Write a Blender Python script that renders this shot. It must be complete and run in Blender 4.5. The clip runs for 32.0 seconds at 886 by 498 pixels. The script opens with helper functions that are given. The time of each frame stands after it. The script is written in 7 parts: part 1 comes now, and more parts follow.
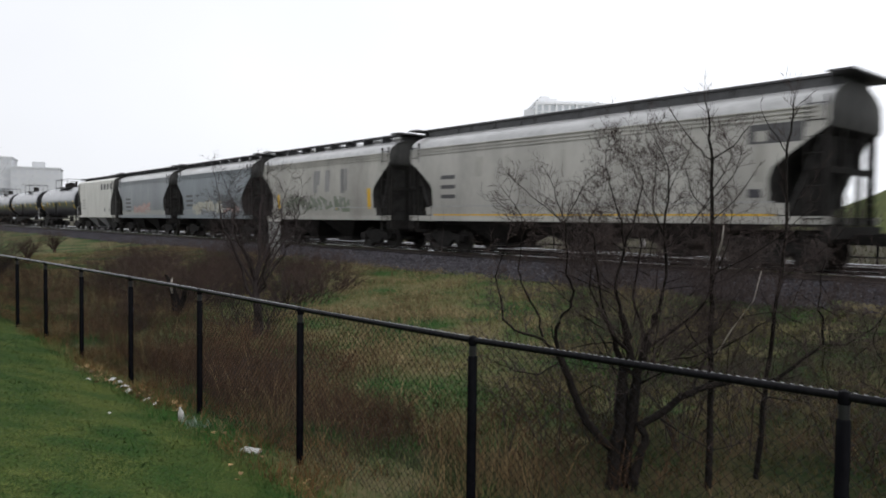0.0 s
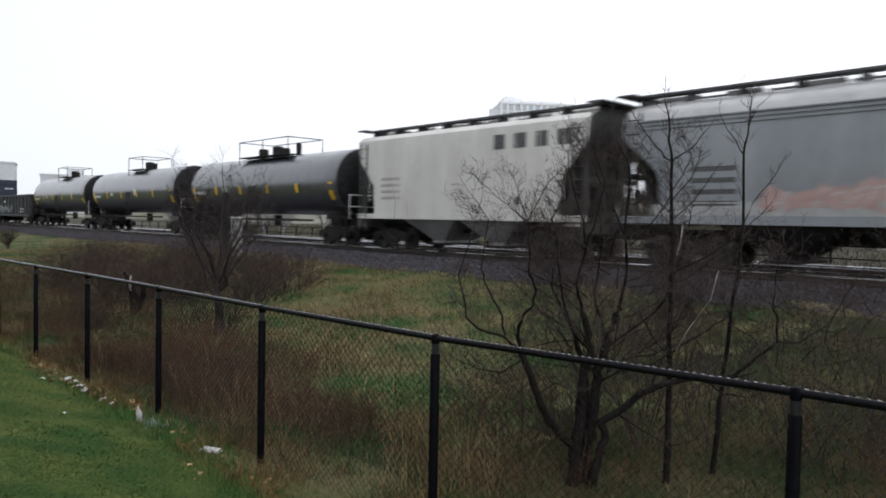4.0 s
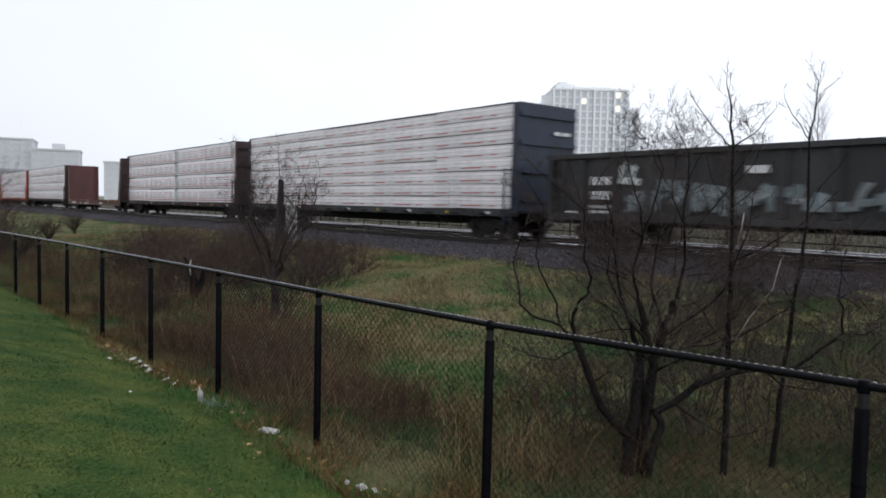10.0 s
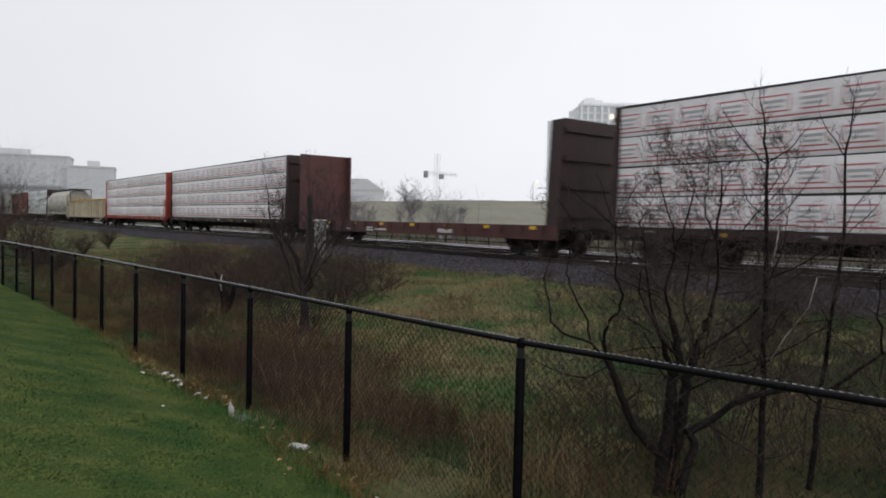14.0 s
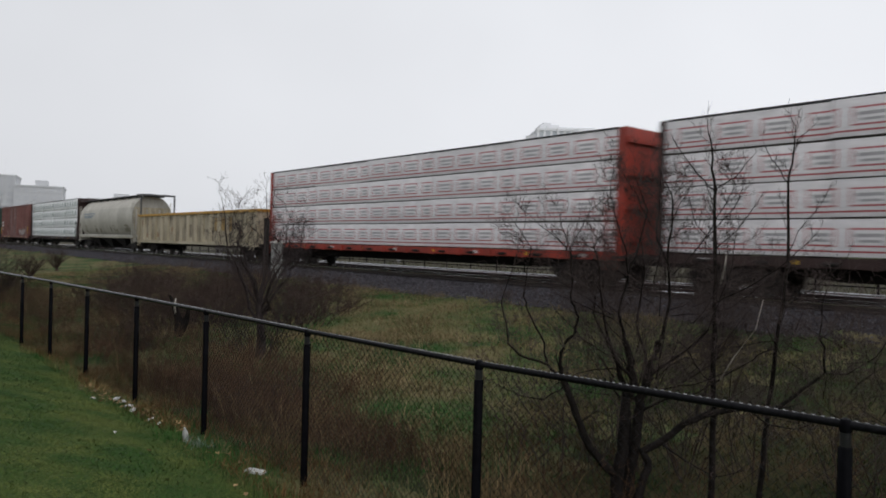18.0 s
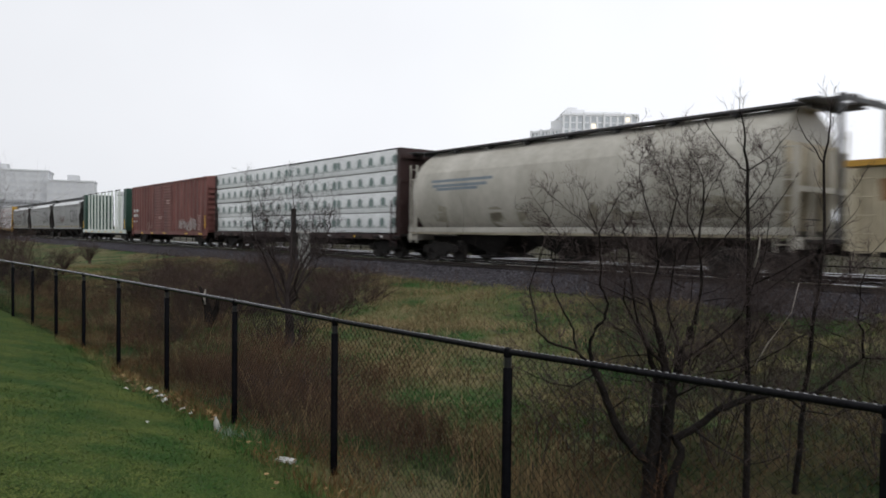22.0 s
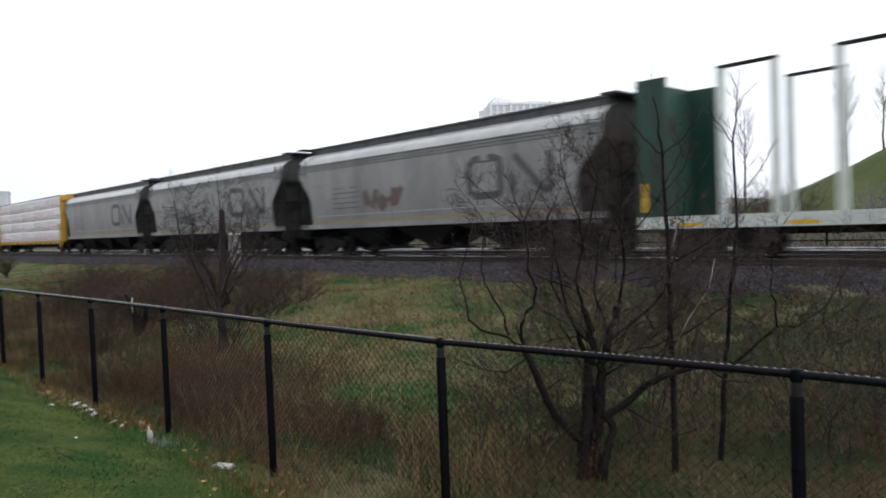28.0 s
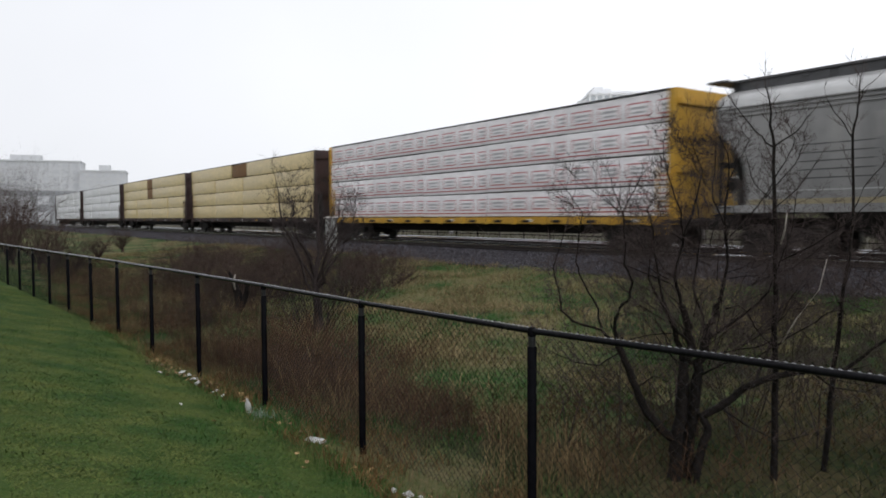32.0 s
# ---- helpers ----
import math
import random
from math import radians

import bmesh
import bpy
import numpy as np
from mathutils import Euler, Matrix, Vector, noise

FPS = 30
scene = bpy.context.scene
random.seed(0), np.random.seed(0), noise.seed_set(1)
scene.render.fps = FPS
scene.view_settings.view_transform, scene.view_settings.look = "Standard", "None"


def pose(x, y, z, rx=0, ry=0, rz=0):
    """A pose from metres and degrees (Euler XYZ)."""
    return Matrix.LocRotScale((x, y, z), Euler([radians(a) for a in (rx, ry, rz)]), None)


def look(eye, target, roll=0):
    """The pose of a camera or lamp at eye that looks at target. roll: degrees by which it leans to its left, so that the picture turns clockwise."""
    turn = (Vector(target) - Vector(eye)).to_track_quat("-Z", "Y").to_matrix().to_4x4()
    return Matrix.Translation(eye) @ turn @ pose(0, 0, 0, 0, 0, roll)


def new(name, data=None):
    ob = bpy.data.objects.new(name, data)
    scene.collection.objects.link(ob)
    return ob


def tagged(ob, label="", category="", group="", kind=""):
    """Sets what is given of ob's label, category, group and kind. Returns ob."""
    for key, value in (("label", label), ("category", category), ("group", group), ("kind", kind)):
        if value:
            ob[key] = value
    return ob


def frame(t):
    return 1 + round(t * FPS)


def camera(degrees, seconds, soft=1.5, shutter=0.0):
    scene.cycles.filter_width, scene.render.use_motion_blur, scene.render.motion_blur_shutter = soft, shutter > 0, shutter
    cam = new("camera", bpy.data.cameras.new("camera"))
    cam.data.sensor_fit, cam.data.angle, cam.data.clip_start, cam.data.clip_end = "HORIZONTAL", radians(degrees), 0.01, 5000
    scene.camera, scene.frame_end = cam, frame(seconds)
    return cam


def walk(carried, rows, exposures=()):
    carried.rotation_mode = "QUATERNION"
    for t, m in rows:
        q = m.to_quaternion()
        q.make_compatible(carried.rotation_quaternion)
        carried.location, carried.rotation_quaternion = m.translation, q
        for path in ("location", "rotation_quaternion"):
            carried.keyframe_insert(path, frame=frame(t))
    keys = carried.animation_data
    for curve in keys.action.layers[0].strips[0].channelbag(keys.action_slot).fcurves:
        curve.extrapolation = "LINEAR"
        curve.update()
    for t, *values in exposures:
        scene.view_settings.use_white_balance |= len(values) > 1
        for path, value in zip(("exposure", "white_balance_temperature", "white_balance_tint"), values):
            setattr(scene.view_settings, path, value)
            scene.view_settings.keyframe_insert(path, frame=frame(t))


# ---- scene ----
cam = camera(62.3, 32.0, soft=1.8, shutter=0.5)
PATH = [
    (0.0, pose(0.042, 0.065, 2.398, 87.89, -0.69, -0.17)),
    (0.5, pose(0.035, 0.059, 2.398, 87.71, -0.10, -1.54)),
    (1.0, pose(0.043, 0.062, 2.395, 88.13, 1.16, -2.07)),
    (1.5, pose(0.053, 0.056, 2.395, 89.23, 0.79, -2.22)),
    (2.0, pose(0.061, 0.044, 2.404, 89.69, 0.13, -4.18)),
    (2.5, pose(0.067, 0.031, 2.398, 88.86, 1.68, -5.13)),
    (3.0, pose(0.070, 0.039, 2.402, 89.27, 0.44, -4.45)),
    (3.5, pose(0.055, 0.047, 2.399, 88.64, -0.36, -4.36)),
    (4.0, pose(0.052, 0.057, 2.395, 87.82, -1.11, -2.92)),
    (4.5, pose(0.055, 0.071, 2.394, 87.62, -1.04, -2.82)),
    (6.5, pose(0.004, 0.034, 2.405, 89.14, -2.10, -6.08)),
    (7.0, pose(-0.001, 0.044, 2.408, 88.32, -1.50, -5.51)),
    (7.5, pose(0.006, 0.067, 2.394, 87.61, -0.80, -4.64)),
    (8.0, pose(0.002, 0.053, 2.396, 87.98, -1.37, -4.47)),
    (8.5, pose(-0.002, 0.037, 2.403, 87.59, -1.57, -3.48)),
    (9.0, pose(0.011, 0.030, 2.394, 86.95, -1.20, 0.51)),
    (9.5, pose(0.014, 0.029, 2.392, 86.87, -1.05, 1.38)),
    (10.0, pose(0.019, 0.045, 2.390, 86.74, -1.27, 1.06)),
    (10.5, pose(0.013, 0.056, 2.391, 86.98, -1.23, 1.10)),
    (11.0, pose(0.007, 0.062, 2.397, 87.07, -1.29, 1.27)),
    (11.5, pose(0.010, 0.017, 2.392, 87.27, -1.33, 1.21)),
    (12.0, pose(-0.004, 0.027, 2.395, 87.47, -1.83, 0.72)),
    (12.5, pose(-0.014, 0.044, 2.396, 87.54, -1.88, 0.93)),
    (13.0, pose(-0.021, 0.044, 2.395, 87.67, -1.44, 2.98)),
    (13.5, pose(-0.007, 0.044, 2.400, 87.33, -1.21, 4.08)),
    (14.0, pose(-0.010, 0.034, 2.398, 87.94, -1.30, 3.17)),
    (14.5, pose(0.000, 0.022, 2.401, 88.15, -1.17, 2.48)),
    (16.5, pose(-0.016, 0.032, 2.404, 88.25, -1.04, 0.78)),
    (17.0, pose(-0.012, -0.003, 2.405, 89.16, -0.53, 0.50)),
    (17.5, pose(-0.015, -0.035, 2.406, 89.53, -0.95, 0.34)),
    (18.0, pose(-0.016, -0.039, 2.407, 89.76, -1.49, -0.11)),
    (18.5, pose(-0.017, -0.029, 2.404, 90.33, -1.42, -0.02)),
    (19.0, pose(-0.013, -0.010, 2.397, 88.18, -0.63, -0.02)),
    (19.5, pose(-0.014, 0.010, 2.394, 87.25, -0.89, 0.12)),
    (20.0, pose(-0.013, 0.005, 2.399, 87.35, -1.10, 0.03)),
    (20.5, pose(-0.019, 0.025, 2.404, 88.19, -0.96, 0.41)),
    (21.0, pose(-0.001, 0.001, 2.405, 88.36, -0.62, 1.53)),
    (21.5, pose(-0.007, 0.003, 2.402, 88.32, -0.75, 1.72)),
    (22.0, pose(-0.019, 0.023, 2.401, 88.77, -0.63, 1.93)),
    (22.5, pose(-0.028, 0.022, 2.404, 89.10, -1.17, 2.78)),
    (23.0, pose(-0.016, 0.010, 2.401, 89.61, -0.75, 2.97)),
    (23.5, pose(-0.010, -0.018, 2.402, 89.89, -0.67, 2.58)),
    (24.0, pose(-0.007, -0.052, 2.400, 90.28, -0.68, 1.53)),
    (24.5, pose(-0.007, -0.029, 2.406, 90.28, -0.98, 0.55)),
    (25.0, pose(-0.016, -0.021, 2.399, 90.40, -1.00, 0.44)),
    (25.5, pose(-0.002, -0.022, 2.401, 90.14, -1.08, -0.81)),
    (27.5, pose(0.038, -0.033, 2.412, 90.12, 2.75, -5.50)),
    (28.0, pose(0.037, -0.022, 2.402, 88.15, 2.19, -3.21)),
    (28.5, pose(0.042, -0.026, 2.401, 88.19, 1.01, -1.49)),
    (29.0, pose(0.041, -0.017, 2.401, 88.31, 0.12, 0.68)),
    (29.5, pose(0.034, 0.019, 2.393, 88.38, 0.31, 2.87)),
    (30.0, pose(0.037, 0.011, 2.395, 88.80, 0.08, 3.87)),
    (30.5, pose(0.029, 0.016, 2.393, 88.80, 0.48, 4.15)),
    (31.0, pose(0.024, -0.000, 2.388, 88.50, 0.41, 3.89)),
    (31.5, pose(0.016, -0.031, 2.384, 87.97, 0.07, 3.72)),
    (32.0, pose(0.012, -0.020, 2.385, 87.47, 0.32, 4.01)),
]
EXPOSURES = [(0.0, 0.13, 6480, 10), (2.0, 0.24, 6420, 10), (3.0, 0.30, 6350, 10), (4.0, 0.22, 6300, 10), (7.0, 0.38, 6120, 10), (8.0, 0.50, 6080, 10), (9.0, 0.30, 6150, 10), (11.0, 0.1, 6300, 10), (12.0, 0.05, 6400, 10), (14.0, -0.08, 6500, 10), (17.0, -0.2, 6500, 10), (19.0, -0.26, 6500, 10),
             (20.0, -0.03, 6500, 10), (22.0, 0.02, 6500, 10), (23.0, -0.12, 6500, 10), (24.0, -0.1, 6500, 10), (25.0, 0.05, 6480, 10), (28.0, 0.28, 6300, 10), (29.0, 0.40, 6250, 10), (31.0, 0.22, 6350, 10), (32.0, 0.10, 6480, 10)]
walk(cam, PATH, EXPOSURES)

# ---------------------------------------------------------------- light
world = bpy.data.worlds.new("overcast_sky")
scene.world = world
world.use_nodes = True
wn, wl = world.node_tree.nodes, world.node_tree.links
wn.clear()
w_out = wn.new("ShaderNodeOutputWorld")
w_bg = wn.new("ShaderNodeBackground")
w_sky = wn.new("ShaderNodeTexSky")
w_sky.sky_type = "NISHITA"
w_sky.sun_disc = False
w_sky.sun_elevation = radians(40)
w_sky.sun_rotation = radians(160)
w_sky.dust_density = 4.0
w_sat = wn.new("ShaderNodeHueSaturation")
w_sat.inputs["Saturation"].default_value = 0.06
w_coord = wn.new("ShaderNodeTexCoord")
w_noise = wn.new("ShaderNodeTexNoise")
w_noise.inputs["Scale"].default_value = 1.6
w_noise.inputs["Detail"].default_value = 4
w_ramp = wn.new("ShaderNodeMapRange")
w_ramp.inputs["To Min"].default_value = 0.85
w_ramp.inputs["To Max"].default_value = 1.12
w_mul = wn.new("ShaderNodeMix")
w_mul.data_type = "RGBA"
w_mul.inputs[0].default_value = 0.82
w_mul.inputs["B"].default_value = (8.95, 9.17, 9.65, 1)
w_scale = wn.new("ShaderNodeVectorMath")
w_scale.operation = "SCALE"
wl.new(w_coord.outputs["Generated"], w_noise.inputs["Vector"])
wl.new(w_noise.outputs["Fac"], w_ramp.inputs["Value"])
wl.new(w_sky.outputs["Color"], w_sat.inputs["Color"])
wl.new(w_sat.outputs["Color"], w_mul.inputs["A"])
wl.new(w_mul.outputs["Result"], w_scale.inputs[0])
w_side = wn.new("ShaderNodeVectorMath")
w_side.operation = "DOT_PRODUCT"
w_side.inputs[1].default_value = (0.16, 0.0, -0.10)
wl.new(w_coord.outputs["Generated"], w_side.inputs[0])
w_add = wn.new("ShaderNodeMath")
w_add.operation = "ADD"
wl.new(w_ramp.outputs["Result"], w_add.inputs[0])
wl.new(w_side.outputs["Value"], w_add.inputs[1])
wl.new(w_add.outputs[0], w_scale.inputs["Scale"])
wl.new(w_scale.outputs["Vector"], w_bg.inputs["Color"])
w_bg.inputs["Strength"].default_value = 0.118
wl.new(w_bg.outputs["Background"], w_out.inputs["Surface"])

sun = new("sun", bpy.data.lights.new("sun", "SUN"))
sun.data.energy = 0.5
sun.data.angle = radians(30)
sun.data.color = (1.0, 0.97, 0.93)
sun.matrix_world = look((0, 0, 50), (-12, 30, 0))

# ---------------------------------------------------------------- plan
PSI = radians(39.54)          # heading of the railway, left of ahead
NEAR_RAIL = 18.99             # square distance of the near rail
RAIL_Z = 1.24
CENTRE = NEAR_RAIL + 0.75
SECOND = CENTRE + 4.3
N = Vector((math.cos(PSI), math.sin(PSI), 0))
U = Vector((-math.sin(PSI), math.cos(PSI), 0))
TURN = math.degrees(PSI) - 90  # a wagon's nose points along -U


def at(s, p, z=0.0):
    """A place by its way along the railway, its square distance and its height."""
    v = U * s + N * p
    return Vector((v.x, v.y, z))


def sp(x, y):
    return x * U.x + y * U.y, x * N.x + y * N.y


# ---------------------------------------------------------------- materials
def mat(name, a, b, scale=3.0, rough=0.6, metal=0.0, bump=0.0, fine=40.0, streak=0.0, island=0.0, rand=0.0, wet=0.0, spec=0.4, hard=1.0):
    """A weathered surface: two colours by coarse and fine noise, with relief."""
    m = bpy.data.materials.new(name)
    m.use_nodes = True
    n, l = m.node_tree.nodes, m.node_tree.links
    bs = n["Principled BSDF"]
    co = n.new("ShaderNodeTexCoord")
    mp = n.new("ShaderNodeMapping")
    mp.inputs["Scale"].default_value = (1, 1, 1 if not streak else streak)
    l.new(co.outputs["Object"], mp.inputs["Vector"])
    n1 = n.new("ShaderNodeTexNoise")
    n1.inputs["Scale"].default_value = scale
    n1.inputs["Detail"].default_value = 5
    n2 = n.new("ShaderNodeTexNoise")
    n2.inputs["Scale"].default_value = fine
    n2.inputs["Detail"].default_value = 3
    l.new(mp.outputs["Vector"], n1.inputs["Vector"])
    l.new(mp.outputs["Vector"], n2.inputs["Vector"])
    mx = n.new("ShaderNodeMath")
    mx.operation = "MULTIPLY_ADD"
    l.new(n2.outputs["Fac"], mx.inputs[0])
    mx.inputs[1].default_value = 0.5
    l.new(n1.outputs["Fac"], mx.inputs[2])
    rg = n.new("ShaderNodeMapRange")
    rg.inputs["From Min"].default_value = 0.75 - 0.25 / hard
    rg.inputs["From Max"].default_value = 0.75 + 0.25 / hard
    l.new(mx.outputs[0], rg.inputs["Value"])
    cm = n.new("ShaderNodeMix")
    cm.data_type = "RGBA"
    cm.inputs["A"].default_value = (*a, 1)
    cm.inputs["B"].default_value = (*b, 1)
    l.new(rg.outputs["Result"], cm.inputs[0])
    last = cm.outputs["Result"]
    if rand or island:
        if rand:
            src = n.new("ShaderNodeObjectInfo").outputs["Random"]
        else:
            src = n.new("ShaderNodeNewGeometry").outputs["Random Per Island"]
        hv = n.new("ShaderNodeHueSaturation")
        k = n.new("ShaderNodeMapRange")
        k.inputs["To Min"].default_value = 1 - (rand or island)
        k.inputs["To Max"].default_value = 1 + (rand or island)
        l.new(src, k.inputs["Value"])
        l.new(k.outputs["Result"], hv.inputs["Value"])
        l.new(last, hv.inputs["Color"])
        last = hv.outputs["Color"]
    l.new(last, bs.inputs["Base Color"])
    bs.inputs["Metallic"].default_value = metal
    bs.inputs["Specular IOR Level"].default_value = spec
    rr = n.new("ShaderNodeMapRange")
    rr.inputs["To Min"].default_value = max(0.02, rough - 0.12)
    rr.inputs["To Max"].default_value = min(1.0, rough + 0.12)
    l.new(n1.outputs["Fac"], rr.inputs["Value"])
    l.new(rr.outputs["Result"], bs.inputs["Roughness"])
    if wet:
        bs.inputs["Coat Weight"].default_value = wet
        bs.inputs["Coat Roughness"].default_value = 0.15
    if bump:
        bp = n.new("ShaderNodeBump")
        bp.inputs["Strength"].default_value = bump
        bp.inputs["Distance"].default_value = 0.02
        l.new(n2.outputs["Fac"], bp.inputs["Height"])
        l.new(bp.outputs["Normal"], bs.inputs["Normal"])
    return m


# ---------------------------------------------------------------- mesh tools
class Shape:
    """Collects vertices and faces of one part."""

    def __init__(self):
        self.v, self.f = [], []

    def add(self, verts, faces):
        k = len(self.v)
        self.v += [tuple(p) for p in verts]
        self.f += [tuple(i + k for i in f) for f in faces]
        return self

    def box(self, x0, x1, y0, y1, z0, z1):
        return self.add([(x0, y0, z0), (x1, y0, z0), (x1, y1, z0), (x0, y1, z0), (x0, y0, z1), (x1, y0, z1), (x1, y1, z1), (x0, y1, z1)],
                        [(3, 2, 1, 0), (4, 5, 6, 7), (0, 1, 5, 4), (1, 2, 6, 5), (2, 3, 7, 6), (3, 0, 4, 7)])

    def rings(self, rings, cap=True):
        """Skins closed rings of equal length."""
        m = len(rings[0])
        verts = [p for r in rings for p in r]
        faces = []
        for i in range(len(rings) - 1):
            for j in range(m):
                k = (j + 1) % m
                faces.append((i * m + j, i * m + k, (i + 1) * m + k, (i + 1) * m + j))
        if cap:
            faces.append(tuple(reversed(range(m))))
            faces.append(tuple(range((len(rings) - 1) * m, len(rings) * m)))
        return self.add(verts, faces)

    def tube(self, path, r, sides=6, cap=True):
        """A round bar along a path; r is one radius or one for each point."""
        pts = [Vector(p) for p in path]
        rad = r if isinstance(r, (list, tuple)) else [r] * len(pts)
        rings = []
        for i, p in enumerate(pts):
            d = (pts[min(i + 1, len(pts) - 1)] - pts[max(i - 1, 0)]).normalized()
            a = d.cross(Vector((0, 0, 1)) if abs(d.z) < 0.9 else Vector((1, 0, 0))).normalized()
            b = d.cross(a)
            rings.append([p + (a * math.cos(2 * math.pi * j / sides) + b * math.sin(2 * math.pi * j / sides)) * rad[i] for j in range(sides)])
        return self.rings(rings, cap)

    def prism(self, outline, y0, y1):
        """An outline in x and z, given depth in y."""
        m = len(outline)
        verts = [(x, y0, z) for x, z in outline] + [(x, y1, z) for x, z in outline]
        faces = [tuple(range(m)), tuple(reversed(range(m, 2 * m)))]
        faces += [(j, j + m, (j + 1) % m + m, (j + 1) % m) for j in range(m)]
        return self.add(verts, faces)

    def data(self, name, material, smooth=False):
        me = bpy.data.meshes.new(name)
        me.from_pydata(self.v, [], self.f)
        bm = bmesh.new()
        bm.from_mesh(me)
        bmesh.ops.recalc_face_normals(bm, faces=bm.faces)
        bm.to_mesh(me)
        bm.free()
        if smooth:
            me.shade_smooth()
            me.set_sharp_from_angle(angle=radians(38))
        if material:
            me.materials.append(material)
        me.update()
        return me


def part(name, shape, material, parent=None, label="", smooth=False, m=None):
    ob = new(name, shape if isinstance(shape, bpy.types.Mesh) else shape.data(name, material, smooth))
    if parent is not None:
        ob.parent = parent
    if m is not None:
        ob.matrix_basis = m
    if label:
        ob["label"] = label
    return ob


def thing(name, label, category, m=None, group="", kind=""):
    ob = new(name)
    ob.empty_display_size = 0.3
    if m is not None:
        ob.matrix_basis = m
    return tagged(ob, label, category, group, kind)


# ---------------------------------------------------------------- surfaces
M_LAWN = mat("lawn_soil", (0.028, 0.060, 0.014), (0.066, 0.090, 0.024), 1.7, 0.9, bump=0.4, spec=0.05, hard=1.8)
M_BANK = mat("rough_turf", (0.034, 0.070, 0.022), (0.135, 0.115, 0.060), 0.55, 0.95, bump=0.6, fine=14, spec=0.05, hard=2.2)
M_BALLAST = mat("ballast_stone", (0.016, 0.0152, 0.018), (0.078, 0.073, 0.083), 12, 0.85, bump=0.9, fine=45, spec=0.05)
M_RAIL = mat("polished_rail", (0.55, 0.55, 0.56), (0.70, 0.70, 0.72), 5, 0.15, metal=1.0)
M_RUST = mat("rusty_steel", (0.020, 0.016, 0.015), (0.048, 0.036, 0.031), 8, 0.7, bump=0.3)
M_TIE = mat("creosoted_wood", (0.014, 0.012, 0.012), (0.035, 0.031, 0.030), 6, 0.85, bump=0.4, rand=0.3, spec=0.15)
M_FENCE = mat("black_vinyl", (0.003, 0.003, 0.004), (0.008, 0.008, 0.010), 8, 0.24, spec=0.03)
M_WIRE = mat("black_vinyl_wire", (0.003, 0.003, 0.004), (0.007, 0.007, 0.009), 8, 0.16, spec=0.14)
M_TOPRAIL = mat("wet_black_vinyl", (0.004, 0.004, 0.005), (0.012, 0.012, 0.014), 30, 0.2, spec=0.09)
M_SLEEVE = mat("dull_grey_sleeve", (0.012, 0.012, 0.013), (0.028, 0.028, 0.030), 12, 0.5)
# distant haze is put into the meadow's pale base colour
M_MEADOW = mat("haze_paled_meadow", (0.17, 0.172, 0.13), (0.25, 0.242, 0.205), 0.06, 0.95, fine=0.6, spec=0.05)
M_KNOLL = mat("mown_knoll_grass", (0.05, 0.075, 0.024), (0.105, 0.11, 0.045), 0.2, 0.95, fine=3, spec=0.05)
M_DARKTURF = mat("dark_turf", (0.021, 0.036, 0.013), (0.072, 0.058, 0.030), 0.8, 0.95, bump=0.6, fine=14, spec=0.05, hard=2.0)
M_GRAVEL = mat("pale_yard_gravel", (0.040, 0.039, 0.028), (0.095, 0.087, 0.066), 0.25, 0.95, bump=0.5, fine=12, spec=0.05)
M_TRUCK = mat("grimy_black_iron", (0.009, 0.0085, 0.0085), (0.034, 0.031, 0.029), 6, 0.75, bump=0.3, spec=0.15)
M_WHEEL = mat("worn_wheel_steel", (0.016, 0.015, 0.014), (0.050, 0.045, 0.042), 6, 0.55, metal=0.3)
M_BLACK = mat("black_paint", (0.026, 0.029, 0.036), (0.058, 0.062, 0.074), 2.0, 0.32, wet=1.0, fine=9, spec=0.8)
M_BLACK.node_tree.nodes["Principled BSDF"].inputs["Coat Roughness"].default_value = 0.24
M_YELLOW = mat("yellow_reflective_tape", (0.62, 0.36, 0.02), (0.75, 0.46, 0.04), 6, 0.5)
M_WHITEMARK = mat("white_stencil_paint", (0.5, 0.5, 0.5), (0.7, 0.7, 0.7), 9, 0.6)
M_GREYMARK = mat("faded_dark_stencil", (0.05, 0.05, 0.055), (0.12, 0.12, 0.12), 9, 0.6)

# ---------------------------------------------------------------- ground
PROFILE = [(-60, 2.2), (-8, 1.5), (0, 0.80), (2.4, 0.22), (3.3, 0.02), (4.6, -0.03), (7, 0.06), (11, 0.28), (14.5, 0.52),
           (16.6, 0.78), (29, 0.80), (36, 0.75), (60, 1.7), (120, 4.0), (200, 6.2), (420, 8.5), (4000, 9.0)]


def ground_z(x, y):
    s, p = sp(x, y)
    q = p - 0.0
    for (a, za), (b, zb) in zip(PROFILE, PROFILE[1:]):
        if q <= b:
            k = max(0.0, (q - a) / (b - a))
            z = za + (zb - za) * k
            break
    else:
        z = PROFILE[-1][1]
    if p < 17 or p > 30:
        amp = 0.03 if p < 3.2 else 0.09
        z += amp * noise.noise(Vector((x * 0.5, y * 0.5, 0))) + 0.4 * amp * noise.noise(Vector((x * 1.7, y * 1.7, 3)))
    if p > 30 and s < 140:
        # the green knoll beyond the yard
        d = math.hypot((s - 0) / 46.0, (p - 95) / 46.0)
        if d < 1:
            z += 15.5 * (math.cos(math.pi * d) * 0.5 + 0.5)
    if p > 60:
        # a long low rise across the fields
        z += (4.1 + 0.5 * noise.noise(Vector((x * 0.05, 0, 7)))) * math.exp(-((y - 150) / 22) ** 2) / (1 + math.exp((abs(x + 10) - 70) / 8))
    return z


def grid_axis(stops):
    out = []
    for a, b, n in stops:
        out += [a + (b - a) * i / n for i in range(n)]
    return out + [stops[-1][1]]


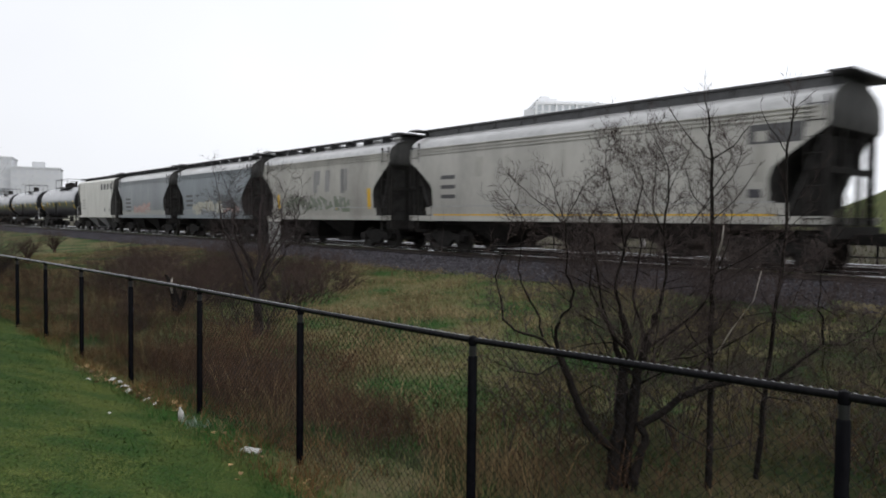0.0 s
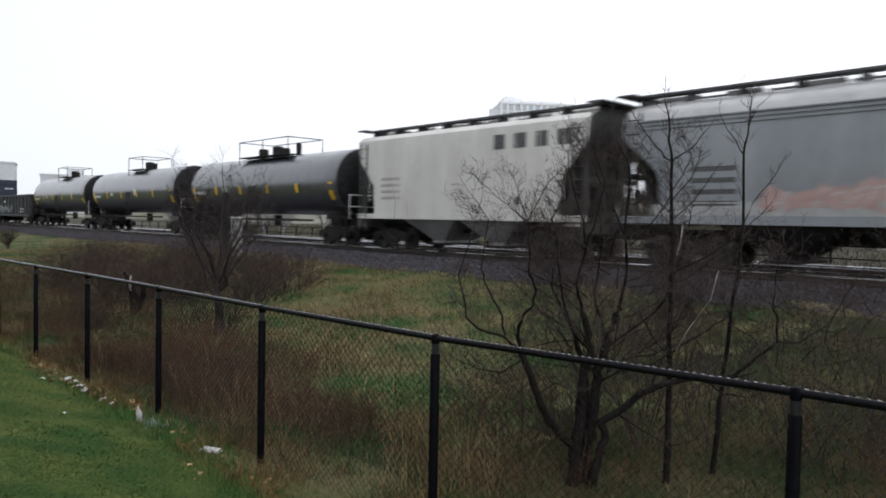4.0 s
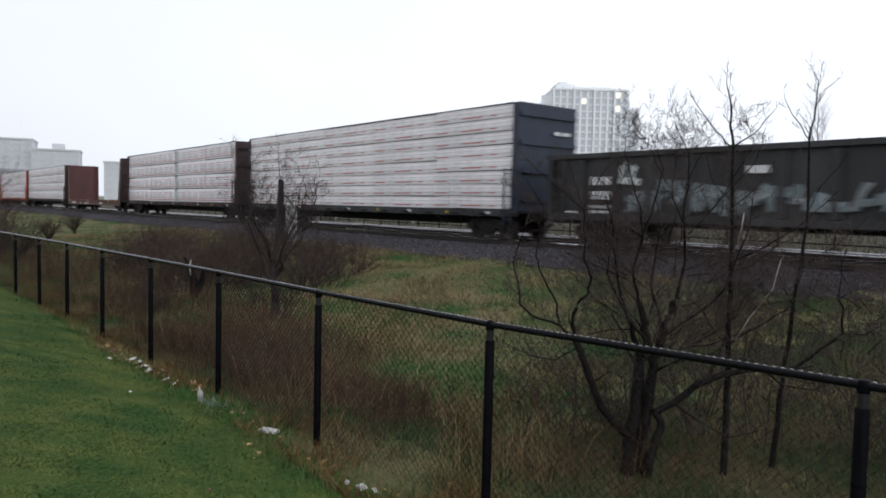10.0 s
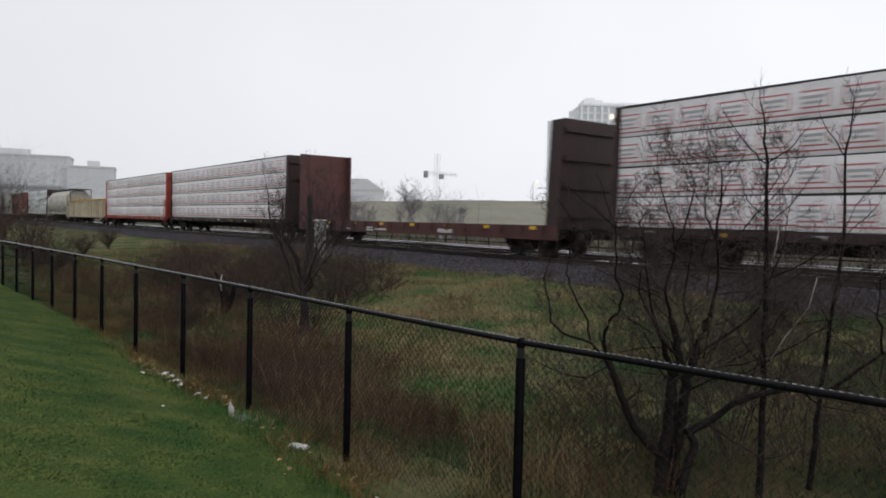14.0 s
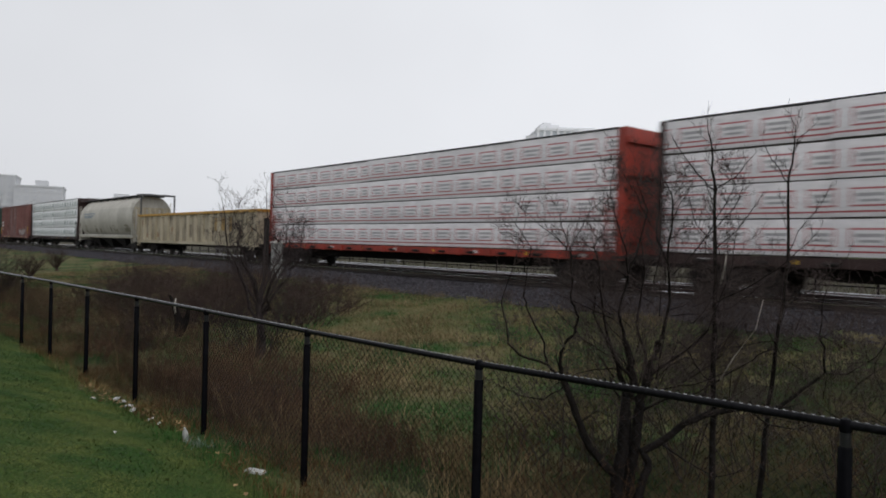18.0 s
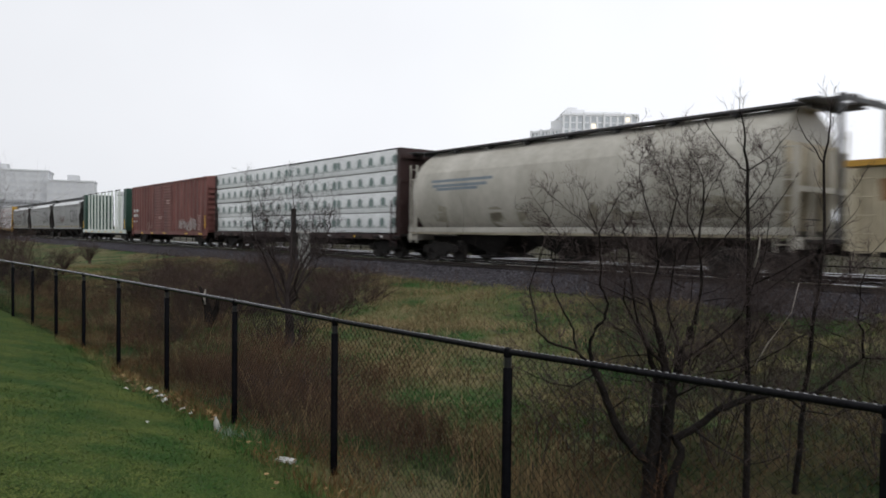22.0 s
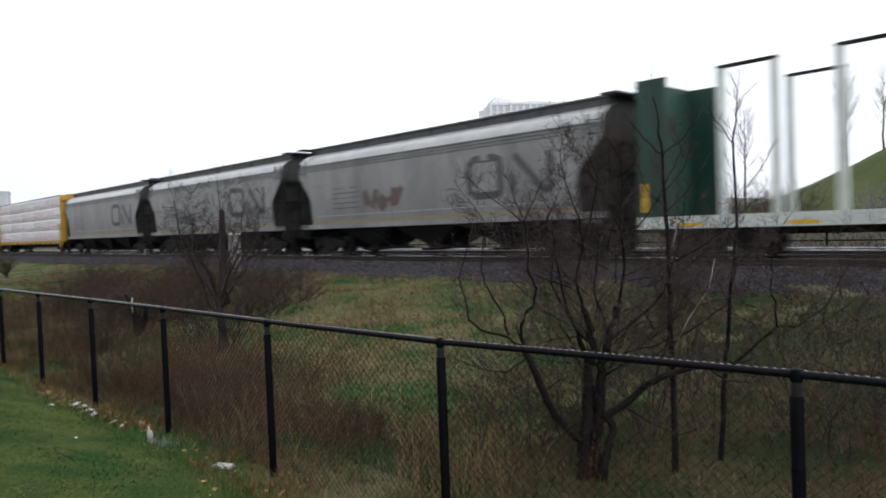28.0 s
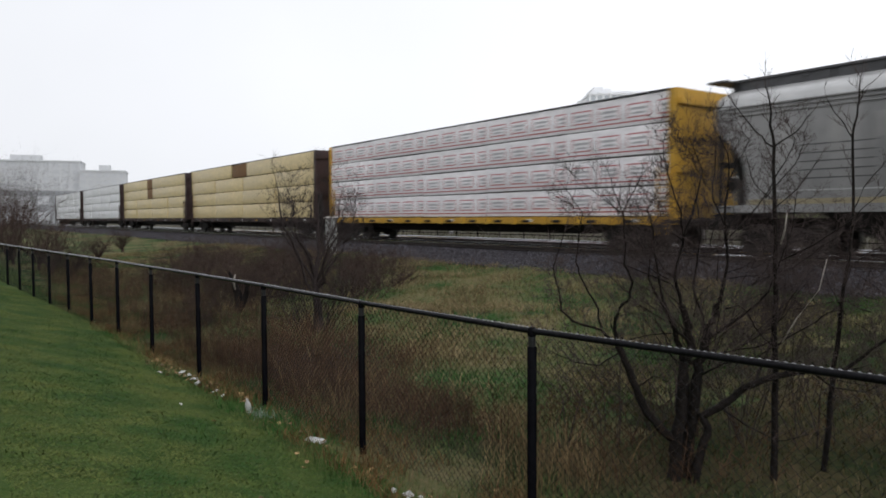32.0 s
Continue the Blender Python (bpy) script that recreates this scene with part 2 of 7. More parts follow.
sh = Shape()
ss = grid_axis([(-1500, -120, 6), (-120, -10, 22), (-10, 40, 100), (40, 90, 50), (90, 260, 34), (260, 3500, 8)])
ps = grid_axis([(-700, -60, 5), (-60, -6, 9), (-6, 4.4, 30), (4.4, 17, 44), (17, 40, 16), (40, 130, 36), (130, 420, 14), (420, 3500, 8)])
for s in ss:
    for p in ps:
        v = at(s, p)
        sh.v.append((v.x, v.y, ground_z(v.x, v.y)))
w = len(ps)
sh.f = [(i * w + j, i * w + j + 1, (i + 1) * w + j + 1, (i + 1) * w + j) for i in range(len(ss) - 1) for j in range(w - 1)]
LAWN_P = 3.25
g_me = sh.data("ground", M_BANK, True)
g_me.materials.append(M_LAWN)
g_me.materials.append(M_GRAVEL)
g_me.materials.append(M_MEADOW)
g_me.materials.append(M_KNOLL)
g_me.materials.append(M_DARKTURF)
for poly in g_me.polygons:
    c = poly.center
    if sp(c.x, c.y)[1] < LAWN_P:
        poly.material_index = 1
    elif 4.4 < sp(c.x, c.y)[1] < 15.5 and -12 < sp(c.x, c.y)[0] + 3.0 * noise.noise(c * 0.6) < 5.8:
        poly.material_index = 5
    elif 26.5 < sp(c.x, c.y)[1] < 58.0:
        poly.material_index = 2
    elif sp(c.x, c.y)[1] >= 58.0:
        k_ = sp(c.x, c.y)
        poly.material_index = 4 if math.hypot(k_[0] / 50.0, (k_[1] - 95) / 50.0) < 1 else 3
ground = new("ground", g_me)
tagged(ground, "rough spring turf sloping from a mown lawn to the railway", "ground", kind="structure")


# ---------------------------------------------------------------- railway
def bed(name, centre):
    prof = [(-4.0, 0.70), (-1.75, 1.06), (1.75, 1.06), (3.1, 0.70)]
    s = Shape()
    xs = grid_axis([(-160, -20, 20), (-20, 80, 200), (80, 420, 60)])
    sub = []
    for (a, za), (b, zb) in zip(prof, prof[1:]):
        sub += [(a + (b - a) * k / 8, za + (zb - za) * k / 8) for k in range(8)]
    sub.append(prof[-1])
    for x in xs:
        for k, (o, z) in enumerate(sub):
            v = at(x, centre + o)
            j = 0.05 * noise.noise(Vector((v.x * 3, v.y * 3, 0))) + 0.03 * noise.noise(Vector((v.x * 9, v.y * 9, 5)))
            s.v.append((v.x, v.y, z + j))
    m = len(sub)
    s.f = [(i * m + j, i * m + j + 1, (i + 1) * m + j + 1, (i + 1) * m + j) for i in range(len(xs) - 1) for j in range(m - 1)]
    return tagged(part(name, s, M_BALLAST), "dark grey crushed stone ballast shoulder", "ballast", kind="structure")


bed("ballast_near", CENTRE)
bed("ballast_far", SECOND)
M_STONE = mat("crushed_stone", (0.028, 0.0265, 0.030), (0.112, 0.106, 0.118), 8, 0.7, island=0.6, spec=0.15)


def loose_stones(count, seed):
    """Loose ballast stones on the near shoulder, one object."""
    rng = np.random.default_rng(seed)
    s0, o = -8.0 + 68.0 * rng.random(count) ** 1.3, -4.15 + 2.55 * rng.random(count)
    z = np.interp(o, [-4.2, -4.0, -1.75, -1.0], [0.66, 0.70, 1.06, 1.06]) + 0.012
    base = np.array(U)[None] * s0[:, None] + np.array(N)[None] * (CENTRE + o)[:, None]
    base[:, 2] = z
    r = rng.uniform(0.018, 0.042, count)[:, None, None]
    octa = np.array([(1, 0, 0), (-1, 0, 0), (0, 1, 0), (0, -1, 0), (0, 0, 0.8), (0, 0, -0.8)], float)[None] * rng.uniform(0.6, 1.3, (count, 6, 1))
    v = (base[:, None, :] + octa * r).reshape(-1, 3)
    f = np.array([(0, 2, 4), (2, 1, 4), (1, 3, 4), (3, 0, 4), (2, 0, 5), (1, 2, 5), (3, 1, 5), (0, 3, 5)])[None] + 6 * np.arange(count)[:, None, None]
    me = bpy.data.meshes.new("ballast_stones")
    me.from_pydata(v.tolist(), [], f.reshape(-1, 3).tolist())
    me.materials.append(M_STONE)
    return tagged(new("ballast_stones", me), "loose dark crushed stones on the track shoulder", "ballast", kind="stuff")


loose_stones(19000, 71)
RAIL_PROF = [(-0.07, 0), (0.07, 0), (0.07, 0.02), (0.012, 0.035), (0.012, 0.125), (0.034, 0.132), (0.034, 0.146), (-0.034, 0.146), (-0.034, 0.132), (-0.012, 0.125), (-0.012, 0.035), (-0.07, 0.02)]


def track(name, centre, label):
    root = thing(name, label, "railway track", kind="structure")
    for o in (-0.7525, 0.7525):
        s = Shape()
        s.rings([[at(a, centre + o + y, RAIL_Z - 0.17 + z) for y, z in RAIL_PROF] for a in (-160, -40, 0, 40, 80, 160, 420)])
        part("rail", s, M_RUST, root, "rusty rail with a polished head")
        s = Shape()
        s.rings([[at(a, centre + o + y, RAIL_Z + z) for y, z in ((-0.038, -0.046), (0.038, -0.046), (0.038, -0.022), (0.022, 0.004), (-0.022, 0.004), (-0.038, -0.022))] for a in (-160, -40, 0, 40, 80, 160, 420)])
        part("rail_head", s, M_RAIL, root, "shiny worn rail head")
    tie = Shape().box(-0.115, 0.115, -1.3, 1.3, -0.11, 0.0).data("tie", M_TIE)
    for i in range(130):
        v = at(-4 + 0.52 * i, centre, RAIL_Z - 0.165)
        part("tie", tie, None, root, m=Matrix.Translation(v) @ pose(0, 0, 0, 0, 0, TURN))
    rest = Shape()
    for i in list(range(-120, 0)) + list(range(130, 420)):
        c = at(-4 + 0.52 * i, centre, RAIL_Z - 0.165)
        r = [U * a + N * b for a, b in ((-0.115, -1.3), (0.115, -1.3), (0.115, 1.3), (-0.115, 1.3))]
        rest.rings([[c + q + Vector((0, 0, -0.11)) for q in r], [c + q for q in r]])
    tagged(part("distant_ties", rest, M_TIE, root), kind="stuff")
    return root


track("track_near", CENTRE, "railway track of shiny rails on dark wooden ties")
track("track_far", SECOND, "second railway track of shiny rails on dark ties")

# ---------------------------------------------------------------- train parts
WHEELSET = None


def truck_parts(parent, x):
    """A three-piece freight truck: two side frames, bolster, springs and four wheels."""
    global WHEELSET
    if WHEELSET is None:
        fr = Shape()
        fr.prism([(-1.2, 0.42), (-1.2, 0.62), (-0.75, 0.70), (-0.35, 0.80), (0.35, 0.80), (0.75, 0.70), (1.2, 0.62), (1.2, 0.42), (0.98, 0.40), (0.62, 0.48),
                  (0.36, 0.28), (0.3, 0.2), (-0.3, 0.2), (-0.36, 0.28), (-0.62, 0.48), (-0.98, 0.40)], -0.09, 0.09)
        for bx in (-0.89, 0.89):
            fr.box(bx - 0.17, bx + 0.17, -0.15, 0.12, 0.36, 0.62)
        wh = Shape()
        sec = [(-0.07, 0.0), (-0.07, 0.14), (-0.02, 0.16), (-0.02, 0.34), (-0.07, 0.37), (-0.07, 0.42), (0.04, 0.425), (0.06, 0.455), (0.085, 0.455), (0.085, 0.37), (0.02, 0.34), (0.02, 0.15), (0.06, 0.13), (0.06, 0.0)]
        k = 20
        wh.rings([[(math.cos(2 * math.pi * j / k) * max(r, 0.01), y, 0.43 + math.sin(2 * math.pi * j / k) * max(r, 0.01)) for j in range(k)] for y, r in sec])
        sp_ = Shape()
        for bx in (-0.2, 0.0, 0.2):
            for t in range(5):
                sp_.tube([(bx, 0, 0.24 + 0.05 * t), (bx, 0, 0.265 + 0.05 * t)], 0.075, 8)
        bo = Shape().box(-0.2, 0.2, -1.0, 1.0, 0.5, 0.78)
        ax = Shape().tube([(0, -1.1, 0.43), (0, 1.1, 0.43)], 0.085, 10)
        WHEELSET = [fr.data("side_frame", M_TRUCK), wh.data("wheel", M_WHEEL, True), sp_.data("springs", M_RUST), bo.data("bolster", M_TRUCK), ax.data("axle", M_TRUCK)]
    fr, wh, sg, bo, ax = WHEELSET
    t = part("truck", bo, None, parent, m=Matrix.Translation((x, 0, 0)))
    for y in (-1.0, 1.0):
        part("side_frame", fr, None, t, m=Matrix.Translation((0, y, 0)))
        part("springs", sg, None, t, m=Matrix.Translation((0, y, 0)))
        for bx in (-0.89, 0.89):
            part("wheel", wh, None, t, m=Matrix.Translation((bx, math.copysign(0.755, y), 0)) @ pose(0, 0, 0, 0, 0, 0 if y < 0 else 180))
    for bx in (-0.89, 0.89):
        part("axle", ax, None, t, m=Matrix.Translation((bx, 0, 0)))
    return t


def couplers(parent, length):
    for x, sgn in ((0.0, 1), (-length, -1)):
        s = Shape().box(min(x - 0.3 * sgn, x + 0.55 * sgn), max(x - 0.3 * sgn, x + 0.55 * sgn), -0.12, 0.12, 0.72, 0.96)
        a, b = sorted((x + 0.5 * sgn, x + 0.78 * sgn))
        s.box(a, b, -0.17, 0.17, 0.68, 1.0)
        part("coupler", s, M_TRUCK, parent, "rusty knuckle coupler")


def ladder(parent, x, y, z0, z1, material, width=0.45, along=True):
    s = Shape()
    for k in (-width / 2, width / 2):
        if along:
            s.box(x + k - 0.02, x + k + 0.02, y - 0.025, y + 0.025, z0, z1)
        else:
            s.box(x - 0.025, x + 0.025, y + k - 0.02, y + k + 0.02, z0, z1)
    n = max(2, int((z1 - z0) / 0.38))
    for i in range(n):
        z = z0 + (i + 0.5) * (z1 - z0) / n
        if along:
            s.tube([(x - width / 2, y - 0.03, z), (x + width / 2, y - 0.03, z)], 0.014, 5)
        else:
            s.tube([(x, y - width / 2, z), (x, y + width / 2, z)], 0.014, 5)
    return part("ladder", s, material, parent)


def hull_y(z, k=1.0):
    """The near face of a swelling hopper side at a height."""
    t = [(1.2, 1.46), (1.45, 1.50), (1.75, 1.53), (2.1, 1.56), (2.45, 1.57), (2.92, 1.57), (3.3, 1.55), (3.62, 1.52)]
    z = z / k
    for (a, ya), (b, yb) in zip(t, t[1:]):
        if z <= b:
            return -(ya + (yb - ya) * max(0.0, (z - a) / (b - a))) - 0.005
    return -1.525


def stroke(s, pts, wide, face):
    """A painted stroke through points of x and z that lies on a side."""
    fine = []
    for a, b in zip(pts, pts[1:]):
        n = max(1, int(math.hypot(b[0] - a[0], b[1] - a[1]) / 0.18))
        fine += [(a[0] + (b[0] - a[0]) * i / n, a[1] + (b[1] - a[1]) * i / n) for i in range(n)]
    fine.append(pts[-1])
    verts = []
    for i, (x, z) in enumerate(fine):
        a, b = fine[max(i - 1, 0)], fine[min(i + 1, len(fine) - 1)]
        d = Vector((b[0] - a[0], b[1] - a[1])).normalized()
        q = Vector((-d.y, d.x)) * wide / 2
        for o in (q, -q):
            verts.append((x + o.x, face(z + o.y), z + o.y))
    s.add(verts, [(2 * i, 2 * i + 1, 2 * i + 3, 2 * i + 2) for i in range(len(fine) - 1)])


def tags(parent, seed, x0, x1, z0, z1, face, materials, letters, label, fat=1.0):
    """Sprayed balloon scribbles without words: loops and slants, an inner coat and an outline."""
    rnd = random.Random(seed)
    fill, edge = Shape(), Shape()
    w = (x1 - x0) / letters
    h = z1 - z0
    for i in range(letters):
        cx = x0 + w * (i + 0.5) + rnd.uniform(-0.15, 0.15) * w
        lo, hi = z0 + rnd.uniform(0, 0.22) * h, z1 - rnd.uniform(0, 0.35) * h
        lean = rnd.uniform(-0.25, 0.35) * w
        n = rnd.randint(2, 4)
        for k in range(n):
            a = (cx + w * (k / n - 0.4) + rnd.uniform(-0.1, 0.1) * w, lo + rnd.uniform(0, 0.35) * h * (k % 2))
            m = (a[0] + lean * 0.5 + rnd.uniform(-0.15, 0.15) * w, (lo + hi) / 2 + rnd.uniform(-0.15, 0.15) * h)
            c_ = (a[0] + lean + rnd.uniform(-0.25, 0.25) * w, hi - rnd.uniform(0, 0.25) * h)
            stroke(fill, [a, m, c_], fat * w * rnd.uniform(0.14, 0.34), lambda z, k=k: face(z) - 0.0007 * k)
            if rnd.random() < 0.6:
                stroke(edge, [(a[0] - 0.1 * w, a[1]), (m[0] + rnd.uniform(-0.2, 0.2) * w, m[1]), (c_[0] + 0.1 * w, c_[1])], w * rnd.uniform(0.03, 0.08), lambda z: face(z) - 0.004)
        stroke(fill, [(cx - 0.5 * w, lo + rnd.uniform(0, 0.7) * h), (cx + 0.5 * w, lo + rnd.uniform(0, 0.7) * h)], fat * w * rnd.uniform(0.12, 0.3), lambda z: face(z) - 0.003)
    tagged(part("graffiti", fill, materials[0], parent, label), label, kind="stuff")
    tagged(part("graffiti_outline", edge, materials[1], parent), kind="stuff")


def marks(parent, items, material, y, name="stencil_mark", label=""):
    """Flat painted marks 4 mm proud of a side: boxes of x0, x1, z0, z1."""
    for x0, x1, z0, z1 in items:
        part(name, Shape().box(x0, x1, y - 0.004, y + 0.001, z0, z1), material, parent, label)


FLEET = []


def wagon(name, label, category, s_front):
    w = thing(name, label, category, group="wagons of the freight train")
    FLEET.append((w, s_front))
    return w


# end-bay shade mixed into a dirty dark base colour
M_BAY = mat("dirty_shaded_end_bay", (0.030, 0.029, 0.029), (0.085, 0.082, 0.080), 2.0, 0.8, fine=9, spec=0.1)
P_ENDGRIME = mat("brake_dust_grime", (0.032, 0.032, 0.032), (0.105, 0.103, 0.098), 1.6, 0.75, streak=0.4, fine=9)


def hopper(label, s_front, length, body_m, height=4.92, roof_m=None, cut=1.45, bays=3, flat=False, sill_m=None, lip=0.25, end_m=None, tube=False, trough=False):
    """A covered hopper: swelling sides, sloped ends, discharge chutes, roof walk, ladders."""
    c = wagon("covered_hopper", label, "hopper wagon", s_front)
    sill_m = sill_m or body_m
    end_m = end_m or body_m
    L = length
    # levels of height: half width and pull-in of the ends
    if tube:
        lev = [(1.25, 1.05, 0.65), (1.5, 1.25, 0.6), (1.9, 1.45, 0.5), (2.4, 1.56, 0.4), (2.75, 1.575, 0.4), (3.1, 1.54, 0.45), (3.45, 1.43, 0.5), (3.8, 1.22, 0.55), (4.1, 0.9, 0.6), (4.36, 0.45, 0.6)]
    elif flat:
        lev = [(1.15, 1.50, 1.15), (1.7, 1.52, 1.15), (2.28, 1.52, 1.12), (3.28, 1.52, 0.12), (3.7, 1.52, 0.06), (3.95, 1.50, 0.05), (4.1, 1.30, 0.05), (4.2, 0.8, 0.05), (4.25, 0.3, 0.05)]
    else:
        lev = [(1.25, 1.47, cut * 0.94), (1.45, 1.50, cut), (1.75, 1.53, cut), (2.1, 1.56, cut), (2.34, 1.57, cut * 0.94), (2.6, 1.57, cut * 0.70), (2.9, 1.57, cut * 0.40), (3.18, 1.555, 0.14), (3.3, 1.55, 0.10),
               (3.62, 1.52, 0.10), (3.80, 1.46, 0.10), (4.0, 1.16, 0.10), (4.16, 0.7, 0.10), (4.22, 0.3, 0.10)]
    k = (height - 0.2) / (4.36 if tube else (4.25 if flat else 4.22))
    s = Shape()
    n = 14
    rings = []
    for z, hw, e in lev:
        ring = [(-e - (L - 2 * e) * i / n, -hw, z * k) for i in range(n + 1)] + [(-L + e + (L - 2 * e) * i / n, hw, z * k) for i in range(n + 1)]
        rings.append(ring)
    eave = 6 if tube else (5 if flat else 9)
    s.rings(rings[:eave + 1])
    hull_ob = part("body", s, body_m, c, smooth=True)
    if tube:
        hull_ob.data.materials.append(P_GRIMESAND)
        for f in hull_ob.data.polygons:
            if abs(f.normal.x) > 0.3:
                f.material_index = 1
    else:
        # grime on the end sheets; the lower bay's shade is put into its colour
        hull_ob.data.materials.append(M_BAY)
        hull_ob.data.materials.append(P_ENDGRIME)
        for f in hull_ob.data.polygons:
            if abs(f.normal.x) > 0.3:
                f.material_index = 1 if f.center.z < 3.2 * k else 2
    roof = part("roof", Shape().rings(rings[eave:]), roof_m or body_m, c, smooth=True)
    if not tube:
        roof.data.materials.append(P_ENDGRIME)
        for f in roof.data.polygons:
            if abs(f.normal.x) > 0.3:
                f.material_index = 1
    # side sills and end sills
    for y in (-1.5, 1.5):
        part("side_sill", Shape().box(-L + 0.1, -0.1, y - 0.04 if y < 0 else y - 0.06, y + 0.06 if y < 0 else y + 0.04, 1.2, 1.4), sill_m, c)
    for x in (-0.15, -L + 0.15):
        part("end_sill", Shape().box(x - 0.15, x + 0.15, -1.5, 1.5, 0.85, 1.16), end_m, c)
    part("centre_sill", Shape().box(-L, 0, -0.32, 0.32, 0.72, 1.05), M_TRUCK, c)
    # seams along the eaves
    for z in ((3.42, 3.52, 3.62) if not flat and not tube else ()):
        for y in (-1, 1):
            part("eave_rail", Shape().box(-L + 0.4, -0.4, y * 1.54 - 0.035, y * 1.54 + 0.035, z * k - 0.018, z * k + 0.018), body_m, c)
    # chutes
    span = L - 5.6
    for i in range(bays):
        cx = -2.8 - span * (i + 0.5) / bays
        hw = span / bays / 2 - 0.1
        ch = Shape().rings([[(cx - hw, -1.40, 1.2), (cx + hw, -1.40, 1.2), (cx + hw, 1.40, 1.2), (cx - hw, 1.40, 1.2)],
                            [(cx - 0.32, -0.8, 0.42), (cx + 0.32, -0.8, 0.42), (cx + 0.32, 0.8, 0.42), (cx - 0.32, 0.8, 0.42)],
                            [(cx - 0.32, -0.8, 0.28), (cx + 0.32, -0.8, 0.28), (cx + 0.32, 0.8, 0.28), (cx - 0.32, 0.8, 0.28)]])
        part("chute", ch, P_GREY if flat else M_TRUCK, c)
        part("outlet_gate", Shape().box(cx - 0.42, cx + 0.42, -1.1, 1.1, 0.24, 0.32), M_TRUCK, c)
    # sloped end sheets behind posts
    for sgn, x0 in ((1, 0.0), (-1, -L)):
        for y in (-1.35, -0.5, 0.5, 1.35):
            part("end_post", Shape().box(x0 - sgn * 0.22 - 0.05, x0 - sgn * 0.22 + 0.05, y - 0.05, y + 0.05, 1.1, 3.3 * k), end_m, c)
        part("end_beam", Shape().box(x0 - sgn * 0.22 - 0.06, x0 - sgn * 0.22 + 0.06, -1.4, 1.4, 2.2 * k, 2.34 * k), end_m, c)
        ladder(c, x0 - sgn * 0.42, -1.53, 0.75, 3.85 * k, end_m)
        ladder(c, x0 - sgn * 0.16, 1.1, 0.75, 3.85 * k, end_m, along=False)
        part("end_platform", Shape().box(x0 - sgn * 0.75 - 0.3, x0 - sgn * 0.75 + 0.3, -1.4, 1.4, 1.17, 1.21), M_TRUCK, c)
        slope = Shape().add([(x0 - sgn * 0.35, -1.35, 3.0 * k), (x0 - sgn * 0.35, 1.35, 3.0 * k), (x0 - sgn * cut * 0.8, 1.35, 1.15), (x0 - sgn * cut * 0.8, -1.35, 1.15),
                             (x0 - sgn * 0.39, -1.35, 3.04 * k), (x0 - sgn * 0.39, 1.35, 3.04 * k), (x0 - sgn * (cut * 0.8 + 0.06), 1.35, 1.19), (x0 - sgn * (cut * 0.8 + 0.06), -1.35, 1.19)],
                            [(0, 1, 2, 3), (7, 6, 5, 4), (0, 3, 7, 4), (1, 5, 6, 2), (0, 4, 5, 1), (3, 2, 6, 7)])
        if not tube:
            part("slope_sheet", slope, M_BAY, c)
        part("brake_wheel" if sgn < 0 else "grab_bar", Shape().tube([(x0 + sgn * 0.02, -0.5, 2.0), (x0 + sgn * 0.06, -0.5, 2.0)], 0.24, 12) if sgn < 0 else Shape().tube([(x0, -1.3, 1.6), (x0, -0.6, 1.6)], 0.015, 5), M_TRUCK, c)
    # roof walk on brackets
    top = (4.36 if tube else (4.25 if flat else 4.22)) * k
    rm = mat_dark()
    if tube:
        height -= 0.12
    for y in (-0.62, 0.62):
        part("roof_walk", Shape().box(-L - lip, lip, y - 0.24, y + 0.24, height - 0.06, height), rm, c, "dark grated steel roof walk")
    for i in range(9):
        x = -0.2 - (L - 0.4) * i / 8
        part("roof_bracket", Shape().box(x - 0.03, x + 0.03, -0.85, 0.85, top - 0.12, height - 0.06), rm, c)
    for x in (-0.0, -L):
        part("roof_crosswalk", Shape().box(x - 0.3, x + 0.3, -1.35, 1.35, height - 0.07, height - 0.02), rm, c)
    for i in range(6 if trough else 0):
        x0, x1 = -0.35 - (L - 0.7) * i / 6, -0.35 - (L - 0.7) * (i + 1) / 6
        part("hatch_coaming", Shape().box(x1 + 0.02, x0 - 0.02, -0.8, 0.8, top - 0.3, height - 0.062), rm, c)
    for x in ((lip - 0.08, -L - lip + 0.08) if tube else ()):
        for y in (-1.3, 1.3):
            part("corner_post", Shape().box(x - 0.05, x + 0.05, y - 0.05, y + 0.05, 1.0, height - 0.02), rm, c)
        part("end_step", Shape().box(x - 0.9 if x > 0 else x, x if x > 0 else x + 0.9, -1.35, 1.35, 1.02, 1.10), M_TRUCK, c)
        part("corner_beam", Shape().box(x - 0.06, x + 0.06, -1.35, 1.35, height - 0.16, height - 0.02), rm, c)
    nh = max(4, int(L / 1.9))
    for i in range(nh):
        x = -1.0 - (L - 2.0) * i / (nh - 1)
        part("roof_hatch", Shape().rings([[(x - 0.55, -0.36, top - 0.05), (x + 0.55, -0.36, top - 0.05), (x + 0.55, 0.36, top - 0.05), (x - 0.55, 0.36, top - 0.05)],
                                          [(x - 0.5, -0.32, top + 0.14), (x + 0.5, -0.32, top + 0.14), (x + 0.5, 0.32, top + 0.14), (x - 0.5, 0.32, top + 0.14)]]), roof_m or body_m, c)
    truck_parts(c, -1.75)
    truck_parts(c, -L + 1.75)
    couplers(c, L)
    return c


_dark = []


def mat_dark():
    if not _dark:
        _dark.append(mat("dark_galvanised_grating", (0.05, 0.05, 0.052), (0.11, 0.11, 0.115), 8, 0.55, metal=0.3))
    return _dark[0]


M_SOOTEND = mat("sooty_tank_end", (0.008, 0.008, 0.009), (0.026, 0.026, 0.028), 3, 0.75, fine=9, spec=0.1)


